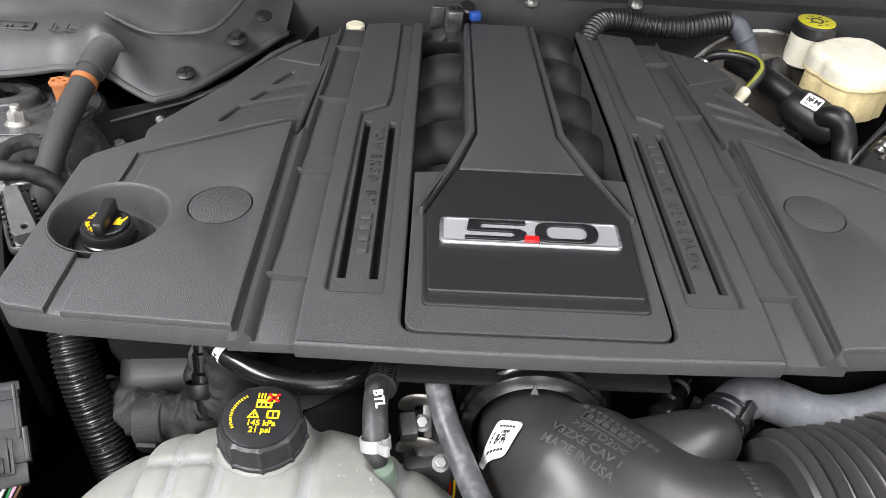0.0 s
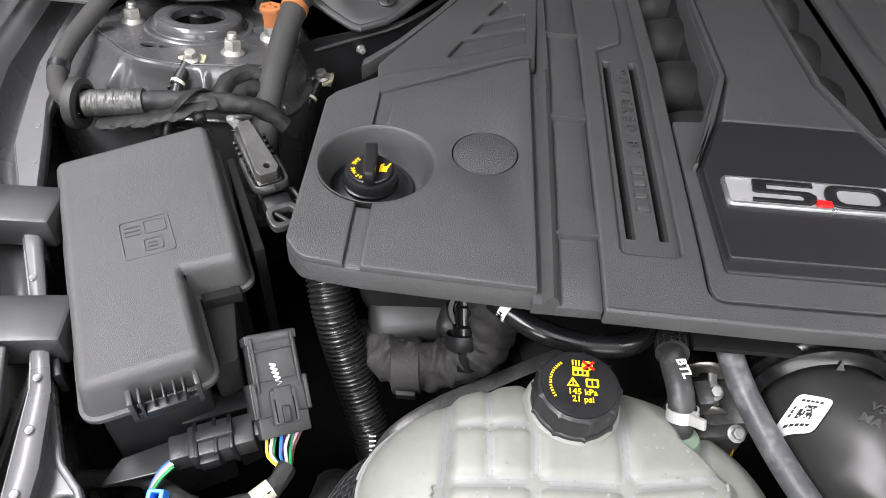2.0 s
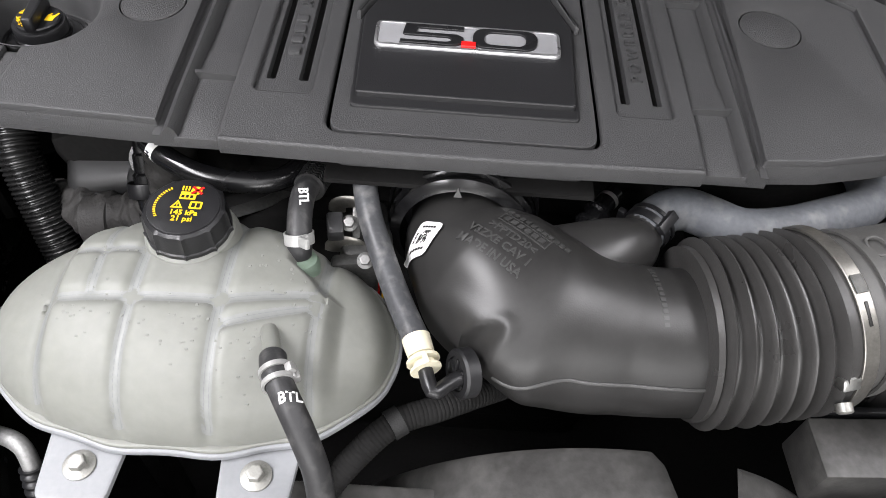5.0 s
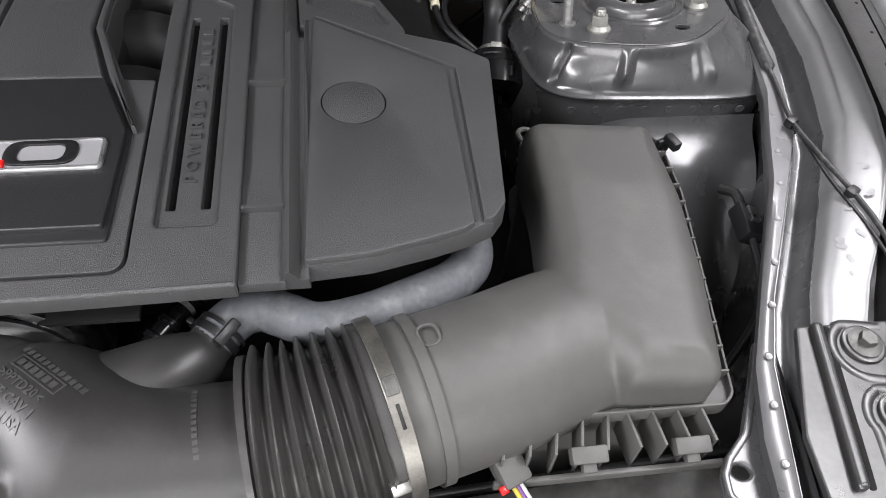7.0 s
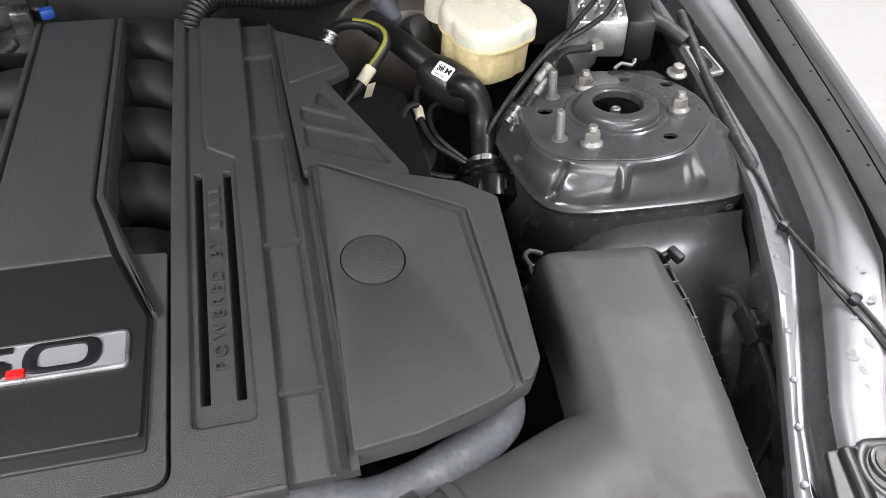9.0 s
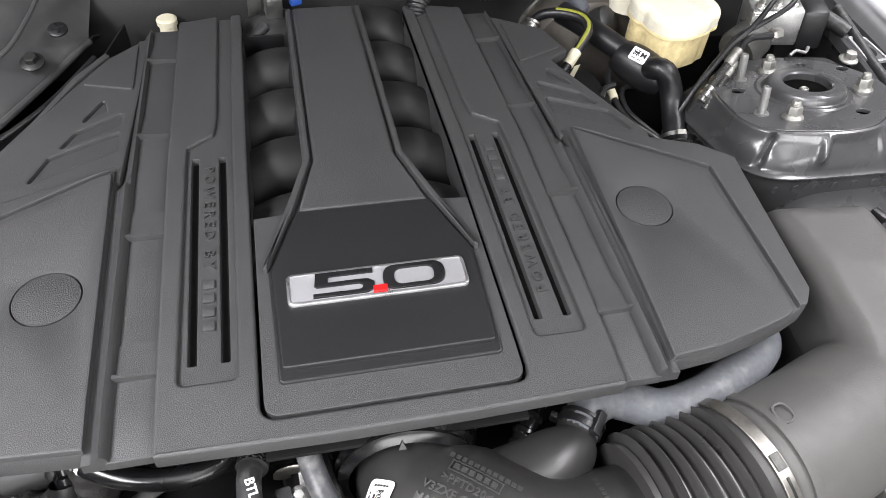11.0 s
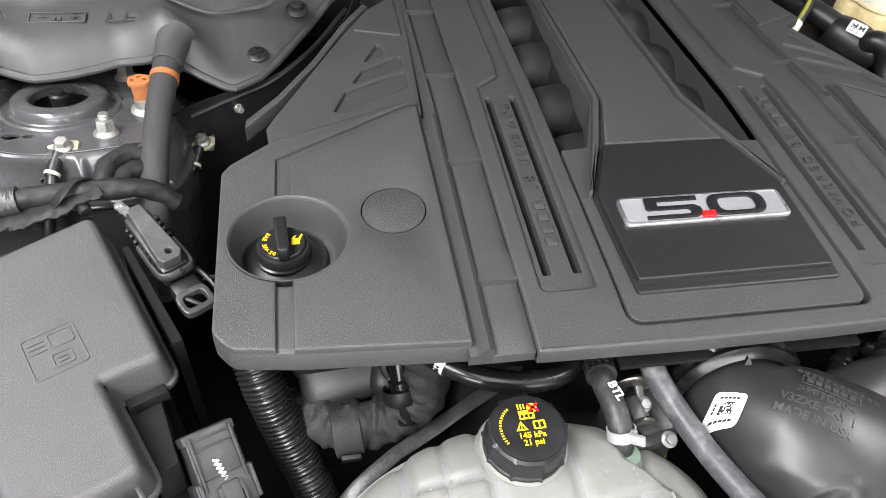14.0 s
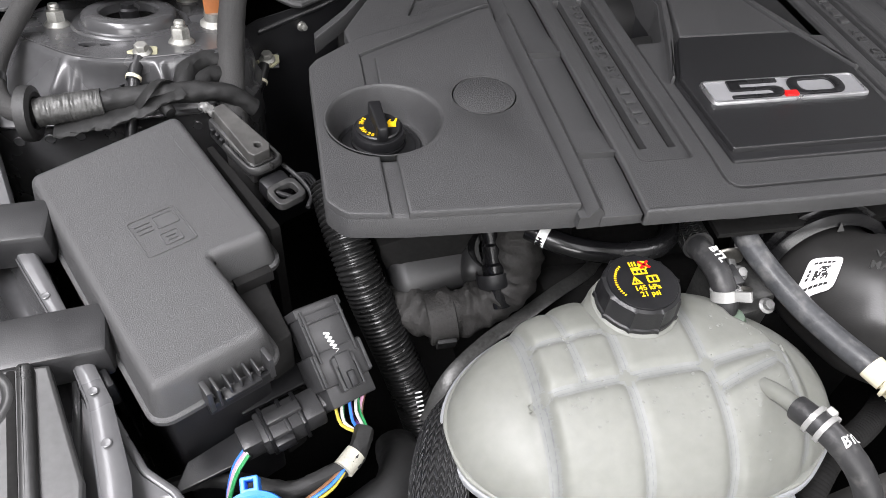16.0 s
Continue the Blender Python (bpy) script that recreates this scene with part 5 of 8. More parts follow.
part("printed_band", lathe([(0.0082, -0.002), (0.0084, -0.002), (0.0084, 0.002), (0.0082, 0.002)], axis((0.1180, 0.3675, 0.8632), (0.6, 0.8, 0)), 20), ALLOY, qp)
# drain pipe from the cover to the tank side
dp = hose("vacuum_pipe", [(-0.2350, 0.372, 0.888), (-0.2200, 0.360, 0.8860), (-0.1960, 0.3490, 0.8830), (-0.1640, 0.3440, 0.8800), (-0.1340, 0.3500, 0.8790), (-0.1180, 0.372, 0.8780), (-0.115, 0.41, 0.87)], 0.0085, GLOSS, "glossy black plastic vacuum pipe under the cover", n=18)
part("end_label", lathe([(0.0086, -0.0035), (0.0088, -0.0035), (0.0088, 0.0035), (0.0086, 0.0035)], axis((-0.2250, 0.3640, 0.8868), (0.75, -0.6, -0.1)), 24), WHITE, dp, "white printed band")
# thermostat housing and fittings behind the tank
th = thing("thermostat_housing", (-0.06, 0.33, 0.80), "grey cast alloy housing with bolts beside the hoses", "housing")
part("housing", block((0.040, 0.055, 0.09), pose(-0.068, 0.332, 0.810, 0, 0, 10), 0.008), SCRAPED, th)
part("flange", block((0.034, 0.012, 0.05), pose(-0.073, 0.302, 0.828, 0, 0, 10), 0.004), SCRAPED, th)
for bx, by, bz in ((-0.0640, 0.297, 0.857), (-0.078, 0.322, 0.868), (-0.066, 0.345, 0.872)):
    hexbolt("bolt", (bx, by, bz), (0, -0.5, 1), 0.0062, 0.0042, 0.006, ALLOY, "", parent=th)
part("plug", block((0.012, 0.018, 0.014), pose(-0.0880, 0.318, 0.868, 10, 0, 10), 0.002), PLUG, th, "dark connector")
for cy, cz in ((0.3404, 0.868), (0.3140, 0.853)):
    part("pipe_clip", pipe([(-0.0900, cy, cz - 0.008), (-0.0885, cy, cz), (-0.0800, cy, cz + 0.003), (-0.0715, cy, cz), (-0.0700, cy, cz - 0.008)], 0.0065, 12, 0.002, (0.25, 1.0)), BAND, th, "tarnished spring clip")
part("clip_rail", block((0.006, 0.034, 0.004), pose(-0.0740, 0.327, 0.857, 28, 0, 4), 0.001), ALLOY, th)
wl = thing("sensor_wires", (-0.056, 0.307, 0.80), "red and yellow sensor wires beside the breather hose", "wires")
part("red_wire", pipe([(-0.0600, 0.3180, 0.832), (-0.0565, 0.3130, 0.830), (-0.0560, 0.3050, 0.814), (-0.058, 0.29, 0.78)], 0.0016, 10), RED, wl)
part("yellow_wire", pipe([(-0.0570, 0.3170, 0.828), (-0.0530, 0.3110, 0.828), (-0.0520, 0.3030, 0.812), (-0.055, 0.29, 0.78)], 0.0010, 10), YELLOW, wl)
part("plug", block((0.016, 0.016, 0.014), pose(-0.062, 0.3180, 0.832, 10, 0, 10), 0.002), DARK, wl)
for bx in (-0.045, 0.038):
    hexbolt("flange_bolt", (bx, 0.358, 0.890), (0, -0.6, 0.8), 0.009, 0.006, 0.009, ZINC, "zinc bolt on the throttle flange", "bolt", "throttle bolts")
# fan shroud below
shroud = thing("fan_shroud", (0.1, 0.12, 0.33), "worn dark grey plastic fan shroud behind the radiator", "fan shroud")
part("top_panel", block((1.08, 0.075, 0.012), pose(0.0, 0.085, 0.752), 0.004), SHROUD, shroud)
part("panel_lip", block((0.125, 0.065, 0.012), pose(-0.045, 0.142, 0.742), 0.003), SHROUD, shroud)
rows = []
for a in np.linspace(radians(20), radians(160), 70):
    c, sn = math.cos(a), math.sin(a)
    bite = 0.055 * max(0.0, 1 - ((a - radians(75)) / radians(8)) ** 2) ** 0.5
    rows.append([Vector((0.130 + r * c * 0.92, y, 0.545 + r * sn)) for r, y in ((0.245, 0.195 - bite), (0.248, 0.190 - bite), (0.250, 0.150 - bite * 0.6), (0.256, 0.147 - bite * 0.6), (0.258, 0.105), (0.22, 0.10))])
part("fan_ring", loft(rows, 0.003), SHROUD, shroud, "curved fan ring", 40)
rows = [[Vector((0.130 + r * math.cos(a) * 0.92, y, 0.545 + r * math.sin(a))) for r, y in ((0.2585, 0.143), (0.2605, 0.141), (0.2620, 0.104), (0.24, 0.102))] for a in np.linspace(radians(72), radians(101), 16)]
part("step_panel", loft(rows, 0.001), SHROUD, shroud, "raised rectangular step", 40)
part("front_face", block((1.08, 0.03, 0.42), pose(0, 0.062, 0.535), 0.004), SHROUD, shroud)
for k in range(12):
    part("rib", block((0.006, 0.045, 0.014), pose(-0.285 + 0.018 * k, 0.090, 0.761), 0.001), SHROUD, shroud)
part("cross_duct", block((0.34, 0.048, 0.05), pose(0.450, 0.222, 0.752, 0, 0, 3), 0.003), SHROUD, shroud)
part("cross_rail", block((0.34, 0.006, 0.012), pose(0.450, 0.252, 0.772, 0, 0, 3), 0.002), DARK, shroud)
# black lower hoses in the gap
lh = hose("lower_hose", [(-0.085, 0.155, 0.762), (-0.060, 0.180, 0.784), (-0.034, 0.202, 0.795), (-0.004, 0.215, 0.795), (0.026, 0.232, 0.788), (0.060, 0.255, 0.768), (0.09, 0.275, 0.735)], ringed(0.0098, 0.0030, 0.0005), DEEP, "black braided hose deep in the bay", n=20, step=0.0009)
part("end_band", lathe([(0.0100, -0.005), (0.0112, -0.005), (0.0112, 0.005), (0.0100, 0.005)], axis((-0.034, 0.202, 0.795), (0.9, 0.6, 0.15)), 28), RUNNER, lh, "black crimped band")

# ---- strut towers, both sides ----
def tower(s, cx, cy, z, holes, name_label):
    t = thing("strut_tower", (cx, cy, z - 0.2), name_label, "strut tower", "strut towers")

    def lean(dx, dy):
        return z - 0.21 * dy + 0.05 * s * dx
    tm = Matrix(((1, 0, 0, cx), (0, 1, 0, cy), (0.05 * s, -0.21, 1, z), (0, 0, 0, 1)))
    rings = []

    def turned(a, d):
        return (a - d + math.pi) % (2 * math.pi) - math.pi

    def brim(a):
        return 1 + 0.16 * math.exp(-(turned(a, -2.55) / 0.38) ** 2) - 0.09 * math.exp(-(turned(a, -0.80) / 0.40) ** 2)

    def rib(u, wide):
        # a pressed rib: long rise, short fall
        k = max(0.0, 1 - abs(u) / (wide if u < 0 else wide * 0.6))
        return k * k * (3 - 2 * k)

    prof = [(0.1000, 0.000, 2.1), (0.1030, -0.0012, 2.1), (0.1044, -0.004, 2.12), (0.1052, -0.008, 2.15), (0.1060, -0.013, 2.3), (0.1072, -0.017, 2.4), (0.1085, -0.021, 2.6), (0.1098, -0.025, 2.8), (0.1110, -0.029, 3.0),
            (0.1120, -0.034, 3.3), (0.1130, -0.039, 3.6), (0.1142, -0.046, 4.2), (0.1158, -0.0505, 4.4), (0.1180, -0.0530, 4.6), (0.1196, -0.0540, 4.8),
            (0.1198, -0.0555, 4.8), (0.1168, -0.0575, 4.8), (0.1165, -0.066, 4.8), (0.1165, -0.100, 4.8), (0.1165, -0.20, 4.8)]
    for r, dz, ex in prof:
        row = []
        low = min(1.0, -dz / 0.05)
        for k in range(481):
            a = 2 * math.pi * k / 480
            c, sn = math.cos(a), math.sin(a)
            f = (abs(c) ** ex + abs(sn) ** ex) ** (-1 / ex)
            rr = r * f * (1 + (brim(a) - 1) * (1 - low))
            if -0.040 < dz < -0.003:
                depth = 1 - ((dz + 0.021) / 0.019) ** 2
                rr += 0.0078 * depth * max(rib(turned(a, d), 0.085) for d in (-1.89, -1.11, -0.30))
                # the pressing lies lower between the first two ribs
                rr -= 0.0035 * depth * max(0.0, min(1.0, turned(a, -1.84) / 0.03, turned(-1.22, a) / 0.05))
            if dz > -0.050:
                rr -= 0.0075 * math.exp(-(turned(a, -2.40) / 0.024) ** 2) * min(1.0, -dz / 0.01)
            row.append(Vector((cx + s * rr * c * (1 + 0.30 * max(0.0, c) * low), cy + rr * sn, lean(s * rr * c, rr * sn) + dz - 0.085 * rr * c * low)))
        rings.append(row)
    part("shell", loft(rings), PAINT, t, "dark glossy painted stamped steel", 55)
    part("top_plate", plate([(s * 0.1025 * brim(a) * math.cos(a), 0.0995 * brim(a) * math.sin(a)) for a in (2 * math.pi * k / 96 * s for k in range(96))], -0.003, 0.0012, 0.001, holes=[circle(0, 0, 0.050, 40)] + [circle(s * hx, hy, hr, 16, hr * 0.8) for hx, hy, hr in holes], m=tm), PAINT, t)
    part("lip_ring", lathe([(0.0560, 0.0005), (0.0545, 0.0022), (0.0530, 0.0030), (0.0500, 0.0024), (0.0478, 0.0024), (0.0462, 0.0036), (0.0450, 0.0075), (0.0436, 0.0112), (0.0415, 0.0132), (0.0380, 0.0142), (0.0320, 0.0146), (0.0285, 0.0142), (0.0266, 0.0122), (0.0262, 0.004)], tm, 64), PAINT, t, "raised ring round the strut opening")
    # Cup coloured black for the shade inside the strut opening.
    part("cup", lathe([(0.0264, 0.003), (0.0300, -0.010), (0.0320, -0.060), (0.0, -0.060)], tm, 32), DEEP, t)
    part("strut_rod", lathe([(0.0090, -0.040), (0.0090, -0.006), (0.0055, -0.005), (0.0055, 0.004), (0.0040, 0.0055), (0.0025, 0.0050), (0, 0.0035)] if s > 0 else [(0.009, -0.017), (0.009, 0.014), (0.006, 0.016), (0.006, 0.020), (0.0, 0.020)], tm, 18), ZINC if s > 0 else DARK, t, "strut rod end")
    for k in range(9):
        x = cx + s * (-0.085 + 0.026 * k)
        part("spot_weld", lathe([(0.0050, 0), (0.0044, 0.0005), (0.003, 0.0002), (0, 0.0001)], axis((x, cy - 0.1168, lean(0, -0.12) - 0.070 - 0.03 * s * (x - cx)), (0, -1, 0)), 14), PAINT, t)
    return t


tower(1, 0.5515, 0.7070, 0.887, [(-0.073, 0.020, 0.0080), (0.031, -0.065, 0.0075), (0.083, 0.043, 0.0075), (0.042, 0.067, 0.006)], "dark grey painted strut tower with nuts and studs")
tower(-1, -0.5490, 0.7060, 0.8855, [(0.029, -0.064, 0.0075), (0.014, -0.0645, 0.0045)], "dark grey painted strut tower with zinc nuts")
for x, y, z in ((0.4985, 0.6480, 0.8975), (0.6165, 0.6890, 0.8950), (0.5410, 0.7670, 0.8745), (-0.6140, 0.6940, 0.8910), (-0.4970, 0.6450, 0.8955), (-0.5026, 0.7780, 0.8685)):
    hexbolt("tower_nut", (x, y, z), (-0.05 if x > 0 else 0.05, 0.20, 1), 0.0118, 0.0086, 0.0165, ZINC, "zinc flanged nut on a threaded stud", "nut", "strut tower nuts", stud=0.008)
for x, y, zs in ((0.4715, 0.6665, 0.892), (0.4975, 0.7550, 0.8745)):
    t = thing("threaded_stud", (x, y, zs), "bare grey threaded stud on the strut tower", "stud", "tower studs")
    prof = [(0, 0), (0.0085, 0), (0.0085, 0.0015)]
    z = 0.002
    while z < 0.031:
        prof += [(0.00495, z), (0.00475, z + 0.0006)]
        z += 0.0012
    part("thread", lathe(prof + [(0.0046, 0.033), (0.0036, 0.0345), (0.0034, 0.0335), (0, 0.0335)], axis((x, y, zs + 0.0005), (-0.10, 0.16, 1)), 18), ALLOY, t)
hexbolt("wing_bolt", (0.6580, 0.7710, 0.8800), (0, 0, 1), 0.012, 0.0075, 0.012, ZINC, "small zinc bolt behind the strut tower")

# ---- left: fuse box ----
fuse = thing("fuse_box", (-0.48, 0.39, 0.70), "black plastic fuse box with grained lid and latch", "fuse box")
FM = pose(-0.504, 0.267, 0, 0, 0, 28)
lid = [(0.0045, 0.0000), (0.0845, 0.0000), (0.0850, 0.0800), (0.1290, 0.0760), (0.1375, 0.2470), (0.0105, 0.2360)]
lid = fillet(lid, [0.0085, 0.0085, 0.002, 0.0085, 0.0095, 0.0095], 6)
bm = bmesh.new()
rings = [(offset(lid, -0.0068), 0.8520), (offset(lid, -0.0068), 0.8555), (offset(lid, -0.0055), 0.8565), (offset(lid, -0.0040), 0.8568), (offset(lid, -0.0036), 0.8590), (offset(lid, -0.0004), 0.8790), (offset(lid, 0.0006), 0.8825), (offset(lid, 0.0028), 0.8853), (offset(lid, 0.0056), 0.8862), (offset(lid, 0.0070), 0.8862)]
vs = [[bm.verts.new(FM @ Vector((x, y, z))) for x, y in pts] for pts, z in rings]
for a, b in zip(vs, vs[1:]):
    for i in range(len(a)):
        bm.faces.new((a[i - 1], a[i], b[i], b[i - 1]))
_cap(bm, [vs[-1]], [offset(lid, 0.0070)])
part("lid", bm, FUSE, fuse, "grained black lid", 40)
base = offset(lid, 0.003)
part("base", plate(base, 0.70, 0.861, 0.001, m=FM), DARK, fuse)
# Ledge and rim below the notch, black for the shade of the void.
part("ledge", plate(fillet([(0.086, 0.010), (0.106, 0.012), (0.118, 0.078), (0.088, 0.080)], 0.004, 3), 0.70, 0.8500, 0.002, m=FM), DEEP, fuse)
part("ledge_rim", plate([(0.093, 0.0655), (0.122, 0.0640), (0.1225, 0.0720), (0.0935, 0.0740)], 0.850, 0.8600, 0.0015, m=FM), DEEP, fuse)
part("side_rail", plate(fillet([(0.141, 0.10), (0.150, 0.10), (0.153, 0.22), (0.146, 0.22)], 0.002, 2), 0.72, 0.862, 0.0015, m=FM), DEEP, fuse)
# latch
lt = part("latch", block((0.046, 0.004, 0.010), FM @ pose(0.054, -0.0135, 0.857), 0.001), DARK, fuse, "moulded latch")
for k, (x, w, h) in enumerate(((0.033, 0.0035, 0.020), (0.039, 0.0020, 0.018), (0.076, 0.0035, 0.020), (0.047, 0.0014, 0.012), (0.054, 0.0014, 0.014), (0.061, 0.0014, 0.012), (0.067, 0.0014, 0.012))):
    part("rib", block((w, 0.012, h), FM @ pose(x, -0.0115, 0.868), 0.0004), PLUG, lt)
part("hook", block((0.026, 0.008, 0.004), FM @ pose(0.054, -0.0160, 0.8650), 0.001), DARK, lt)
for y in (0.045, 0.075, 0.16):
    part("side_clip", block((0.006, 0.016, 0.022), FM @ pose(-0.0115, y, 0.850), 0.0015), DARK, fuse)
# embossed pictogram
IM = FM @ pose(0.0675, 0.1220, 0.8866) @ Matrix.Diagonal((1.26, 1.26, 1, 1))
ib = fillet(rect(-0.0150, -0.0165, 0.0150, 0.0165), 0.003, 3)
part("emboss", plate(ib, -0.0005, 0.0005, 0.0002, m=IM, holes=[offset(ib, 0.0009)]), FUSE, fuse)
for rr in (rect(-0.001, 0.002, 0.0125, 0.0135), rect(-0.003, -0.0125, 0.0085, -0.002)):
    f = fillet(rr, 0.002, 3)
    part("emboss", plate(f, -0.0005, 0.0005, 0.0002, m=IM, holes=[offset(f, 0.0008)]), FUSE, fuse)
for row in [(-0.0120, 0.003 + 0.0036 * i, 0.009, 0.0009) for i in range(3)] + [(0.000, -0.0095 + 0.003 * i, 0.0055, 0.0008) for i in range(2)]:
    bars(IM, [row], FUSE, fuse, 0.0005, "emboss")
part("emboss", plate([(0.0505, -0.045), (0.0518, -0.045), (0.0530, 0.060), (0.0517, 0.060)], -0.0015, 0.0004, 0, m=FM @ pose(0.0675, 0.150, 0.8862)), FUSE, fuse)
# arms to the wing
for (ax, ay, bx, by, zz) in ((-0.533, 0.331, -0.640, 0.318, 0.879), (-0.583, 0.434, -0.690, 0.430, 0.884)):
    d = Vector((bx - ax, by - ay, 0))
    part("arm", block((d.length, 0.042, 0.030), Matrix.Translation(((ax + bx) / 2, (ay + by) / 2, zz - 0.014)) @ pose(0, 0, 0, 0, 0, math.degrees(math.atan2(d.y, d.x))), 0.004), PLUG, fuse, "dark plastic mounting arm")

# ---- big connector beside the fuse box ----
ex, ey = Vector((0.032, 0.017, -0.007)).normalized(), Vector((-0.017, 0.058, 0.038))
ey = (ey - ex * ey.dot(ex)).normalized()
ez = ex.cross(ey)
CM = Matrix(((ex.x, ey.x, ez.x, -0.3865), (ex.y, ey.y, ez.y, 0.3185), (ex.z, ey.z, ez.z, 0.8370), (0, 0, 0, 1)))
con = thing("wire_connector", (-0.3865, 0.318, 0.80), "large black electrical connector with a pale scribble", "connector")
part("upper_shell", block((0.0360, 0.044, 0.022), CM @ pose(0, 0.0160, -0.0110), 0.0015), PLUG, con)
part("rim", block((0.0385, 0.007, 0.023), CM @ pose(0, 0.0340, -0.0112), 0.001), PLUG, con)
part("mid_band", block((0.0430, 0.026, 0.026), CM @ pose(0, -0.0100, -0.0120), 0.0015), PLUG, con)
part("lower_shell", block((0.0370, 0.020, 0.022), CM @ pose(0, -0.0280, -0.0120), 0.0015), PLUG, con)
lk = part("lock", block((0.013, 0.026, 0.006), CM @ pose(0.001, -0.0160, 0.0020), 0.001), PLUG, con)
part("tongue", block((0.006, 0.012, 0.004), CM @ pose(0.001, -0.0230, 0.0050), 0.001), DARK, lk)
for xx in (-0.0150, 0.0150):
    part("ridge", block((0.0022, 0.040, 0.003), CM @ pose(xx, 0.0150, 0.0008), 0.0006), PLUG, con)
    part("guide", block((0.0028, 0.024, 0.004), CM @ pose(xx * 1.25, -0.0100, 0.0016), 0.0006), PLUG, con)
part("cross_rib", block((0.034, 0.0016, 0.0024), CM @ pose(0, 0.0250, 0.0006), 0.0004), PLUG, con)
part("lock_frame", plate(fillet(rect(-0.0085, -0.0300, 0.0105, -0.0045), 0.0015, 2), 0.0, 0.0042, 0.0006, m=CM, holes=[rect(-0.0060, -0.0280, 0.0080, -0.0120)]), PLUG, con)
part("scribble", pipe([CM @ Vector(((0.0016 if i % 2 else -0.0022) + 0.0003 * i - 0.002, 0.0145 - 0.0016 * i, 0.0003)) for i in range(11)], 0.0008, 6, 0.0008), WHITE, con, "white chalk scribble")
part("strap", block((0.050, 0.020, 0.004), pose(-0.436, 0.312, 0.808, 0, -6, 20), 0.001), DARK, con)
rnd = random.Random(7)
wl = ["yellow", "white", "green", "blue", "violet", "white", "green", "pink", "brown"]
loom = thing("wire_bundle", (-0.385, 0.26, 0.79), "loose coloured wires running out of the connector", "wires")
for i, col in enumerate(wl):
    o = CM @ Vector((-0.013 + 0.0033 * i, -0.036, -0.010 + 0.004 * (i % 2)))
    j = Vector((rnd.uniform(-0.003, 0.003), rnd.uniform(-0.002, 0.002), rnd.uniform(-0.003, 0.004)))
    part("wire", pipe([o, o + Vector((0.001 + (i - 4) * -0.0008, -0.012, -0.006)) + j, Vector((-0.3725 + 0.0008 * (i - 4), 0.266, 0.806)) + j * 0.6, Vector((-0.3790, 0.252, 0.806)) + j * 0.4], 0.00125, 6, 0.004), WIRE[col], loom)
part("tape", pipe([(-0.3720, 0.269, 0.807), (-0.3790, 0.253, 0.806), (-0.3850, 0.246, 0.805)], creased(0.0072, 0.15, 0.006, 2), 14, 0.002), TAPE, loom)
part("pale_tape", pipe([(-0.3800, 0.2520, 0.8062), (-0.3900, 0.2420, 0.8050)], 0.0078, 14, 0.003), PALE, loom, "pale tape band")
for i, col in enumerate(["yellow", "white", "green", "pink", "yellow", "white", "brown", "blue"]):
    j = Vector((rnd.uniform(-0.004, 0.004), rnd.uniform(-0.004, 0.004), rnd.uniform(-0.003, 0.003)))
    part("wire", pipe([Vector((-0.388, 0.244, 0.805)) + j * 0.4, Vector((-0.402, 0.233, 0.803)) + j * 1.3, Vector((-0.418, 0.226, 0.798)) + j, Vector((-0.432, 0.228, 0.780)) + j], 0.00125, 6, 0.004), WIRE[col], loom)
part("harness", pipe([(-0.386, 0.246, 0.803), (-0.404, 0.240, 0.800), (-0.428, 0.238, 0.794), (-0.455, 0.250, 0.788), (-0.485, 0.262, 0.782), (-0.53, 0.262, 0.77)], creased(0.0066, 0.12, 0.012, 5), 14, 0.003), TAPE, loom)
# inline connector
ic = thing("inline_connector", (-0.43, 0.282, 0.79), "black inline plug with three wires", "connector")
JM = pose(-0.4300, 0.2830, 0.8050, 0, -6, 20)
for px, sx, sy, sz in ((0.0, 0.032, 0.026, 0.020), (0.022, 0.018, 0.024, 0.018), (-0.022, 0.016, 0.020, 0.018), (0.036, 0.014, 0.014, 0.012), (0.05, 0.016, 0.010, 0.010)):
    part("shell", block((sx, sy, sz), JM @ pose(px, 0, 0), 0.002), PLUG, ic)
for px in (-0.010, 0.004, 0.015):
    part("band", block((0.0030, 0.0285, 0.0225), JM @ pose(px, 0, 0), 0.0008), DARK, ic)
part("latch", block((0.026, 0.009, 0.005), JM @ pose(0.004, 0.001, 0.0115), 0.0012), PLUG, ic)
part("side_lock", block((0.014, 0.006, 0.010), JM @ pose(-0.002, -0.0155, 0.002), 0.001), DARK, ic)
part("side_plate", plate(fillet([(-0.082, -0.010), (-0.026, -0.012), (-0.026, 0.012), (-0.066, 0.008)], 0.002, 2), -0.003, 0.0, 0.0008, m=JM), DARK, ic)
for i, col in enumerate(("blue", "pink", "white", "green")):
    part("wire", pipe([JM @ Vector((-0.028, -0.006 - 0.002 * i, 0.004)), JM @ Vector((-0.040, -0.014 - 0.002 * i, 0.002)), JM @ Vector((-0.052, -0.028 - 0.001 * i, -0.008)), JM @ Vector((-0.056, -0.040, -0.02))], 0.0014, 6, 0.004), WIRE[col], ic)

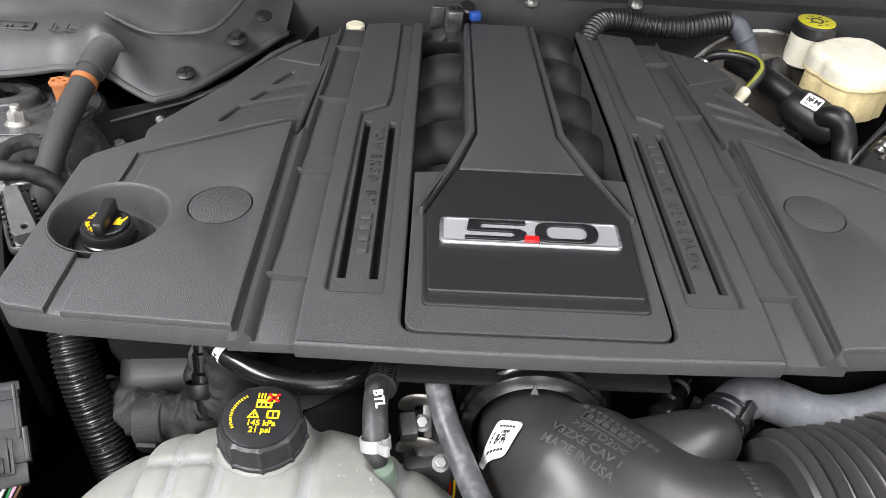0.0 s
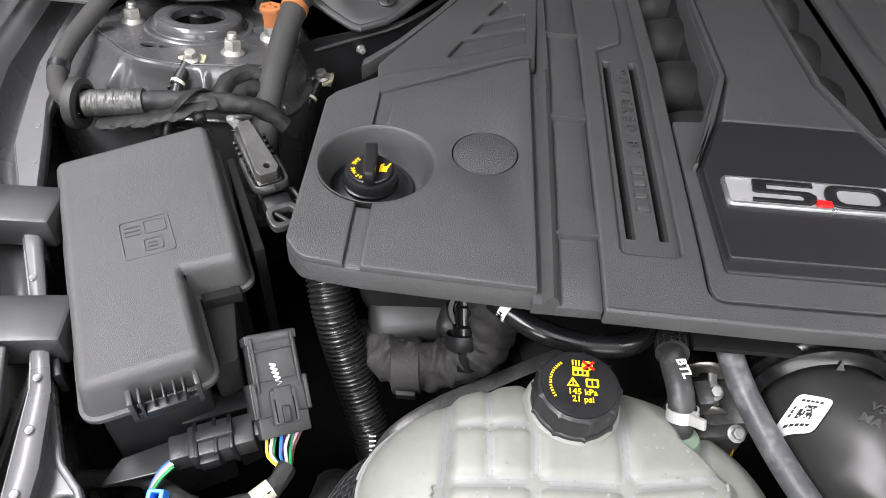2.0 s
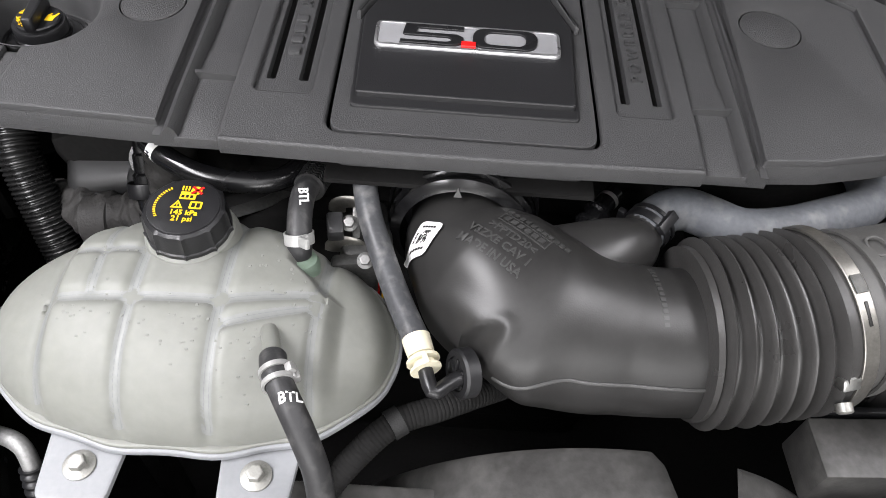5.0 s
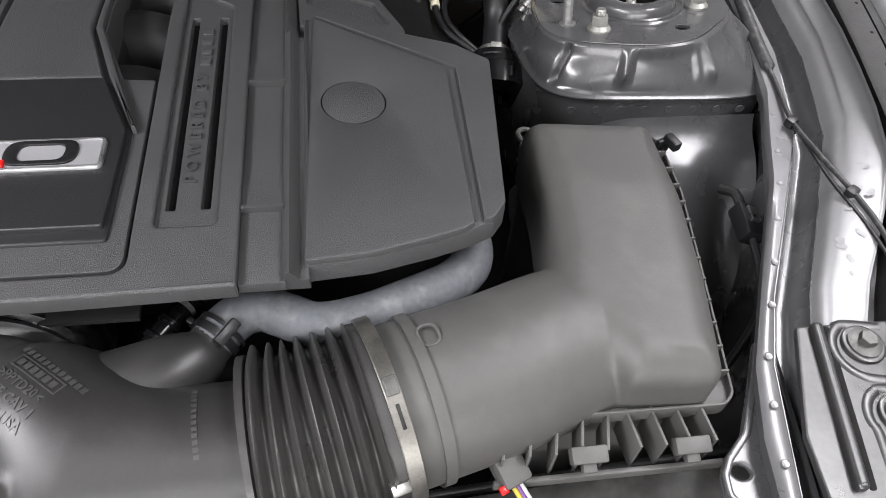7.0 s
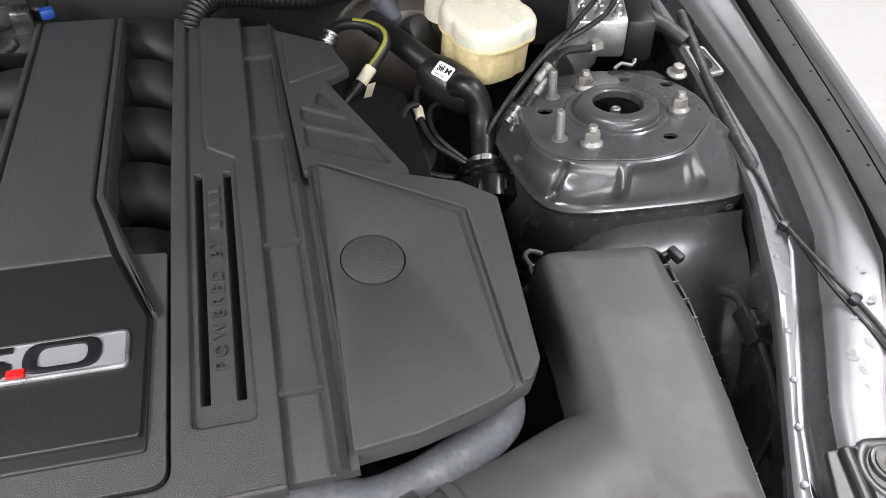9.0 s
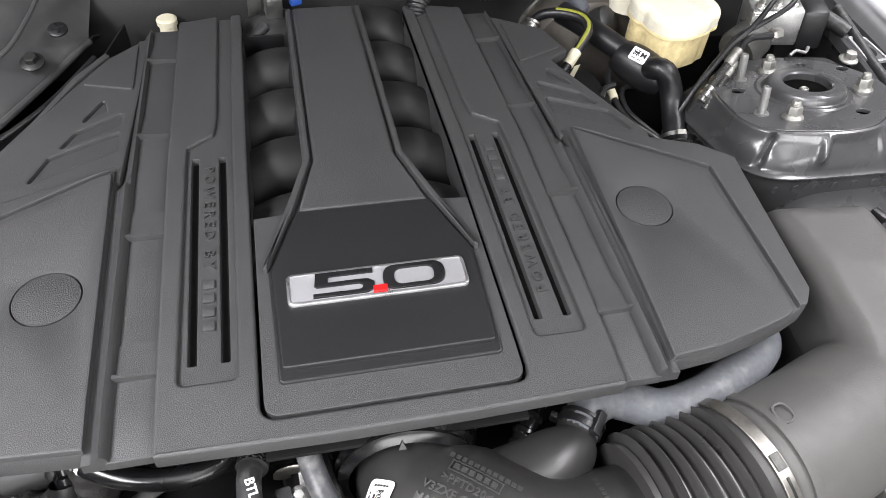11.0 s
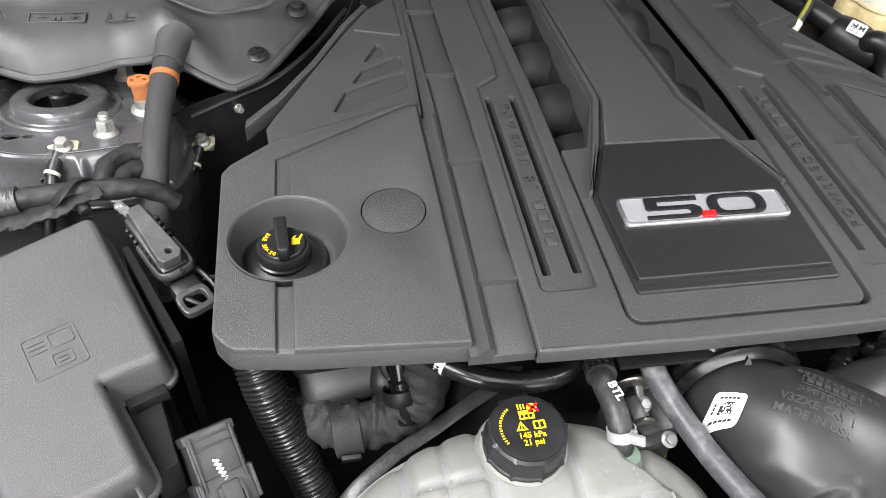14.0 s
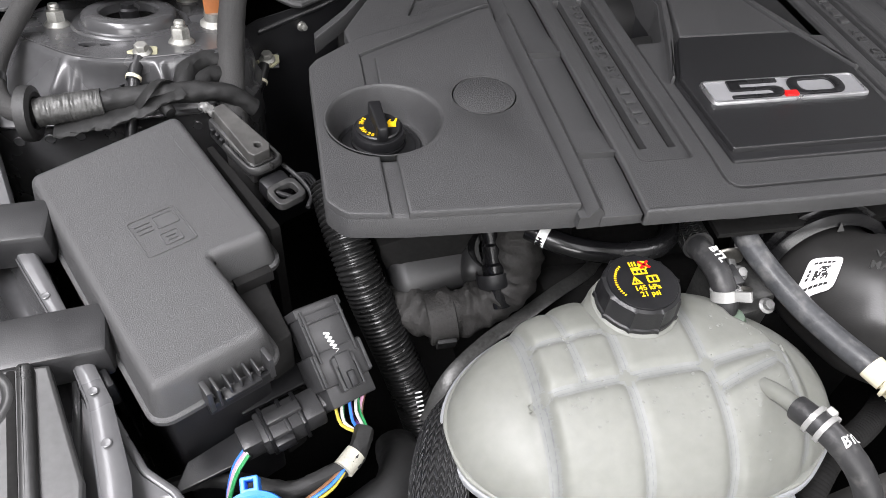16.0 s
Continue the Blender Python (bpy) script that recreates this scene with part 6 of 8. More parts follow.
# ---- conduit, harness and pipes ----
hose("corrugated_conduit", [(-0.3760, 0.458, 0.872), (-0.3715, 0.430, 0.858), (-0.3640, 0.405, 0.838), (-0.3550, 0.388, 0.812), (-0.3430, 0.371, 0.780), (-0.3300, 0.353, 0.745), (-0.3180, 0.336, 0.705), (-0.308, 0.325, 0.66)], ringed(0.0178, 0.0040, 0.0022), LOOM, "glossy black corrugated conduit below the cover", n=24, step=0.0006)
cdt = bpy.data.objects["corrugated_conduit"]
bars(axis((-0.3205, 0.3255, 0.7395), (0.1, -0.75, 0.62)), [(-0.003, -0.012 + 0.004 * i, 0.006, 0.0014) for i in range(6)], WHITE, cdt, 0.0003)
wr = hose("taped_harness", [(-0.352, 0.408, 0.766), (-0.330, 0.396, 0.782), (-0.298, 0.378, 0.790), (-0.264, 0.375, 0.796), (-0.240, 0.380, 0.815), (-0.231, 0.392, 0.845), (-0.231, 0.41, 0.87)], creased(0.0200, 0.22, 0.016, 1), TAPE_G, "thick creased cloth-taped cable harness", "harness", 44, 0.0015)
part("tape_band", lathe([(0.0205, -0.012), (0.0220, -0.011), (0.0220, 0.011), (0.0205, 0.012)], axis((-0.297, 0.373, 0.790), (1, 0.03, 0.1)), 32), TAPE_G, wr)
part("tab", block((0.016, 0.004, 0.016), pose(-0.296, 0.349, 0.785, 20, 0, 0), 0.001), TAPE, wr)
mo = thing("front_pump", (-0.290, 0.425, 0.74), "grey plastic pump body behind the harness", "pump")
part("body", block((0.085, 0.060, 0.080), pose(-0.292, 0.432, 0.790, 28, -8, 6), 0.016, None, 4), PUMP, mo, "grey moulded body")
part("web", block((0.030, 0.050, 0.070), pose(-0.262, 0.420, 0.800, 20, 12, -8), 0.010, None, 3), PUMP, mo)
part("port", lathe([(0.0190, -0.030), (0.0190, 0.0), (0.0175, 0.003), (0.0140, 0.003), (0.0130, 0.0), (0.0130, -0.012), (0, -0.012)], axis((-0.250, 0.398, 0.842), (0.05, -0.75, 0.65)), 32), GLOSS, mo, "round black port")
part("bolt_head", lathe([(0.0055, 0), (0.0055, 0.004), (0.004, 0.005), (0, 0.005)], axis((-0.302, 0.388, 0.800), (0, -0.8, 0.6)), 16), DARK, mo)
pg = thing("sensor_plug", (-0.255, 0.392, 0.80), "glossy black sensor plug under the cover's rim", "sensor")
part("stem", lathe([(0.0105, -0.03), (0.0105, 0.006), (0.0085, 0.008), (0.0085, 0.022), (0.0070, 0.024), (0.0070, 0.036), (0, 0.036)], axis((-0.252, 0.382, 0.832), (-0.1, 0.55, 0.8)), 20), GLOSS, pg)
part("boot", lathe([(0.0140, -0.006), (0.0150, 0.0), (0.0140, 0.006)], axis((-0.253, 0.379, 0.826), (-0.1, 0.55, 0.8)), 20), DARK, pg)
bk = thing("lower_bracket", (-0.25, 0.33, 0.70), "dark metal strip bracket below the harness", "bracket")
part("strip", pipe([(-0.320, 0.300, 0.750), (-0.301, 0.318, 0.780), (-0.265, 0.342, 0.791), (-0.231, 0.360, 0.794), (-0.194, 0.380, 0.798), (-0.160, 0.398, 0.800), (-0.14, 0.42, 0.80)], 0.0062, 14, 0.006, (0.25, 1.0)), SCRAPED, bk, "worn metal strip")
part("foot", block((0.02, 0.03, 0.40), pose(-0.30, 0.29, 0.545), 0.003), DEEP, bk)
rh = hose("radiator_hose", [(-0.3480, 0.118, 0.772), (-0.3440, 0.140, 0.786), (-0.3390, 0.165, 0.796), (-0.3330, 0.195, 0.803), (-0.3260, 0.225, 0.806), (-0.3140, 0.255, 0.803), (-0.2950, 0.278, 0.792), (-0.268, 0.294, 0.772), (-0.235, 0.305, 0.745)], 0.0205, BRAID, "thick radiator hose in black braided sleeve", n=32, step=0.003)
RM = axis((-0.3455, 0.1320, 0.781), (0.15, 0.85, 0.50))
part("cuff", lathe([(0.0205, -0.002), (0.0232, 0.0), (0.0236, 0.026), (0.0215, 0.030)], RM, 36), RUBBER, rh, "rubber hose end")
cq = part("ring_clip", lathe([(0.0240, -0.004), (0.0275, -0.004), (0.0275, 0.006), (0.0240, 0.006)], RM, 40), ALLOY, rh, "grey quick-connector ring")
part("outer_ring", lathe([(0.0300, -0.016), (0.0350, -0.016), (0.0365, -0.010), (0.0350, -0.005), (0.0300, -0.005)], RM, 40), ZINC, cq)
part("ear", block((0.016, 0.008, 0.012), RM @ pose(0.004, 0.028, 0.004), 0.002), STEEL, cq)
ac = thing("service_port", (-0.378, 0.165, 0.72), "grey service pipe with black hexagonal cap", "service port")
am = axis((-0.3850, 0.1810, 0.776), (-0.16, 0.35, 0.92)) @ Matrix.Diagonal((0.78, 0.78, 0.9, 1))
part("cap", plate(circle(0, 0, 0.0120, 6), 0.004, 0.0185, 0.0025, m=am), DARK, ac, "black plastic hexagonal cap")
part("cap_skirt", lathe([(0.0105, -0.008), (0.0120, -0.006), (0.0120, 0.005), (0.0095, 0.006)], am, 24), DARK, ac)
part("cap_mark", plate(circle(0, 0, 0.0022, 6), 0.018, 0.0192, 0.0003, m=am), RELIEF, ac)
part("pipe", pipe([(-0.3845, 0.179, 0.770), (-0.3800, 0.164, 0.752), (-0.3770, 0.150, 0.735), (-0.376, 0.14, 0.70)], lambda run, share, a: 0.0092 + (0.0014 if (run % 0.016) < 0.006 else 0), 18, 0.002), ALLOY, ac)
part("return_pipe", pipe([(-0.3740, 0.135, 0.73), (-0.3725, 0.150, 0.765), (-0.3650, 0.1680, 0.780), (-0.3520, 0.178, 0.783), (-0.335, 0.183, 0.775), (-0.312, 0.182, 0.778), (-0.292, 0.174, 0.781), (-0.2830, 0.163, 0.772), (-0.2800, 0.150, 0.750), (-0.279, 0.14, 0.70)], 0.0062, 16, 0.004), ALLOY, ac)
part("sleeve", pipe([(-0.2832, 0.163, 0.772), (-0.2802, 0.151, 0.752), (-0.279, 0.142, 0.72)], ringed(0.0088, 0.006, 0.0015), 18, 0.001), DARK, ac)

# ---- washer bottle ----
wb = thing("washer_bottle", (-0.44, 0.17, 0.60), "white washer bottle neck with blue hinged cap", "washer bottle")
part("neck", pipe([(-0.4500, 0.2010, 0.812), (-0.4480, 0.1920, 0.790), (-0.4485, 0.1810, 0.760), (-0.4540, 0.1720, 0.720), (-0.455, 0.160, 0.66)], 0.0205, 32, 0.006, (0.85, 1.0)), MILK_W, wb, "white plastic filler neck")
part("bottle", block((0.12, 0.09, 0.12), pose(-0.430, 0.140, 0.640, 0, 0, 20), 0.025, None, 4), mat("washer_fluid_bottle", (0.22, 0.30, 0.38), 0.4, var=0.1, vscale=14, sss=0.3), wb, "bluish bottle body")
WM = pose(-0.4490, 0.2010, 0.8170, 16, -6, 0) @ Matrix.Diagonal((0.86, 0.86, 1, 1))
wc = part("cap", lathe([(0.0270, -0.008), (0.0305, -0.007), (0.0315, 0.0), (0.0305, 0.0035), (0.0270, 0.0042), (0.0255, 0.0034), (0.0240, 0.0042), (0, 0.0052)], WM, 64), BLUE, wb, "bright blue cap")
part("lip", plate(fillet([(-0.0302, -0.004), (0.000, 0.0), (0.0215, -0.0205), (0.000, -0.0355), (-0.0130, -0.0400), (-0.0250, -0.0330)], [0.001, 0.001, 0.004, 0.012, 0.010, 0.008], 5), -0.0065, 0.0025, 0.0020, m=WM), BLUE, wc)
part("hinge", plate(fillet(rect(-0.0065, 0.028, 0.0075, 0.0415), 0.002, 3), -0.006, 0.0035, 0.001, m=WM, holes=[rect(-0.0025, 0.0325, 0.0035, 0.0385)]), BLUE, wc)
wi = [(-0.0110, -0.008), (0.0080, -0.008), (0.0125, 0.004), (-0.0150, 0.004)]
part("pictogram", plate(wi, 0.0040, 0.0056, 0.0003, m=WM @ pose(0.001, -0.002, 0), holes=[offset(wi, 0.0013)]), BLUE, wc)
bars(WM @ pose(0, 0, 0.0052), [(-0.010 + 0.0044 * i, 0.0055 + 0.003 * math.sin(i * 0.9), 0.0030, 0.0012) for i in range(5)] + [(-0.001, -0.011, 0.0012, 0.012)], BLUE, wc, 0.0004, "pictogram")
tw = thing("twisted_lead", (-0.46, 0.155, 0.77), "thin twisted black lead with small plug", "cable")
base_path = smooth_path([(-0.4640, 0.1450, 0.765), (-0.4720, 0.1590, 0.783), (-0.4600, 0.1680, 0.792), (-0.4440, 0.1600, 0.790), (-0.4300, 0.1440, 0.785), (-0.4080, 0.1340, 0.782), (-0.3900, 0.1330, 0.780)], 0.002)
for ph in (0, math.pi):
    part("strand", sweep(bmesh.new(), [p + Vector((0.0016 * math.cos(i * 0.55 + ph), 0.0, 0.0016 * math.sin(i * 0.55 + ph))) for i, p in enumerate(base_path)], 0.0016, 8), DARK, tw)
part("plug", block((0.016, 0.012, 0.012), pose(-0.3820, 0.1320, 0.779, 0, 0, 10), 0.002), DARK, tw)
part("wire", pipe([(-0.396, 0.134, 0.783), (-0.388, 0.133, 0.785)], 0.0014, 8), WIRE["blue"], tw)
part("boot", pipe([(-0.4720, 0.1560, 0.780), (-0.4660, 0.146, 0.772), (-0.4560, 0.139, 0.765)], creased(0.0085, 0.15, 0.01, 9), 12, 0.002), TAPE, tw)
rb = thing("radiator_bracket", (-0.525, 0.168, 0.80), "pale grey stamped radiator bracket", "bracket")
part("plate", plate(fillet([(-0.600, 0.182), (-0.5075, 0.182), (-0.4920, 0.168), (-0.4935, 0.160), (-0.520, 0.157), (-0.600, 0.157)], 0.003, 3), 0.797, 0.8010, 0.0010), SILVER, rb)
part("skirt", plate(fillet([(-0.600, 0.170), (-0.500, 0.170), (-0.4925, 0.1630), (-0.4945, 0.1585), (-0.600, 0.1585)], 0.002, 2), 0.775, 0.7965, 0.0010), RUBSEAL, rb, "black rubber mount")
dh = hose("drop_harness", [(-0.520, 0.225, 0.770), (-0.505, 0.210, 0.765), (-0.498, 0.190, 0.74), (-0.492, 0.165, 0.70), (-0.485, 0.14, 0.62)], creased(0.018, 0.1, 0.02, 3), TAPE, "black taped harness hanging by the washer neck", "harness", 18)
part("tape_band", pipe([(-0.501, 0.200, 0.754), (-0.497, 0.186, 0.735)], creased(0.0196, 0.06, 0.01, 5), 18, 0.003), TAPE_G, dh, "wrapped tape end")
hose("side_harness", [(-0.405, 0.225, 0.745), (-0.38, 0.226, 0.76), (-0.355, 0.238, 0.765), (-0.345, 0.262, 0.755), (-0.345, 0.29, 0.73)], creased(0.018, 0.08, 0.02, 4), TAPE, "black taped harness behind the radiator hose", "harness", 18)

# ---- left harness, hoses and ground straps ----
hz = hose("foam_hose", [(-0.4380, 0.7500, 0.9300), (-0.4420, 0.7280, 0.9270), (-0.4465, 0.6980, 0.9180), (-0.4510, 0.6600, 0.9040), (-0.4540, 0.6200, 0.8860), (-0.4550, 0.5850, 0.8640), (-0.4530, 0.5600, 0.8350), (-0.450, 0.54, 0.79)], lambda run, share, a: 0.0126 + 0.0020 * max(0.0, 1 - share / 0.22), FOAM, "grey foam-sleeved hose with orange band", n=24)
part("orange_band", lathe([(0.0128, -0.003), (0.0138, -0.003), (0.0138, 0.003), (0.0128, 0.003)], axis((-0.4462, 0.7000, 0.9187), (-0.1, -0.93, -0.33)), 32), ORANGE, hz, "orange marker band")
wh = hose("side_hose", [(-0.6150, 0.7250, 0.9330), (-0.6215, 0.7060, 0.9290), (-0.6290, 0.6850, 0.9240), (-0.6400, 0.6550, 0.9140), (-0.6480, 0.6270, 0.9050), (-0.6500, 0.6020, 0.8970), (-0.6430, 0.5790, 0.8910), (-0.6310, 0.5660, 0.8880), (-0.6160, 0.5610, 0.8870)], 0.0092, FOAM, "taped grey cable hose along the wing", n=20)
part("clip_band", lathe([(0.0142, -0.004), (0.0150, -0.004), (0.0150, 0.004), (0.0142, 0.004)], axis((-0.6495, 0.6000, 0.8965), (0.12, -0.95, -0.3)) @ Matrix.Diagonal((0.66, 0.66, 1, 1)), 24), DARK, wh)
part("grommet", lathe([(0.0140, -0.004), (0.0230, -0.004), (0.0235, 0.0), (0.0230, 0.005), (0.0180, 0.007), (0.0140, 0.006)], axis((-0.6180, 0.5610, 0.8870), (1, -0.05, 0)), 32), RUBSEAL, wh, "black rubber grommet")
part("ribbed_sleeve", pipe([(-0.6120, 0.5612, 0.8870), (-0.5900, 0.5650, 0.8875), (-0.5600, 0.5700, 0.8880)], creased(0.0120, 0.07, 0.004, 11), 24, 0.0008), SLEEVE, wh, "silvery taped sleeve")
part("taped_end", pipe([(-0.5640, 0.5695, 0.8880), (-0.5300, 0.5735, 0.8895), (-0.4980, 0.5770, 0.8880), (-0.4740, 0.5810, 0.8850), (-0.4560, 0.5840, 0.8790), (-0.436, 0.584, 0.862)], creased(0.0090, 0.15, 0.018, 6), 28, 0.0018), TAPE, wh)
part("loose_wrap", pipe([(-0.6000, 0.5560, 0.8720), (-0.5700, 0.5570, 0.8770), (-0.5390, 0.5590, 0.8830), (-0.5150, 0.5660, 0.8890), (-0.4950, 0.5760, 0.8920)], creased(0.0110, 0.28, 0.014, 8), 24, 0.0018, (0.35, 1.2)), TAPE, wh, "loose fold of cloth tape")
part("tape_wrap", pipe([(-0.5330, 0.5600, 0.8850), (-0.5230, 0.5640, 0.8965), (-0.5130, 0.5800, 0.8985), (-0.5060, 0.5880, 0.8890)], creased(0.0075, 0.2, 0.010, 4), 16, 0.002, (0.25, 1.0)), TAPE, wh, "crossing turn of cloth tape")
part("tape_tail", lathe([(0.0055, -0.006), (0.0062, 0.0), (0.0050, 0.006), (0, 0.007)], axis((-0.5080, 0.5610, 0.8830), (0.5, -0.7, -0.2)), 12), TAPE, wh)
part("branch", pipe([(-0.4930, 0.5800, 0.8840), (-0.4935, 0.5960, 0.8890), (-0.4890, 0.6110, 0.8910), (-0.4790, 0.6210, 0.8910), (-0.4670, 0.6250, 0.8880), (-0.4560, 0.6220, 0.8790)], creased(0.0095, 0.12, 0.016, 2), 20, 0.002), TAPE, wh, "creased branch of the harness")
part("branch_knot", pipe([(-0.4800, 0.5860, 0.8830), (-0.4760, 0.6000, 0.8850), (-0.4660, 0.6080, 0.8830), (-0.456, 0.605, 0.872)], creased(0.0090, 0.13, 0.016, 9), 18, 0.002), TAPE, wh)
for gx, gy, gz, dx in ((-0.5275, 0.6180, 0.9040, 0.003), (-0.4235, 0.6960, 0.8410, -0.006)):
    g = thing("ground_strap", (gx, gy, gz), "zinc ground lug with black lead and yellow collar", "ground strap", "ground straps")
    part("lug", plate(fillet([(-0.014, 0.004), (-0.010, -0.009), (0.004, -0.010), (0.012, -0.004), (0.013, 0.006), (0.002, 0.009), (-0.006, 0.006)], 0.002, 3), -0.0012, 0.0012, 0.0006, m=pose(gx, gy, gz, 10, 0, 6)), PASSIV, g, "pale yellow plated lug")
    hexbolt("lug_bolt", (gx, gy, gz + 0.001), (0, -0.1, 1), 0.0085, 0.0060, 0.009, ZINC, "", parent=g)
    part("crimp", pipe([(gx - 0.003, gy - 0.006, gz - 0.001), (gx - 0.006, gy - 0.014, gz - 0.005), (gx - 0.009, gy - 0.026, gz - 0.011)], 0.0058, 12), DARK, g)
    part("collar", lathe([(0.0062, -0.0015), (0.0068, -0.0015), (0.0068, 0.0015), (0.0062, 0.0015)], axis((gx - 0.0082, gy - 0.0235, gz - 0.0098), (-0.25, -0.85, -0.45)), 20), CREAM, g)
    part("lead", pipe([(gx - 0.008, gy - 0.023, gz - 0.0095), (gx - 0.013 + dx, gy - 0.042, gz - 0.024), (gx - 0.018 + dx, gy - 0.060, gz - 0.045), (gx - 0.02 + dx, gy - 0.075, gz - 0.09)], 0.0052, 12), DARK, g)
part("side_bracket", block((0.022, 0.024, 0.003), pose(-0.423, 0.700, 0.8385, 8, 0, 0), 0.001), PAINT, body)
oc = thing("orange_clip", (-0.4690, 0.6940, 0.884), "orange plastic clip on a pale nut", "clip")
part("base_nut", lathe([(0.0150, 0), (0.0150, 0.004), (0.0100, 0.008), (0.0095, 0.016), (0, 0.016)], pose(-0.4690, 0.6960, 0.884), 18), ZINC, oc)
part("clip", plate(fillet([(-0.0085, -0.006), (0.0085, -0.006), (0.0075, 0.0065), (-0.0075, 0.0065)], 0.003, 3), -0.010, 0.010, 0.0015, m=pose(-0.4690, 0.6960, 0.909, 6, 0, 6)), ORANGE, oc)
part("crown", plate(fillet([(-0.0105, -0.004), (-0.006, -0.0075), (0.006, -0.0075), (0.0105, -0.004), (0.0100, 0.0050), (0.0, 0.0085), (-0.0100, 0.0050)], 0.002, 3), 0.009, 0.0135, 0.0012, m=pose(-0.4690, 0.6960, 0.909, 6, 0, 6), holes=[circle(-0.0055, 0.0, 0.0016, 10), circle(0.0055, 0.0, 0.0016, 10), circle(0.0, 0.004, 0.0014, 10)]), ORANGE, oc)
part("mount_plate", plate(fillet(rect(-0.500, 0.670, -0.452, 0.720), 0.014, 5), 0.8800, 0.8840, 0.001), PAINT, body)
# lever connector
lc = thing("lever_connector", (-0.447, 0.50, 0.84), "dusty black lever-lock connector by the fuse box", "connector")
d = Vector((0.046, -0.074, -0.012)).normalized()
LX = Vector((0, 0, 1)).cross(d).normalized()
LZ = d.cross(LX)
LM2 = Matrix(((LX.x, -d.x, LZ.x, -0.4470), (LX.y, -d.y, LZ.y, 0.5250), (LX.z, -d.z, LZ.z, 0.8680), (0, 0, 0, 1))) @ Matrix.Diagonal((0.82, 0.92, 0.9, 1))
part("shell", block((0.028, 0.076, 0.024), LM2 @ pose(0, 0, -0.004), 0.003), DUSTY, lc)
top = fillet([(-0.0090, 0.037), (0.0060, 0.037), (0.0125, -0.030), (0.0080, -0.036), (-0.0100, -0.036), (-0.0130, -0.030)], 0.002, 3)
part("top", plate(top, 0.006, 0.0200, 0.0012, m=LM2, holes=[circle(0.001, -0.026, 0.0034, 16)], steps=3), SHROUD, lc, "long grey lever cover")
part("hole_floor", plate(circle(0.001, -0.026, 0.0033, 16), 0.006, 0.012, 0, m=LM2), DEEP, lc)
for k in range(9):
    for sx in (-0.0160, 0.0160):
        part("wire_seal", block((0.005, 0.0045, 0.007), LM2 @ pose(sx, 0.026 - 0.0078 * k, 0.002), 0.001), DARK, lc)
lev = part("lever", pipe([LM2 @ Vector(v) for v in ((-0.0175, 0.004, 0.001), (-0.0180, -0.030, 0.004), (-0.0150, -0.0415, 0.006), (0.0, -0.0445, 0.007), (0.0150, -0.0415, 0.006), (0.0180, -0.030, 0.004), (0.0175, -0.004, 0.001))],
           0.0042, 12, 0.003, (1.0, 0.55)), DUSTY, lc, "dusty locking lever")
# Black block on the lever paints the shade of a notch.
part("lever_notch", block((0.003, 0.006, 0.005), LM2 @ pose(0.002, -0.0455, 0.009), 0.0006), DEEP, lev)
part("hinge", pipe([LM2 @ Vector(v) for v in ((-0.008, 0.032, 0.016), (-0.010, 0.042, 0.017), (-0.012, 0.050, 0.013))], creased(0.0042, 0.35, 0.004, 5), 10, 0.001), ALLOY, lc, "torn silver foil end")
part("lower_shell", block((0.030, 0.022, 0.020), LM2 @ pose(0, -0.055, -0.010), 0.005), DARK, lc)
hoop = fillet(rect(-0.018, -0.086, 0.016, -0.060), 0.009, 5)
part("hoop", plate(hoop, -0.006, 0.002, 0.0015, m=LM2, holes=[fillet(rect(-0.012, -0.080, 0.010, -0.066), 0.005, 4)]), DUSTY, lc, "moulded fixing loop")
part("hoop_web", block((0.004, 0.018, 0.004), LM2 @ pose(-0.003, -0.073, -0.003, 0, 0, 35), 0.001), PLUG, lc)
part("strain_relief", pipe([LM2 @ Vector(v) for v in ((0.020, -0.040, -0.004), (0.024, -0.062, -0.006), (0.022, -0.082, -0.008), (0.010, -0.092, -0.010))], 0.0020, 10, 0.003), PLUG, lc)
for k in range(3):
    part("wire", pipe([LM2 @ Vector((0.020 + 0.003 * k, -0.050, -0.012)), LM2 @ Vector((0.034 + 0.003 * k, -0.058, -0.014)), LM2 @ Vector((0.040 + 0.002 * k, -0.076, -0.030))], 0.0016, 8, 0.003), DARK, lc)

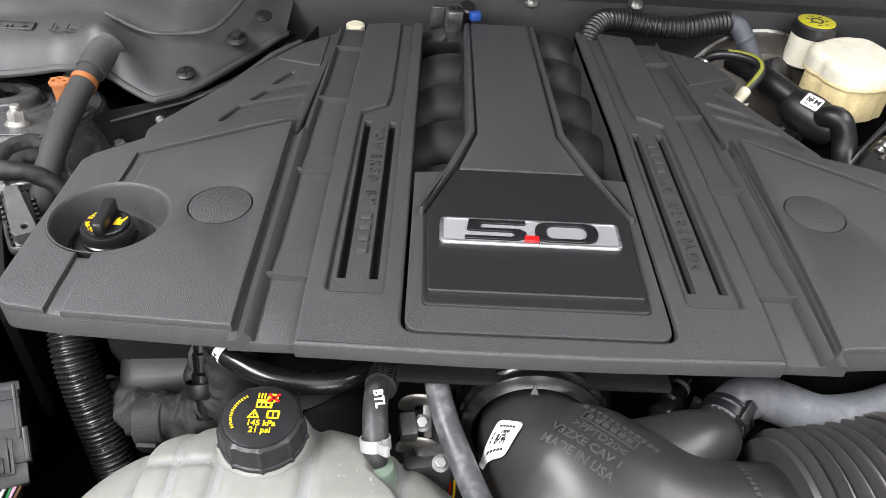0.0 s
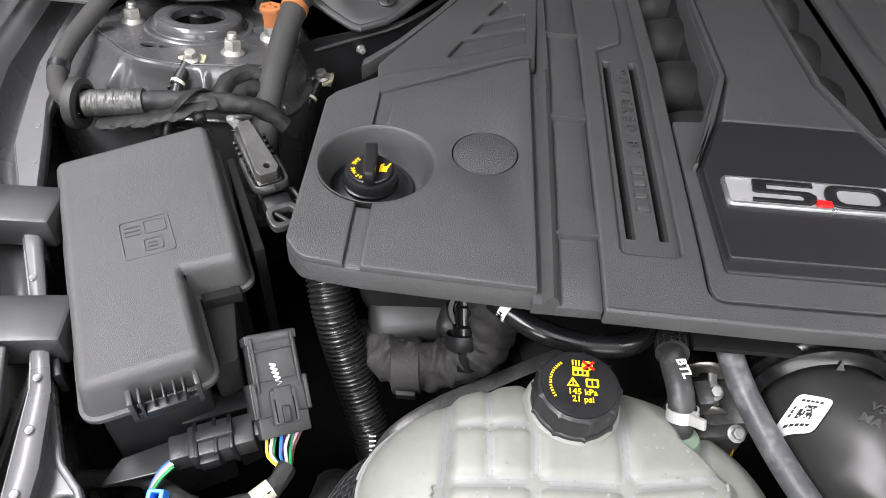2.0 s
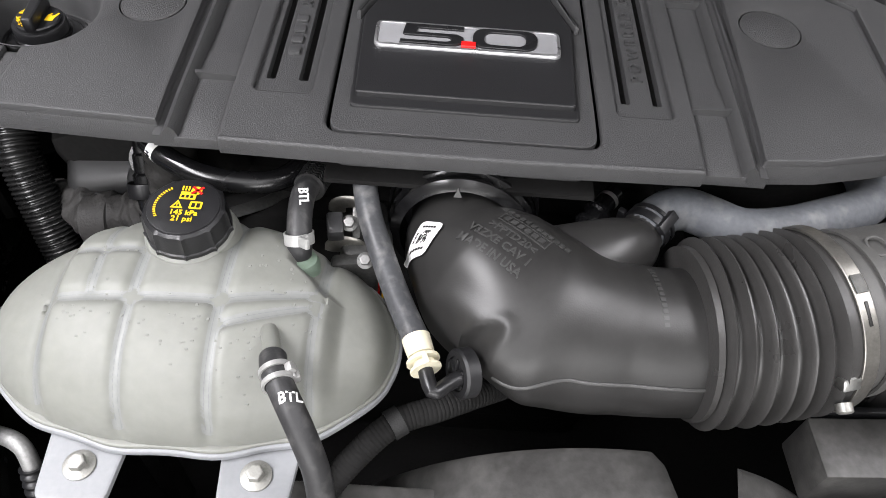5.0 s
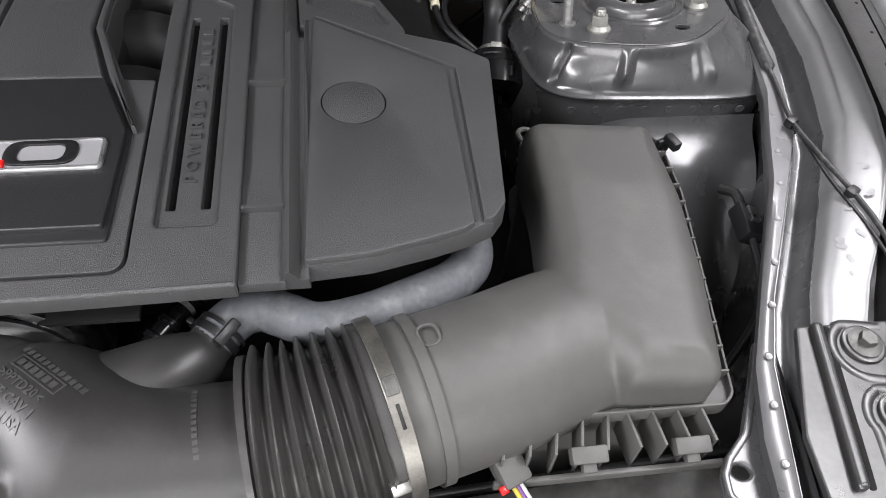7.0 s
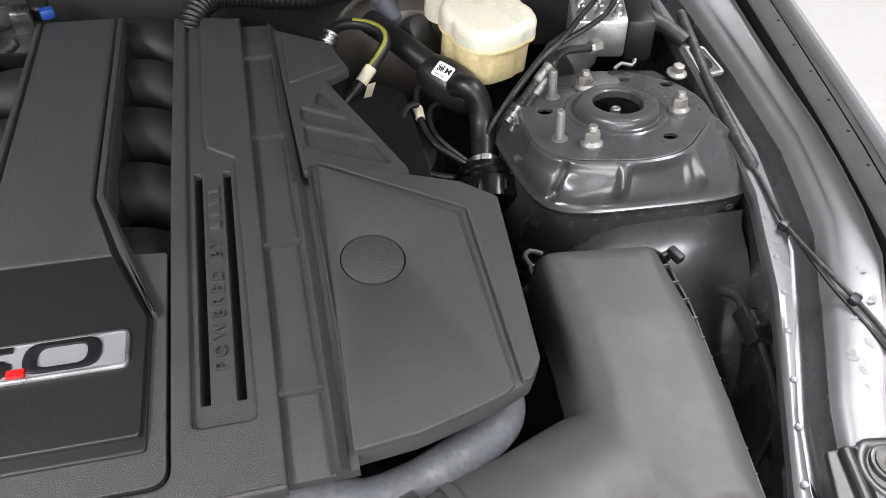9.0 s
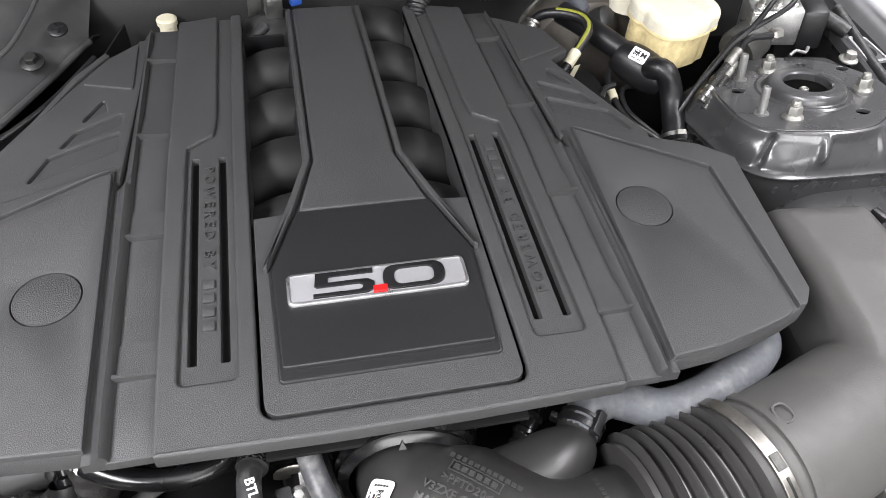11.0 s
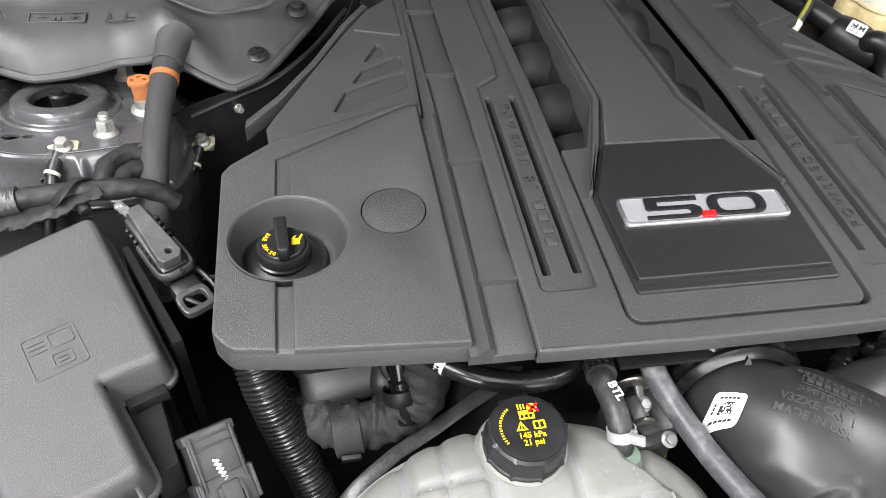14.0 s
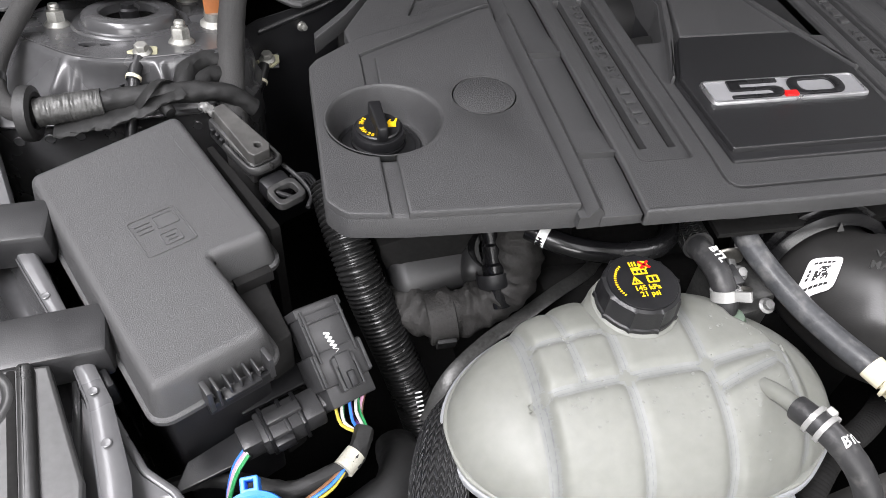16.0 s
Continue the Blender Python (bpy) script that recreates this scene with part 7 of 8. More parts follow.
# ---- cowl cover at the left rear ----
cc = thing("cowl_cover", (-0.5, 0.85, 0.85), "grey moulded plastic cowl cover with embossed pictograms", "cowl cover")
FX = [-0.76, -0.68, -0.645, -0.607, -0.57, -0.54, -0.515, -0.493, -0.45, -0.42, -0.385, -0.360, -0.345, -0.325, -0.305, -0.290, -0.275]
FY = [0.745, 0.746, 0.748, 0.729, 0.717, 0.723, 0.732, 0.743, 0.738, 0.728, 0.722, 0.740, 0.762, 0.800, 0.838, 0.870, 0.905]
rows = []
for x in np.linspace(-0.76, -0.272, 62):
    y0 = float(np.interp(x, FX, FY))
    flat = float(np.interp(x, [-0.45, -0.39], [0.0, 1.0]))
    z0 = 0.9120 - 0.022 * flat + 0.02 * max(0.0, y0 - 0.75)
    bulge = 0.026 * math.exp(-((x + 0.440) / 0.030) ** 2) + 0.021 * math.exp(-((x + 0.614) / 0.032) ** 2)
    row = [Vector((x, y0 + 0.060, z0 - 0.030)), Vector((x, y0 + 0.020, z0 - 0.008)), Vector((x, y0 + 0.002, z0 - 0.003))]
    for dy, hz1, hz2 in ((0, 0, 0), (0.002, 0.004, 0.003), (0.008, 0.016, 0.006), (0.016, 0.026, 0.008), (0.030, 0.034, 0.011), (0.050, 0.040, 0.016), (0.070, 0.043, 0.022), (0.085, 0.045, 0.027), (0.090, 0.049, 0.033), (0.12, 0.056, 0.045), (0.16, 0.066, 0.058), (0.24, 0.080, 0.075), (0.34, 0.10, 0.10)):
        h = hz1 * 0.74 * (1 - flat) + hz2 * flat
        row.append(Vector((x, y0 + dy, z0 + h + bulge * math.exp(-((dy - 0.022) / 0.020) ** 2))))
    rows.append(row)
part("moulding", loft(rows, 0.002), COWL, cc, sharp=50)
part("rolled_lip", sweep(bmesh.new(), [r[3] + Vector((0, -0.001, -0.001)) for r in rows], 0.0042, 10), COWL, cc)
part("raised_seam", pipe([(-0.452, 0.800, 0.9520), (-0.410, 0.797, 0.9340), (-0.375, 0.812, 0.9270), (-0.341, 0.828, 0.9290), (-0.318, 0.880, 0.9420), (-0.300, 0.960, 0.9600)], 0.0026, 8, 0.006), COWL, cc)
for x, y, z in ((-0.3610, 0.7640, 0.9010), (-0.2925, 0.875, 0.9260)):
    c = part("push_clip", lathe([(0.0105, 0), (0.0105, 0.0018), (0.008, 0.003), (0, 0.0032)], axis((x, y, z), (0, -0.3, 1)), 24), DARK, cc, "black push-in clip")
    for k in (0, 90):
        # Black bar on the clip's face paints the shade of its cross recess.
        part("cross_slot", block((0.014, 0.002, 0.002), axis((x, y, z), (0, -0.3, 1)) @ pose(0, 0, 0.0032, 0, 0, k + 20), 0.0003), DEEP, c)
for pts in ([(-0.4370, 0.7560, 0.9310), (-0.4400, 0.7420, 0.9292), (-0.4420, 0.7280, 0.9272), (-0.4440, 0.7150, 0.9232)], [(-0.6130, 0.7400, 0.9330), (-0.6160, 0.7280, 0.9325), (-0.6190, 0.7150, 0.9310), (-0.6225, 0.7020, 0.9285)]):
    part("hose_boss", pipe(pts, lambda run, share, a: (0.0195 if pts[0][0] > -0.5 else 0.0165) - 0.0045 * min(1.0, share / 0.7) ** 0.6, 28, 0.003), COWL, cc, "flared boss round the hose")
hexbolt("cowl_bolt", (-0.3170, 0.8350, 0.9130), (0, -0.3, 1), 0.0125, 0.0072, 0.010, WORN, "dull flanged bolt on the cowl cover")
EM = axis((-0.550, 0.776, 0.9430), (0, -0.22, 1))
for ox, pts in ((0.0, rect(-0.027, -0.0075, 0.027, 0.0075)), (-0.064, [(-0.022, -0.009), (0.024, -0.009), (0.012, 0.011)])):
    f = fillet([(ox + x, y) for x, y in pts], 0.002, 2)
    part("embossed_frame", plate(f, -0.001, 0.0012, 0.0003, m=EM, holes=[offset(f, 0.0014)]), COWL, cc)
for row in ((-0.018, -0.0005, 0.008, 0.0012), (0.012, -0.0005, 0.008, 0.0012), (0.0154, -0.003, 0.0012, 0.006), (-0.004, -0.0045, 0.003, 0.004), (0.001, -0.0045, 0.003, 0.004), (-0.0655, -0.001, 0.0016, 0.0065), (-0.0655, -0.0050, 0.0016, 0.0016)):
    bars(EM, [row], COWL, cc, 0.0012, "embossed_mark")
for row in ((-0.020, -0.0075, 0.0016, 0.014), (-0.020, -0.0075, 0.014, 0.0014), (-0.004, -0.0075, 0.0016, 0.014), (-0.004, -0.0075, 0.022, 0.0014), (0.0165, -0.0075, 0.0016, 0.012), (0.002, -0.003, 0.010, 0.0060)):
    bars(EM @ pose(0.066, 0, 0), [row], COWL, cc, 0.0012, "embossed_mark")
lug = thing("wing_tab", (-0.680, 0.702, 0.915), "grey steel tab with black push clip by the wing", "bracket")
part("tab", plate(fillet([(-0.722, 0.690), (-0.650, 0.688), (-0.640, 0.705), (-0.650, 0.740), (-0.730, 0.735)], 0.006, 3), 0.912, 0.9150, 0.001), COWL, lug)
part("clip", lathe([(0.0115, 0), (0.0115, 0.0020), (0.009, 0.0040), (0.006, 0.0045), (0.006, 0.0070), (0, 0.0075)], pose(-0.688, 0.713, 0.915), 20), GLOSS, lug, "black push clip")
part("channel_wall", pipe([(-0.430, 0.700, 0.872), (-0.390, 0.722, 0.876), (-0.355, 0.740, 0.880), (-0.330, 0.762, 0.884), (-0.300, 0.80, 0.888), (-0.262, 0.865, 0.895)], 0.0030, 10), DARK, body)
rows = [[Vector((x, y, z)) for z in (0.885, 0.84, 0.6)] for x, y in ((-0.55, 0.60), (-0.47, 0.655), (-0.43, 0.702), (-0.390, 0.724), (-0.355, 0.742), (-0.330, 0.764), (-0.300, 0.802), (-0.262, 0.867), (-0.24, 0.95))]
part("side_wall", loft(rows, 0.002), DARK, body, sharp=50)
hexbolt("wall_bolt", (-0.3850, 0.7240, 0.8630), (0.4, -0.8, 0.2), 0.0052, 0.0038, 0.009, ZINC, "small zinc bolt on the bay wall")

# ---- right: air box ----
box = thing("air_box", (0.43, 0.40, 0.60), "grey plastic air filter box with ribbed base", "air filter box")


def box_z(x, y):
    return -0.10 * max(0.0, x - 0.47) - 0.12 * max(0.0, y - 0.47) - 0.05 * max(0.0, 0.30 - y)


lidp = [(0.3985, 0.532), (0.5190, 0.524), (0.5170, 0.432), (0.5080, 0.350), (0.4920, 0.2620), (0.4250, 0.2660), (0.4080, 0.2900), (0.3760, 0.3300), (0.3900, 0.3760), (0.3960, 0.440)]
lidp = fillet(lidp, [0.018, 0.016, 0.02, 0.02, 0.014, 0.012, 0.015, 0.03, 0.03, 0.03], 6)
lid_mesh = merge(plate(lidp, 0.830, 0.9030, 0.026, box_z, steps=8),
                 pipe([(0.2560, 0.2805, 0.8440), (0.2900, 0.2890, 0.8455), (0.3400, 0.3020, 0.8470), (0.3900, 0.3200, 0.8450), (0.4400, 0.335, 0.838), (0.465, 0.34, 0.83)],
                      lambda run, share, a: 0.0600 - 0.010 * max(0, share - 0.7) / 0.3, 64, 0.006))
lid = part("lid", lid_mesh, AIRBOX, box, "smooth dusty grey lid with wide outlet neck", 60)
blend = lid.modifiers.new("blend", "REMESH")
blend.mode, blend.voxel_size, blend.use_smooth_shade = "VOXEL", 0.0024, True
ease = lid.modifiers.new("ease", "SMOOTH")
ease.factor, ease.iterations = 0.5, 4
part("collar", lathe([(0.0605, -0.004), (0.0625, -0.004), (0.0625, 0.004), (0.0605, 0.004)], axis((0.284, 0.2875, 0.8453), (1, 0.25, 0.03)), 56), AIRBOX, box)
ear = fillet(rect(-0.009, 0.0, 0.009, 0.016), 0.008, 5)
part("index_tab", plate(ear, -0.001, 0.0015, 0.0003, m=axis((0.296, 0.305, 0.9050), (0, 0, 1)) @ pose(0, 0, 0, 0, 0, -75), holes=[offset(ear, 0.002)]), AIRBOX, box)
fl = [(0.404, 0.542), (0.5300, 0.5460), (0.5400, 0.5340), (0.5400, 0.468), (0.5280, 0.381), (0.5115, 0.2680), (0.5030, 0.2600), (0.345, 0.2620), (0.345, 0.29), (0.405, 0.34)]
fl = fillet(fl, [0.006, 0.01, 0.01, 0.01, 0.01, 0.012, 0.012, 0.006, 0.006, 0.01], 4)
part("flange", plate(fl, 0.838, 0.8460, 0.0015), AIRBOX, box, "flat parting flange")
part("flange_wall", plate(offset(fl, -0.0005), 0.838, 0.8520, 0.0008, holes=[offset(fl, 0.0018)]), AIRBOX, box)
part("base", plate(offset(fl, 0.008), 0.60, 0.8400, 0.001), AIRBOX, box)
for k in range(9):
    part("fin", block((0.0022, 0.030, 0.034), pose(0.338 + 0.0185 * k, 0.2500, 0.8320, 0, 0, -14 if k < 5 else 6), 0.0004), AIRBOX, box)
for k in range(12):
    y = 0.285 + 0.021 * k
    x = float(np.interp(y, [0.268, 0.381, 0.468, 0.534], [0.5115, 0.5280, 0.5400, 0.5400]))
    part("fin", block((0.010, 0.0018, 0.012), pose(x - 0.006, y, 0.8500, 0, 0, 0), 0.0004), AIRBOX, box)
part("front_rail", block((0.17, 0.004, 0.010), pose(0.415, 0.2300, 0.8180), 0.001), AIRBOX, box)
for x in (0.395, 0.470):
    c = part("catch", block((0.026, 0.012, 0.010), pose(x, 0.2350, 0.8440, 20, 0, 0), 0.0015), AIRBOX, box, "moulded lid catch")
    part("hook", block((0.010, 0.008, 0.008), pose(x, 0.2290, 0.8380, 20, 0, 0), 0.001), AIRBOX, c)
part("strap_clip", block((0.009, 0.017, 0.010), pose(0.5450, 0.5210, 0.862, 0, 0, 20), 0.002), DARK, box, "black clip")
part("clip_tail", block((0.015, 0.005, 0.016), pose(0.5390, 0.5260, 0.854, 0, 0, 20), 0.001), DARK, box)
part("hook_arm", pipe([(0.408, 0.540, 0.850), (0.404, 0.552, 0.852), (0.412, 0.560, 0.850), (0.424, 0.556, 0.848)], 0.0025, 8), AIRBOX, box)
# mass air flow sensor on the front of the box
ms = thing("air_flow_sensor", (0.33, 0.235, 0.80), "black sensor plug with coloured wires on the air box", "sensor")
SMx = pose(0.3280, 0.2540, 0.8280, 20, 0, 24)
part("head", block((0.040, 0.018, 0.014), SMx @ pose(0, 0.012, 0.012), 0.002), DARK, ms)
part("plug", block((0.022, 0.036, 0.018), SMx @ pose(0.006, -0.014, 0.006), 0.003), AIRBOX, ms)
part("lock", block((0.006, 0.006, 0.004), SMx @ pose(-0.006, -0.030, 0.010), 0.001), RED, ms)
for i, col in enumerate(("yellow", "violet", "white")):
    part("wire", pipe([SMx @ Vector((0.002 + 0.003 * i, -0.030, 0.006)), SMx @ Vector((0.004 + 0.003 * i, -0.044, 0.004)), SMx @ Vector((0.010 + 0.004 * i, -0.060, -0.02))], 0.0018, 8), WIRE[col], ms)
hose("front_conduit", [(0.300, 0.120, 0.785), (0.330, 0.140, 0.80), (0.352, 0.165, 0.79), (0.36, 0.19, 0.74)], ringed(0.017, 0.005, 0.0025), LOOM, "short black corrugated conduit near the radiator", step=0.0008)

# front braces with bolts, both sides
for s in (-1, 1):
    bz = thing("stamped_brace", (s * 0.60, 0.22, 0.86), "bright stamped steel brace bolted to the wing", "brace", "front braces")
    outl = fillet([(0.5640, 0.304), (0.6480, 0.304), (0.6480, 0.120), (0.5240, 0.120), (0.5330, 0.2200)], 0.003, 3)
    part("plate", plate(mir(outl, s), 0.8735, 0.8785, 0.002), STAMPED, bz)
    rib = fillet([(0.5730, 0.3035), (0.5820, 0.3035), (0.5570, 0.180), (0.5480, 0.180)], 0.003, 3)
    part("fold", plate(mir(rib, s), 0.877, 0.8850, 0.003, steps=3), STAMPED, bz)
    # Black strip laid proud of the plate paints the shade of a groove.
    part("groove_shade", plate(mir(fillet([(0.5835, 0.302), (0.5890, 0.302), (0.5640, 0.180), (0.5585, 0.180)], 0.002, 2), s), 0.877, 0.8790, 0.0004), DEEP, bz)
    for ang0, ang1, cy, tail in ((105, 262, 0.2800, (0.628, 0.2520)), (100, 200, 0.2260, (0.578, 0.180))):
        run = [(s * (0.6070 + 0.0235 * math.cos(radians(k))), cy + 0.0235 * math.sin(radians(k)), 0.8760) for k in np.linspace(ang0, ang1, 9)]
        part("swage", pipe([(s * 0.628, cy + 0.0185, 0.8755)] + run + [(s * tail[0], tail[1], 0.8755)], 0.0052, 12, 0.003, (0.75, 1.0)), STAMPED, bz)
    for bx, by in ((0.6070, 0.2840), (0.6070, 0.2280)):
        part("pad", plate(circle(s * bx, by, 0.0160, 32), 0.878, 0.8815, 0.0015), STAMPED, bz)
        hexbolt("brace_bolt", (s * bx, by, 0.8815), (0, 0, 1), 0.0125, 0.0068, 0.009, CAST, "steel flanged bolt on the brace", "bolt", "brace bolts")
    tb = [(0.5600, 0.3120), (0.5440, 0.3100), (0.5240, 0.2710), (0.5060, 0.2380), (0.4880, 0.2220), (0.4800, 0.2100), (0.4780, 0.1950), (0.4840, 0.1850), (0.5400, 0.1780)]
    tb = fillet(tb, [0.004, 0.006, 0.02, 0.015, 0.015, 0.012, 0.010, 0.008, 0.004], 4)
    tp = thing("corner_tab", (s * 0.50, 0.22, 0.84), "silver-grey stamped steel corner tab with hole", "bracket", "corner tabs")
    part("tab", plate(mir(tb, s), 0.846, 0.8500, 0.0025, holes=[mir(circle(0.4955, 0.2110, 0.0065, 20, 0.0055), s)], steps=3), PAINT, tp)
    lip = offset(tb, 0.0002)
    part("raised_edge", plate(mir(lip, s), 0.849, 0.8525, 0.0015, holes=[mir(offset(tb, 0.0055), s)]), PAINT, tp)
# cable along the right wing
cb2 = hose("bonnet_cable", [(0.7300, 0.905, 0.872), (0.7130, 0.830, 0.872), (0.7000, 0.770, 0.871), (0.6880, 0.700, 0.872), (0.6790, 0.640, 0.872), (0.6730, 0.590, 0.873), (0.6620, 0.530, 0.8765), (0.6600, 0.480, 0.884), (0.6640, 0.424, 0.8900), (0.6660, 0.380, 0.8920), (0.6660, 0.33, 0.886), (0.668, 0.27, 0.88)],
           lambda run, share, a: 0.0068 if run < 0.300 else 0.0024, RUBBER, "black release cable clipped along the wing", "cable", 12)
part("second_strand", pipe([(0.6640, 0.524, 0.8740), (0.6590, 0.490, 0.8800), (0.6560, 0.440, 0.8850), (0.6600, 0.390, 0.8880), (0.664, 0.34, 0.886)], 0.0017, 8), DARK, cb2)
for x, y, z in ((0.6610, 0.5275, 0.8760), (0.6635, 0.4235, 0.8890)):
    c = part("cable_clip", block((0.012, 0.009, 0.009), pose(x, y, z, 0, 0, 30), 0.002), DARK, cb2, "black cable clip")
    part("clip_foot", block((0.006, 0.009, 0.010), pose(x + 0.003, y - 0.003, z - 0.006, 0, 0, 30), 0.0015), DARK, c)
# Rim and sunken floor share one paint; the floor takes the shaded tone.
part("pad_plate", plate(fillet(mir([(0.694, 0.770), (0.728, 0.775), (0.726, 0.830), (0.700, 0.835)], 1), 0.006, 4), 0.8690, 0.8735, 0.0015, holes=[fillet([(0.6985, 0.7760), (0.7240, 0.7795), (0.7225, 0.8255), (0.7040, 0.8290)], 0.005, 4)], hbev=0.0015), SILVER, body, "raised rim of a stamped pad")
part("pad_floor", plate(fillet([(0.6975, 0.7750), (0.7250, 0.7785), (0.7235, 0.8265), (0.7030, 0.8300)], 0.005, 4), 0.8675, 0.8712, 0.0008), PAINT, body, "sunken floor of the stamped pad")
# Black disc on the floor stands for the shade in an oval hole.
part("hole_shade", plate(circle(0.7125, 0.7990, 0.0085, 24, 0.0130), 0.8705, 0.8720, 0.0003), DEEP, body, "black oval disc for the shade in the hole")
sn = thing("side_sensor", (0.613, 0.456, 0.78), "black wiring plug with steel clip on the inner wall", "connector")
SM2 = pose(0.6125, 0.4560, 0.8150, 0, 20, -6)
part("plug", block((0.022, 0.040, 0.018), SM2, 0.003), DARK, sn)
part("steel_clip", block((0.010, 0.018, 0.005), SM2 @ pose(0, 0.004, 0.010), 0.001), STEEL, sn)
part("tail", pipe([SM2 @ Vector((0, 0.020, 0)), SM2 @ Vector((-0.006, 0.034, 0.004)), SM2 @ Vector((-0.012, 0.046, -0.006))], 0.005, 10), TAPE, sn)
part("lead", pipe([SM2 @ Vector((0, -0.018, 0)), SM2 @ Vector((0.006, -0.05, -0.01)), SM2 @ Vector((0.004, -0.09, -0.03)), SM2 @ Vector((-0.02, -0.14, -0.09))], 0.004, 10), DARK, sn)
# lower wheel-house step in front of the tower
rows = []
for x in np.linspace(0.42, 0.668, 64):
    u = (x - 0.515) / 0.145
    fall = max(0.0, (0.535 - x) / 0.115) ** 2 * 0.10
    dip = 0.016 * math.exp(-((u - 0.78) / 0.16) ** 2) + 0.010 * math.exp(-((u - 0.30) / 0.20) ** 2)
    rows.append([Vector((x, y, z - dip * k - fall)) for y, z, k in ((0.5915, 0.831, 0), (0.5885, 0.823, 0), (0.581, 0.814, 0.05), (0.569, 0.807, 0.1), (0.556, 0.800, 0.2), (0.545, 0.791, 0.4), (0.532, 0.777, 0.7), (0.512, 0.758, 0.8), (0.490, 0.742, 1), (0.45, 0.718, 1), (0.38, 0.688, 1), (0.30, 0.66, 0.5))])
part("wheel_arch", loft(rows, 0.0015), PAINT, body, "dark painted wheel-arch panel", 50)
# dried water marks on the wing ledge
def ledge_z(x, y):
    g, c = x_gutter(y), x_crown(y)
    z = float(np.interp(x, [g + 0.016, g + (c - g) * 0.5, c - 0.006], [0.883, 0.889, 0.8965])) if c - g > 0.044 else 0.883 + (x - g - 0.016) * 0.5
    return 0.868 + (z - 0.868) * wing_k(y)


rnd = random.Random(12)
marks = bmesh.new()
for k in range(26):
    y0 = 0.33 + 0.25 * rnd.random()
    g, c = x_gutter(y0), x_crown(y0)
    x0, r0, turn = g + 0.018 + (c - g - 0.024) * rnd.random(), rnd.choice((0.0009, 0.0012, 0.0018, 0.003)), rnd.random() * 6
    ring = []
    for i in range(14):
        a = i * 2 * math.pi / 14
        r = r0 * (1 + 0.35 * math.sin(2 * a + turn) + 0.2 * rnd.random())
        x, y = x0 + r * math.cos(a), y0 + r * math.sin(a)
        ring.append(marks.verts.new((x, y, ledge_z(x, y) + 0.0007)))
    marks.faces.new(ring)
tagged(part("water_marks", marks, STAIN), "dried pale water marks on the silver wing ledge", "water marks", "", "stuff")

# ---- rear: intake runners, hoses, brake fluid, pump ----
man = thing("intake_manifold", (0, 0.70, 0.80), "black plastic intake manifold with curved runners", "intake manifold")
part("plenum", block((0.10, 0.36, 0.06), pose(0, 0.72, 0.885), 0.02), DARK, man)
for s in (-1, 1):
    for k in range(5):
        y = 0.575 + 0.084 * k
        prof = [(s * 0.030, y + 0.010, 0.893), (s * 0.056, y + 0.006, 0.897), (s * 0.076, y + 0.001, 0.895), (s * 0.092, y - 0.004, 0.886), (s * 0.104, y - 0.006, 0.868)]
        part("runner", pipe([(x, yy, z - 0.014 - 0.02 * max(0, yy - 0.62)) for x, yy, z in prof], 0.0285, 30, 0.003, (1.0, 1.12)), RUNNER, man, "rounded runner")
    # Bed between the runners, blackened for the shade in their gaps.
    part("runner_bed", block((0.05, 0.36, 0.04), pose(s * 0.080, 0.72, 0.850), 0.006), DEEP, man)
bracket = thing("coil_plug", (-0.066, 0.905, 0.88), "silver valve with black cap and blue clip behind the cover", "valve")
part("metal_can", block((0.020, 0.018, 0.032), pose(-0.058, 0.914, 0.920, 15, 0, 10), 0.003), STEEL, bracket)
part("black_cap", lathe([(0.0135, -0.012), (0.0135, 0.010), (0.011, 0.013), (0, 0.013)], axis((-0.042, 0.928, 0.924), (0.1, -0.4, 0.9)) @ Matrix.Diagonal((0.8, 0.8, 0.9, 1)), 20), DARK, bracket)
part("blue_clip", block((0.014, 0.010, 0.011), pose(-0.0315, 0.912, 0.926, 0, 0, 20), 0.002), BLUE_D, bracket)
part("bracket_strip", block((0.016, 0.006, 0.040), pose(-0.080, 0.925, 0.915, 20, 0, 10), 0.001), STEEL, bracket)
part("stub_pipe", pipe([(-0.070, 0.900, 0.900), (-0.088, 0.885, 0.893), (-0.105, 0.870, 0.88)], 0.0075, 12), RUBBER, bracket)
part("stay", block((0.050, 0.003, 0.030), pose(-0.075, 0.868, 0.895, 10, 0, 0), 0.001), DARK, bracket)
oc2 = thing("rear_plug", (-0.205, 0.90, 0.88), "pale yellow filler plug behind the cover", "plug")
part("plug", lathe([(0.013, -0.02), (0.013, 0.0), (0.0155, 0.002), (0.0155, 0.009), (0.012, 0.011), (0, 0.011)], pose(-0.188, 0.946, 0.883) @ Matrix.Diagonal((0.8, 0.8, 0.9, 1)), 20), CREAM, oc2)
part("stem", lathe([(0.010, -0.05), (0.010, -0.02)], pose(-0.188, 0.946, 0.884), 16), DARK, oc2)
ch = hose("vent_conduit", [(0.108, 0.880, 0.900), (0.118, 0.906, 0.916), (0.138, 0.930, 0.922), (0.170, 0.938, 0.920), (0.210, 0.932, 0.917), (0.250, 0.934, 0.917), (0.288, 0.945, 0.920), (0.306, 0.952, 0.920)], ringed(0.0150, 0.0058, 0.0022), DARK, "dark ribbed vent conduit along the firewall", n=22, step=0.0008)
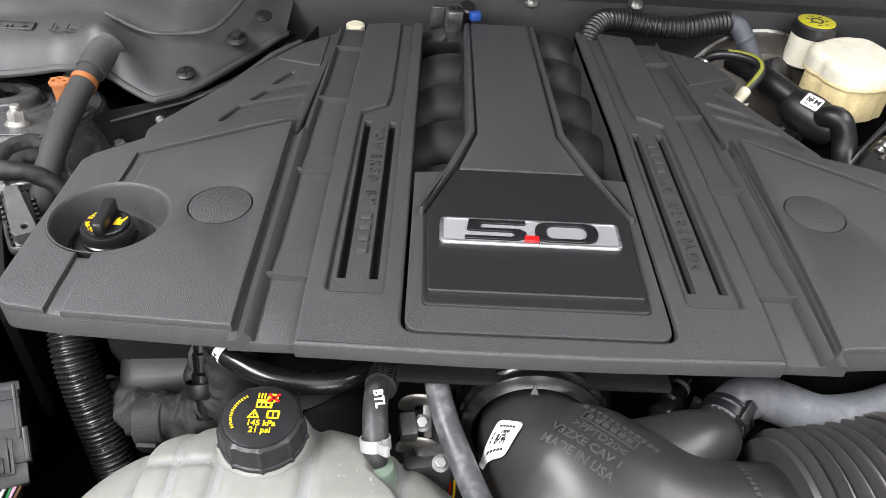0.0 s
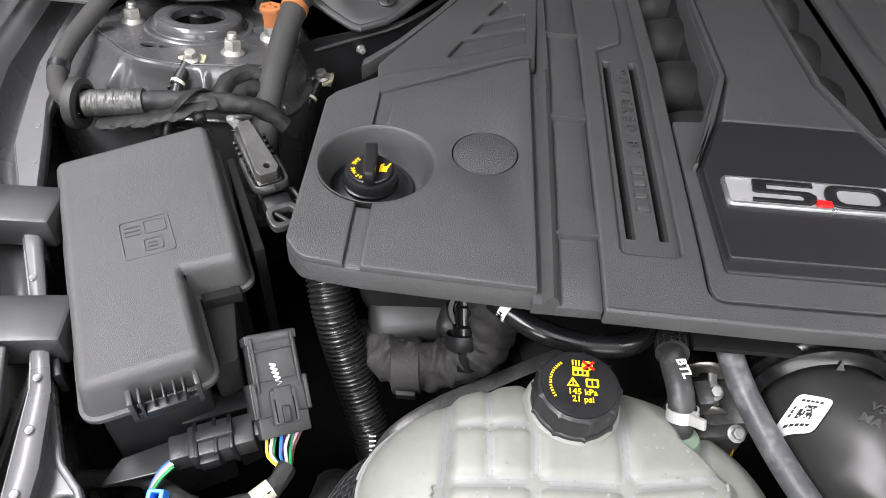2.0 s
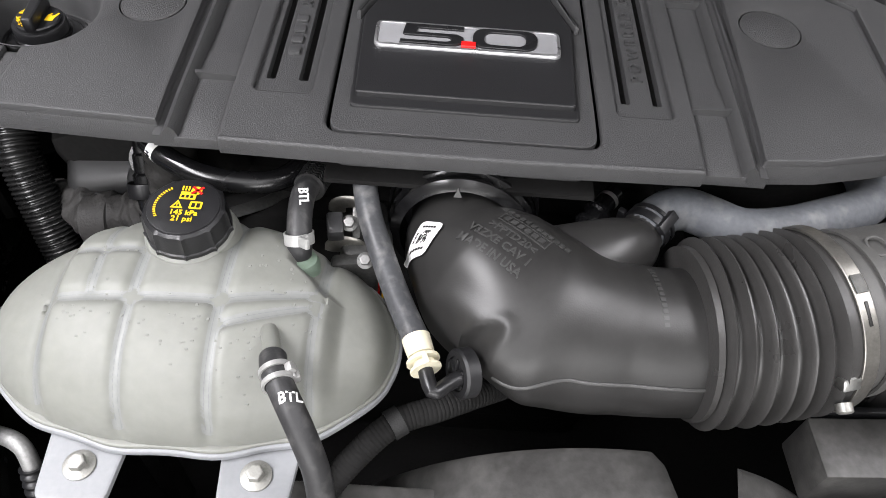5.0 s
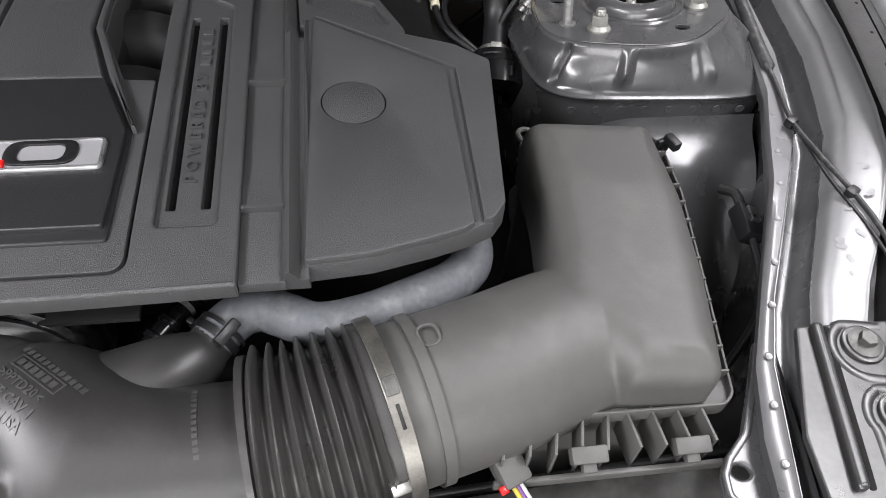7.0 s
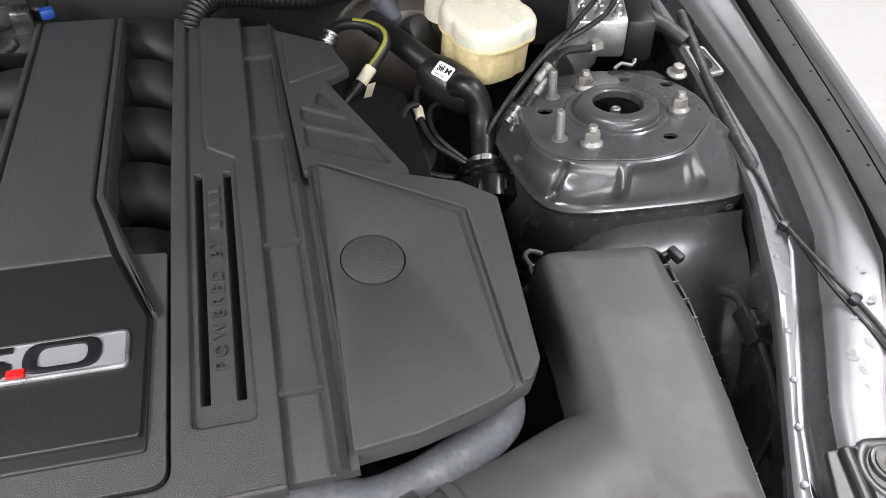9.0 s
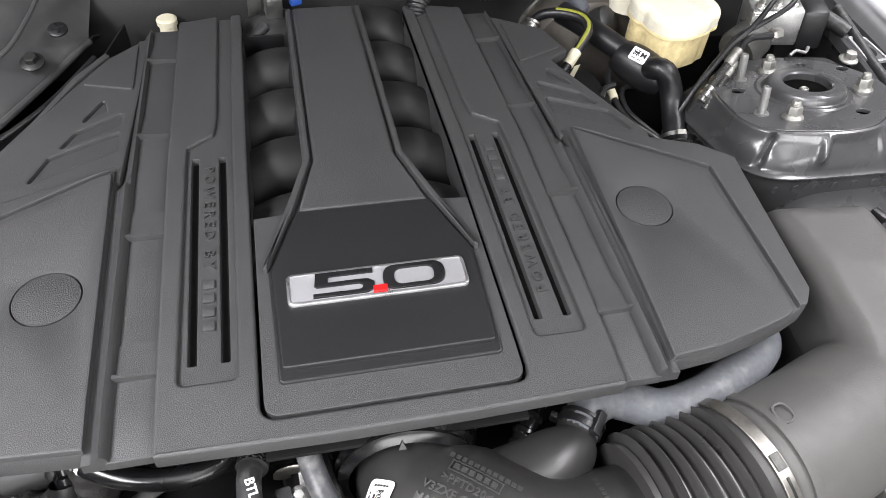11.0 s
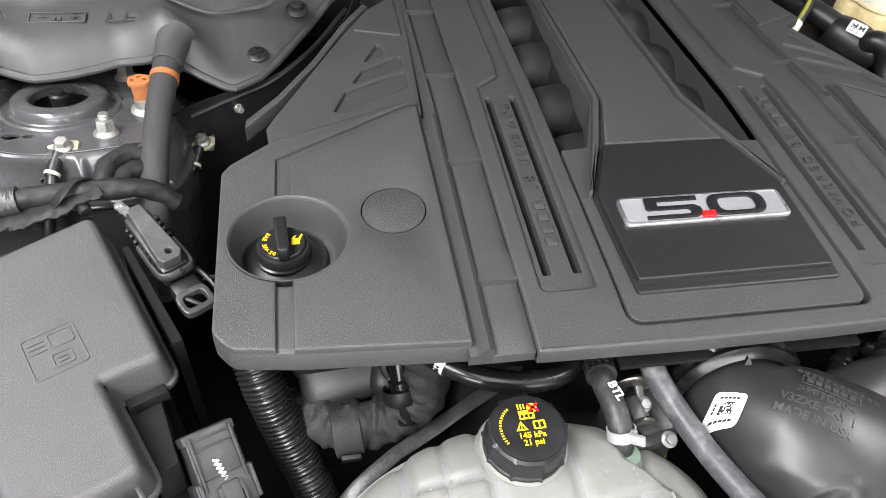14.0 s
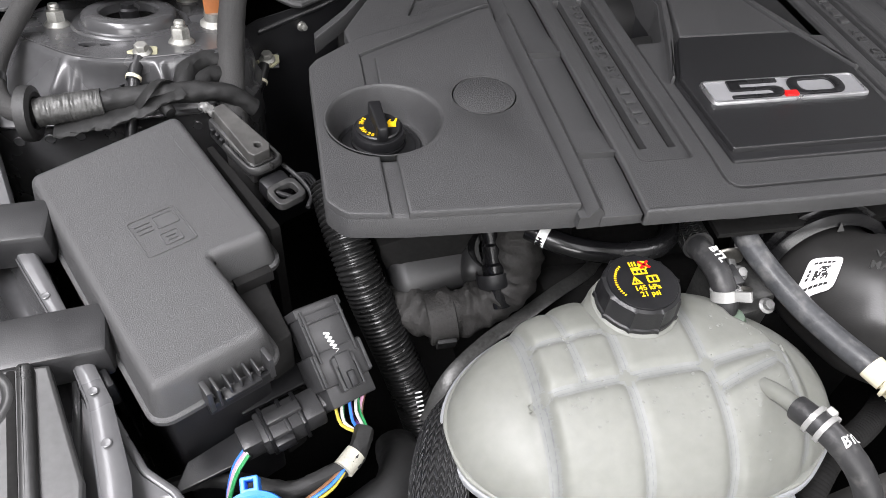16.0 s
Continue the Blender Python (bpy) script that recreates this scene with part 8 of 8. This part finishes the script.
part("elbow", pipe([(0.304, 0.952, 0.920), (0.322, 0.950, 0.916), (0.334, 0.944, 0.902), (0.344, 0.938, 0.886), (0.352, 0.934, 0.868)], lambda run, share, a: 0.0125 + (0.0018 if 0.45 < share < 0.52 or 0.80 < share < 0.9 else 0), 20, 0.003), mat("blue_grey_rubber", (0.075, 0.08, 0.095), 0.5, var=0.15, vscale=40), ch, "blue-grey rubber elbow")
part("valve", lathe([(0.019, -0.012), (0.021, 0.0), (0.019, 0.014), (0.012, 0.018), (0, 0.018)], axis((0.372, 0.912, 0.868), (0.5, -0.5, 0.7)), 24), RUBSEAL, ch)
bo2 = thing("brake_booster", (0.42, 0.97, 0.70), "dull metal brake booster shell behind the reservoir", "brake booster")
part("shell", lathe([(0.0, 0.05), (0.05, 0.048), (0.085, 0.035), (0.100, 0.015), (0.105, 0.0), (0.105, -0.02), (0, -0.02)], axis((0.370, 0.955, 0.800), (-0.05, -1, 0.12)), 48), mat("bronze_grey_metal", (0.11, 0.10, 0.088), 0.4, metal=0.6, var=0.15, vscale=20), bo2)
part("rim", lathe([(0.104, -0.004), (0.108, -0.004), (0.108, 0.004), (0.104, 0.004)], axis((0.370, 0.957, 0.800), (-0.05, -1, 0.12)), 48), STEEL, bo2)
rs = thing("brake_reservoir", (0.445, 0.875, 0.84), "yellowed translucent brake fluid reservoir with yellow-topped cap", "brake reservoir")
ro = []
for k in range(96):
    a = 2 * math.pi * k / 96
    f = (abs(math.cos(a)) ** 3.2 + abs(math.sin(a)) ** 3.2) ** (-1 / 3.2) * (1 - 0.045 * max(0.0, math.cos(6 * a + 0.5)) ** 3)
    ro.append((0.4490 + 0.0510 * f * math.cos(a + 0.35), 0.8680 + 0.0490 * f * math.sin(a + 0.35)))
part("lower_half", plate(offset(ro, 0.005), 0.850, 0.898, 0.013, steps=6), RESERV, rs, "amber lower half holding fluid")
part("seam", plate(offset(ro, -0.001), 0.8955, 0.8995, 0.0015), RESERV, rs)
part("upper_half", plate(ro, 0.8985, 0.923, 0.010, steps=6, zf=lambda x, y: 0.05 * (y - 0.87)), RESERV_U, rs, "paler upper half")
part("foot", plate(offset(ro, 0.024), 0.835, 0.854, 0.001), RESERV, rs)
part("neck", lathe([(0.0260, -0.03), (0.0260, 0.012), (0.024, 0.014)], pose(0.4130, 0.9280, 0.912), 32), RESERV_U, rs)
rc = part("cap", lathe([(0.0255, 0.012), (0.0270, 0.013), (0.0270, 0.027), (0.0255, 0.029), (0, 0.029)], pose(0.4130, 0.9280, 0.908), 60, wob=lambda a, r, z: 0.0006 * math.sin(a * 30) if r > 0.026 else 0), DARK, rs, "black knurled cap")
part("disc", plate(circle(0.4130, 0.9280, 0.0235, 32), 0.936, 0.9378, 0.0003), mat("yellow_green_print", (0.46, 0.43, 0.02), 0.45, var=0.15, vscale=120), rc, "yellow printed disc")
part("disc_ring", plate(circle(0.4130, 0.9280, 0.0085, 24), 0.9376, 0.9384, 0.0002, holes=[circle(0.4130, 0.9280, 0.0060, 24)]), INK, rc)
bars(pose(0.4130, 0.9280, 0.9380), [(0.012 * math.cos(i * 0.9) - 0.002, 0.0155 * math.sin(i * 0.9) - 0.001, 0.005, 0.0014) for i in range(7)], INK, rc, 0.0003)
# thick hose to the air pipe
kh = hose("charge_hose", [(0.318, 0.925, 0.880), (0.333, 0.900, 0.880), (0.353, 0.870, 0.877), (0.377, 0.838, 0.870), (0.398, 0.816, 0.861)], lambda run, share, a: 0.0148, DARK, "matt black plastic hose with white code label", n=24)
part("chamber", pipe([(0.370, 0.844, 0.866), (0.388, 0.826, 0.860), (0.406, 0.809, 0.853), (0.420, 0.797, 0.847)], lambda run, share, a: 0.0258 * math.sin(math.pi * (0.08 + 0.84 * share)) ** 0.25, 32, 0.0025), DARK, kh, "swollen resonator chamber")
part("elbow", pipe([(0.396, 0.810, 0.858), (0.4005, 0.797, 0.8715), (0.4110, 0.7865, 0.8725), (0.4195, 0.7790, 0.857), (0.4220, 0.7680, 0.840), (0.4200, 0.751, 0.828), (0.416, 0.731, 0.819), (0.411, 0.703, 0.805)], 0.0142, 26, 0.004), DARK, kh)
lab_n = Vector((-0.24, -0.38, 0.89)).normalized()
lab_x = (Vector((0.655, -0.755, 0)) - lab_n * Vector((0.655, -0.755, 0)).dot(lab_n)).normalized()
lab_y = lab_n.cross(lab_x)
lab_o = Vector((0.3895, 0.8210, 0.8590)) + lab_n * 0.0262
lm3 = Matrix([[lab_x[i], lab_y[i], lab_n[i], lab_o[i]] for i in range(3)] + [[0, 0, 0, 1]]) @ Matrix.Diagonal((0.78, 0.80, 1, 1))
part("label", plate(fillet(rect(-0.014, -0.012, 0.014, 0.012), 0.003, 3), -0.0008, 0.0006, 0.0002, m=lm3), WHITE, kh, "white printed code label")
rnd = random.Random(9)
bars(lm3 @ pose(0, 0, 0.0007), [(-0.010 + 0.0015 * i, -0.003 + 0.0015 * j, 0.0015, 0.0015) for i in range(7) for j in range(7) if rnd.random() < 0.55] + [(-0.009, -0.0085, 0.007, 0.0012), (0.001, -0.0085, 0.005, 0.0012)], INK, kh, 0.0002, "printed_blocks")
words("M", 0.0130, lm3 @ pose(0.0070, 0.002, 0.0007), INK, kh, 0.0002, "printed_letter")
clm = axis((0.4145, 0.7240, 0.8150), (-0.1, -0.85, -0.45))
cs = part("clamp", lathe([(0.0160, -0.005), (0.0180, -0.005), (0.0180, 0.005), (0.0160, 0.005)], clm, 32), STEEL, kh, "bright band clamp")
part("clamp_ear", block((0.012, 0.008, 0.008), clm @ pose(0.0, 0.0195, 0, 0, 0, 0), 0.001), ZINC, cs)
part("lower_cuff", lathe([(0.0185, 0.002), (0.0270, 0.004), (0.0285, 0.010), (0.0270, 0.013), (0.0345, 0.015), (0.0360, 0.020), (0.0340, 0.023), (0.0425, 0.026), (0.0440, 0.031), (0.0440, 0.050), (0.02, 0.052)], clm, 40), GLOSS, kh, "ribbed black coupling")
for k in range(10):
    a = 2 * math.pi * k / 10
    part("coupling_tooth", block((0.006, 0.004, 0.012), clm @ pose(0.0440 * math.cos(a), 0.0440 * math.sin(a), 0.039, 0, 0, math.degrees(a)), 0.001), DARK, kh)
part("bracket", block((0.030, 0.012, 0.004), pose(0.446, 0.718, 0.816, 0, 0, -20), 0.001), DARK, kh)
# yellow-striped fuel line
flp = hose("fuel_line", [(0.268, 0.895, 0.888), (0.276, 0.892, 0.898), (0.292, 0.884, 0.905), (0.310, 0.871, 0.908), (0.321, 0.857, 0.908), (0.322, 0.842, 0.903), (0.308, 0.826, 0.892), (0.288, 0.808, 0.878), (0.264, 0.790, 0.862), (0.242, 0.775, 0.845)], 0.0062, DARK, "black fuel line with olive stripe and paper tag", n=14)
part("stripe", pipe([(0.292, 0.884, 0.9095), (0.310, 0.871, 0.9125), (0.321, 0.857, 0.9125), (0.322, 0.842, 0.9075), (0.308, 0.826, 0.8965), (0.298, 0.817, 0.889)], 0.0030, 8), OLIVE, flp, "olive stripe")
part("fitting", pipe([(0.268, 0.895, 0.888), (0.262, 0.888, 0.880), (0.256, 0.880, 0.868)], lambda run, share, a: 0.0085 + (0.002 if (run % 0.009) < 0.004 else 0), 16, 0.0015), STEEL, flp, "steel fitting")
part("tag_band", pipe([(0.302, 0.8205, 0.8880), (0.288, 0.808, 0.878)], 0.0072, 14, 0.003), CREAM, flp)
part("paper_tag", block((0.012, 0.0006, 0.026), pose(0.297, 0.806, 0.866, 10, 10, 30), 0.0002), CREAM, flp, "small paper tag")
# stiff black vacuum lines and a bolted bracket beside the hose
vl = hose("vacuum_line", [(0.392, 0.838, 0.842), (0.377, 0.837, 0.848), (0.363, 0.834, 0.847), (0.356, 0.822, 0.841), (0.3545, 0.798, 0.834), (0.357, 0.773, 0.829), (0.365, 0.751, 0.825), (0.384, 0.735, 0.818), (0.402, 0.722, 0.810)], 0.0040, DARK, "stiff black vacuum line with pale collar", n=12)
part("collar", lathe([(0.0041, -0.008), (0.0058, -0.008), (0.0058, 0.008), (0.0041, 0.008)], axis((0.3546, 0.799, 0.8343), (-0.03, 1, 0.28)), 16), CREAM, vl, "pale yellow collar")
part("branch", pipe([(0.392, 0.812, 0.834), (0.376, 0.808, 0.838), (0.367, 0.798, 0.835), (0.366, 0.772, 0.829), (0.378, 0.748, 0.824), (0.398, 0.734, 0.812)], 0.0032, 12), DARK, vl)
hb = thing("hose_bracket", (0.440, 0.728, 0.815), "dark steel bracket with bolt beside the strut tower", "bracket")
part("plate", plate(fillet([(0.424, 0.744), (0.440, 0.748), (0.462, 0.722), (0.462, 0.690), (0.444, 0.694), (0.428, 0.728)], 0.004, 3), 0.812, 0.8155, 0.001), PAINT, hb)
hexbolt("bolt", (0.443, 0.730, 0.8155), (0, 0, 1), 0.0085, 0.0060, 0.008, PAINT, "", parent=hb)
sp3 = thing("loom_plug", (0.325, 0.83, 0.80), "black wiring plug with pale lock beside the engine", "connector")
part("body", block((0.030, 0.045, 0.024), pose(0.322, 0.835, 0.810, 0, 20, 20), 0.004), DARK, sp3)
part("lock", block((0.016, 0.010, 0.006), pose(0.334, 0.856, 0.822, 0, 20, 20), 0.0015), CLIPW, sp3, "pale locking tab")
part("lead", pipe([(0.320, 0.820, 0.808), (0.318, 0.796, 0.806), (0.322, 0.770, 0.798), (0.33, 0.74, 0.78)], creased(0.007, 0.15, 0.012, 5), 12, 0.003), TAPE, sp3)
# small dark pipes by the engine's side
for pts, r in (([(0.352, 0.795, 0.852), (0.338, 0.792, 0.850), (0.330, 0.778, 0.840), (0.334, 0.756, 0.820), (0.345, 0.735, 0.806), (0.37, 0.722, 0.802), (0.395, 0.72, 0.80)], 0.0042),
               ([(0.336, 0.750, 0.822), (0.338, 0.730, 0.806), (0.35, 0.705, 0.79), (0.38, 0.69, 0.78)], 0.0042), ([(0.27, 0.80, 0.84), (0.30, 0.775, 0.83), (0.325, 0.755, 0.815)], 0.005)):
    hose("thin_pipe", pts, r, DARK, "thin black pipe bending beside the engine", "pipe", 10)
sk = thing("coil_connector", (0.300, 0.735, 0.80), "small black plug with pale bands beside the engine", "connector")
part("plug", block((0.024, 0.018, 0.016), pose(0.305, 0.738, 0.825, 0, 20, 30), 0.003), DARK, sk)
part("band", block((0.008, 0.010, 0.010), pose(0.300, 0.752, 0.834, 0, 0, 30), 0.002), CREAM, sk)
part("collar", lathe([(0.006, -0.008), (0.0066, -0.008), (0.0066, 0.008), (0.006, 0.008)], axis((0.3325, 0.770, 0.834), (0, -0.7, -0.5)), 14), CREAM, sk)
ex = thing("heat_shield", (0.36, 0.83, 0.72), "dull dark metal heat shield below the hoses", "heat shield")
part("shield", lathe([(0.075, -0.12), (0.075, 0.0), (0.06, 0.02), (0.03, 0.03), (0, 0.032)], axis((0.320, 0.815, 0.765), (0.1, -0.3, 0.9)), 32), mat("dull_shield_metal", (0.020, 0.0195, 0.019), 0.5, metal=0.2, var=0.25, vscale=20), ex)

# ---- hydraulic unit and its pipes ----
hu = thing("abs_unit", (0.56, 0.84, 0.80), "cast aluminium brake hydraulic unit with valve stubs", "hydraulic unit")
UM = pose(0.5840, 0.8540, 0.8960, 0, -6, -16)
part("block", block((0.066, 0.054, 0.050), UM, 0.003), ALLOY_B, hu, "machined aluminium block")
part("motor", lathe([(0.025, 0), (0.027, 0.004), (0.029, 0.034), (0.026, 0.041), (0, 0.043)], axis((0.566, 0.846, 0.876), (-0.78, -0.45, -0.25)), 32), CAST, hu, "round pump motor")
part("cover", block((0.034, 0.056, 0.056), UM @ pose(0.050, 0.004, -0.006), 0.006), DARK, hu, "black electronics housing")
for i in range(3):
    for j in range(2):
        p = UM @ Vector((-0.021 + 0.021 * i, -0.013 + 0.026 * j, 0.0245))
        part("valve_stub", lathe([(0.0066, 0), (0.0066, 0.004), (0.0042, 0.006), (0.0042, 0.013), (0.0026, 0.015), (0, 0.015)], axis(p, (0, 0, 1)), 16), STEEL, hu)
for pts, r in (([(0.600, 0.866, 0.936), (0.592, 0.838, 0.955), (0.560, 0.797, 0.950), (0.518, 0.787, 0.930), (0.495, 0.788, 0.915), (0.472, 0.776, 0.895), (0.450, 0.763, 0.875), (0.429, 0.750, 0.850), (0.418, 0.744, 0.830)], 0.0032),
               ([(0.578, 0.852, 0.938), (0.562, 0.826, 0.954), (0.533, 0.799, 0.950), (0.509, 0.785, 0.930), (0.486, 0.780, 0.910), (0.462, 0.768, 0.886), (0.440, 0.757, 0.860), (0.424, 0.750, 0.838)], 0.0032),
               ([(0.566, 0.806, 0.904), (0.545, 0.799, 0.906), (0.526, 0.798, 0.906), (0.512, 0.793, 0.902), (0.505, 0.786, 0.890), (0.500, 0.782, 0.878)], 0.0046),
               ([(0.620, 0.850, 0.935), (0.622, 0.850, 0.97), (0.60, 0.86, 1.0), (0.57, 0.90, 1.01)], 0.0034)):
    b = hose("brake_pipe", pts, r, DARK, "thin black brake pipe from the hydraulic unit", "brake pipe", 10)
part("union_nut", lathe([(0.0050, -0.008), (0.0086, -0.006), (0.0086, 0.006), (0.0060, 0.009)], axis((0.562, 0.805, 0.904), (-0.95, -0.3, 0.05)), 6), ZINC, hu, "plated hex nut")
for a, b, r in (((0.496, 0.776, 0.905), (0.440, 0.738, 0.860), 0.0055), ((0.491, 0.767, 0.894), (0.442, 0.727, 0.858), 0.0042)):
    a, b = Vector(a), Vector(b)
    fx = thing("brake_fitting", a, "plated flexible brake line with braided middle", "pipe fitting", "brake fittings")
    way = (b - a).normalized()
    part("braid", pipe([a.lerp(b, 0.2), a.lerp(b, 0.5), a.lerp(b, 0.78)], ringed(r, 0.0022, 0.0008), 14, 0.0005), SCRAPED, fx, "braided hose")
    part("ferrule", lathe([(r * 0.8, 0), (r * 1.15, 0.001), (r * 1.15, 0.007), (r * 1.0, 0.008), (r * 1.0, 0.010), (r * 1.15, 0.011), (r * 1.15, 0.022), (r * 0.9, 0.024)], axis(a, way), 18), ZINC, fx, "plated ferrule")
    e = a.lerp(b, 0.72)
    part("end_fitting", lathe([(r * 0.9, 0), (r * 1.25, 0.001), (r * 1.25, 0.006), (r * 0.95, 0.007), (r * 0.95, 0.009), (r * 1.35, 0.010), (r * 1.35, 0.015), (r * 0.9, 0.016), (r * 0.9, 0.022), (0, 0.022)], axis(e, way), 12), STEEL, fx, "bright end fitting")
part("green_clip", block((0.009, 0.007, 0.006), pose(0.4475, 0.7215, 0.858), 0.0015), WIRE["green"], hu, "small green clip")
wp = thing("wing_bracket", (0.61, 0.80, 0.87), "dark steel bracket with a wire clip behind the tower", "bracket")
part("plate", plate(fillet([(0.575, 0.800), (0.640, 0.790), (0.668, 0.745), (0.640, 0.735), (0.600, 0.770)], 0.008, 4), 0.870, 0.873, 0.001), WORN, wp)
part("wire_clip", pipe([(0.590, 0.796, 0.876), (0.600, 0.800, 0.880), (0.612, 0.797, 0.878), (0.618, 0.803, 0.882)], 0.0022, 8), ALLOY, wp)
hose("wing_hose", [(0.640, 0.900, 0.890), (0.662, 0.888, 0.888), (0.690, 0.862, 0.880), (0.705, 0.84, 0.874)], 0.010, RUBBER, "black rubber hose running into the wing rail", n=14)
# fittings on the firewall
for x, z in ((0.045, 0.945), (0.185, 0.950)):
    f = thing("firewall_stud", (x, 0.972, z - 0.02), "bright stud with washer on the firewall", "stud", "firewall studs")
    part("washer", lathe([(0, 0), (0.010, 0), (0.010, 0.002), (0.005, 0.003), (0.005, 0.008), (0, 0.008)], axis((x, 0.972, z - 0.02), (0, -0.5, 0.85)), 20), STEEL, f)
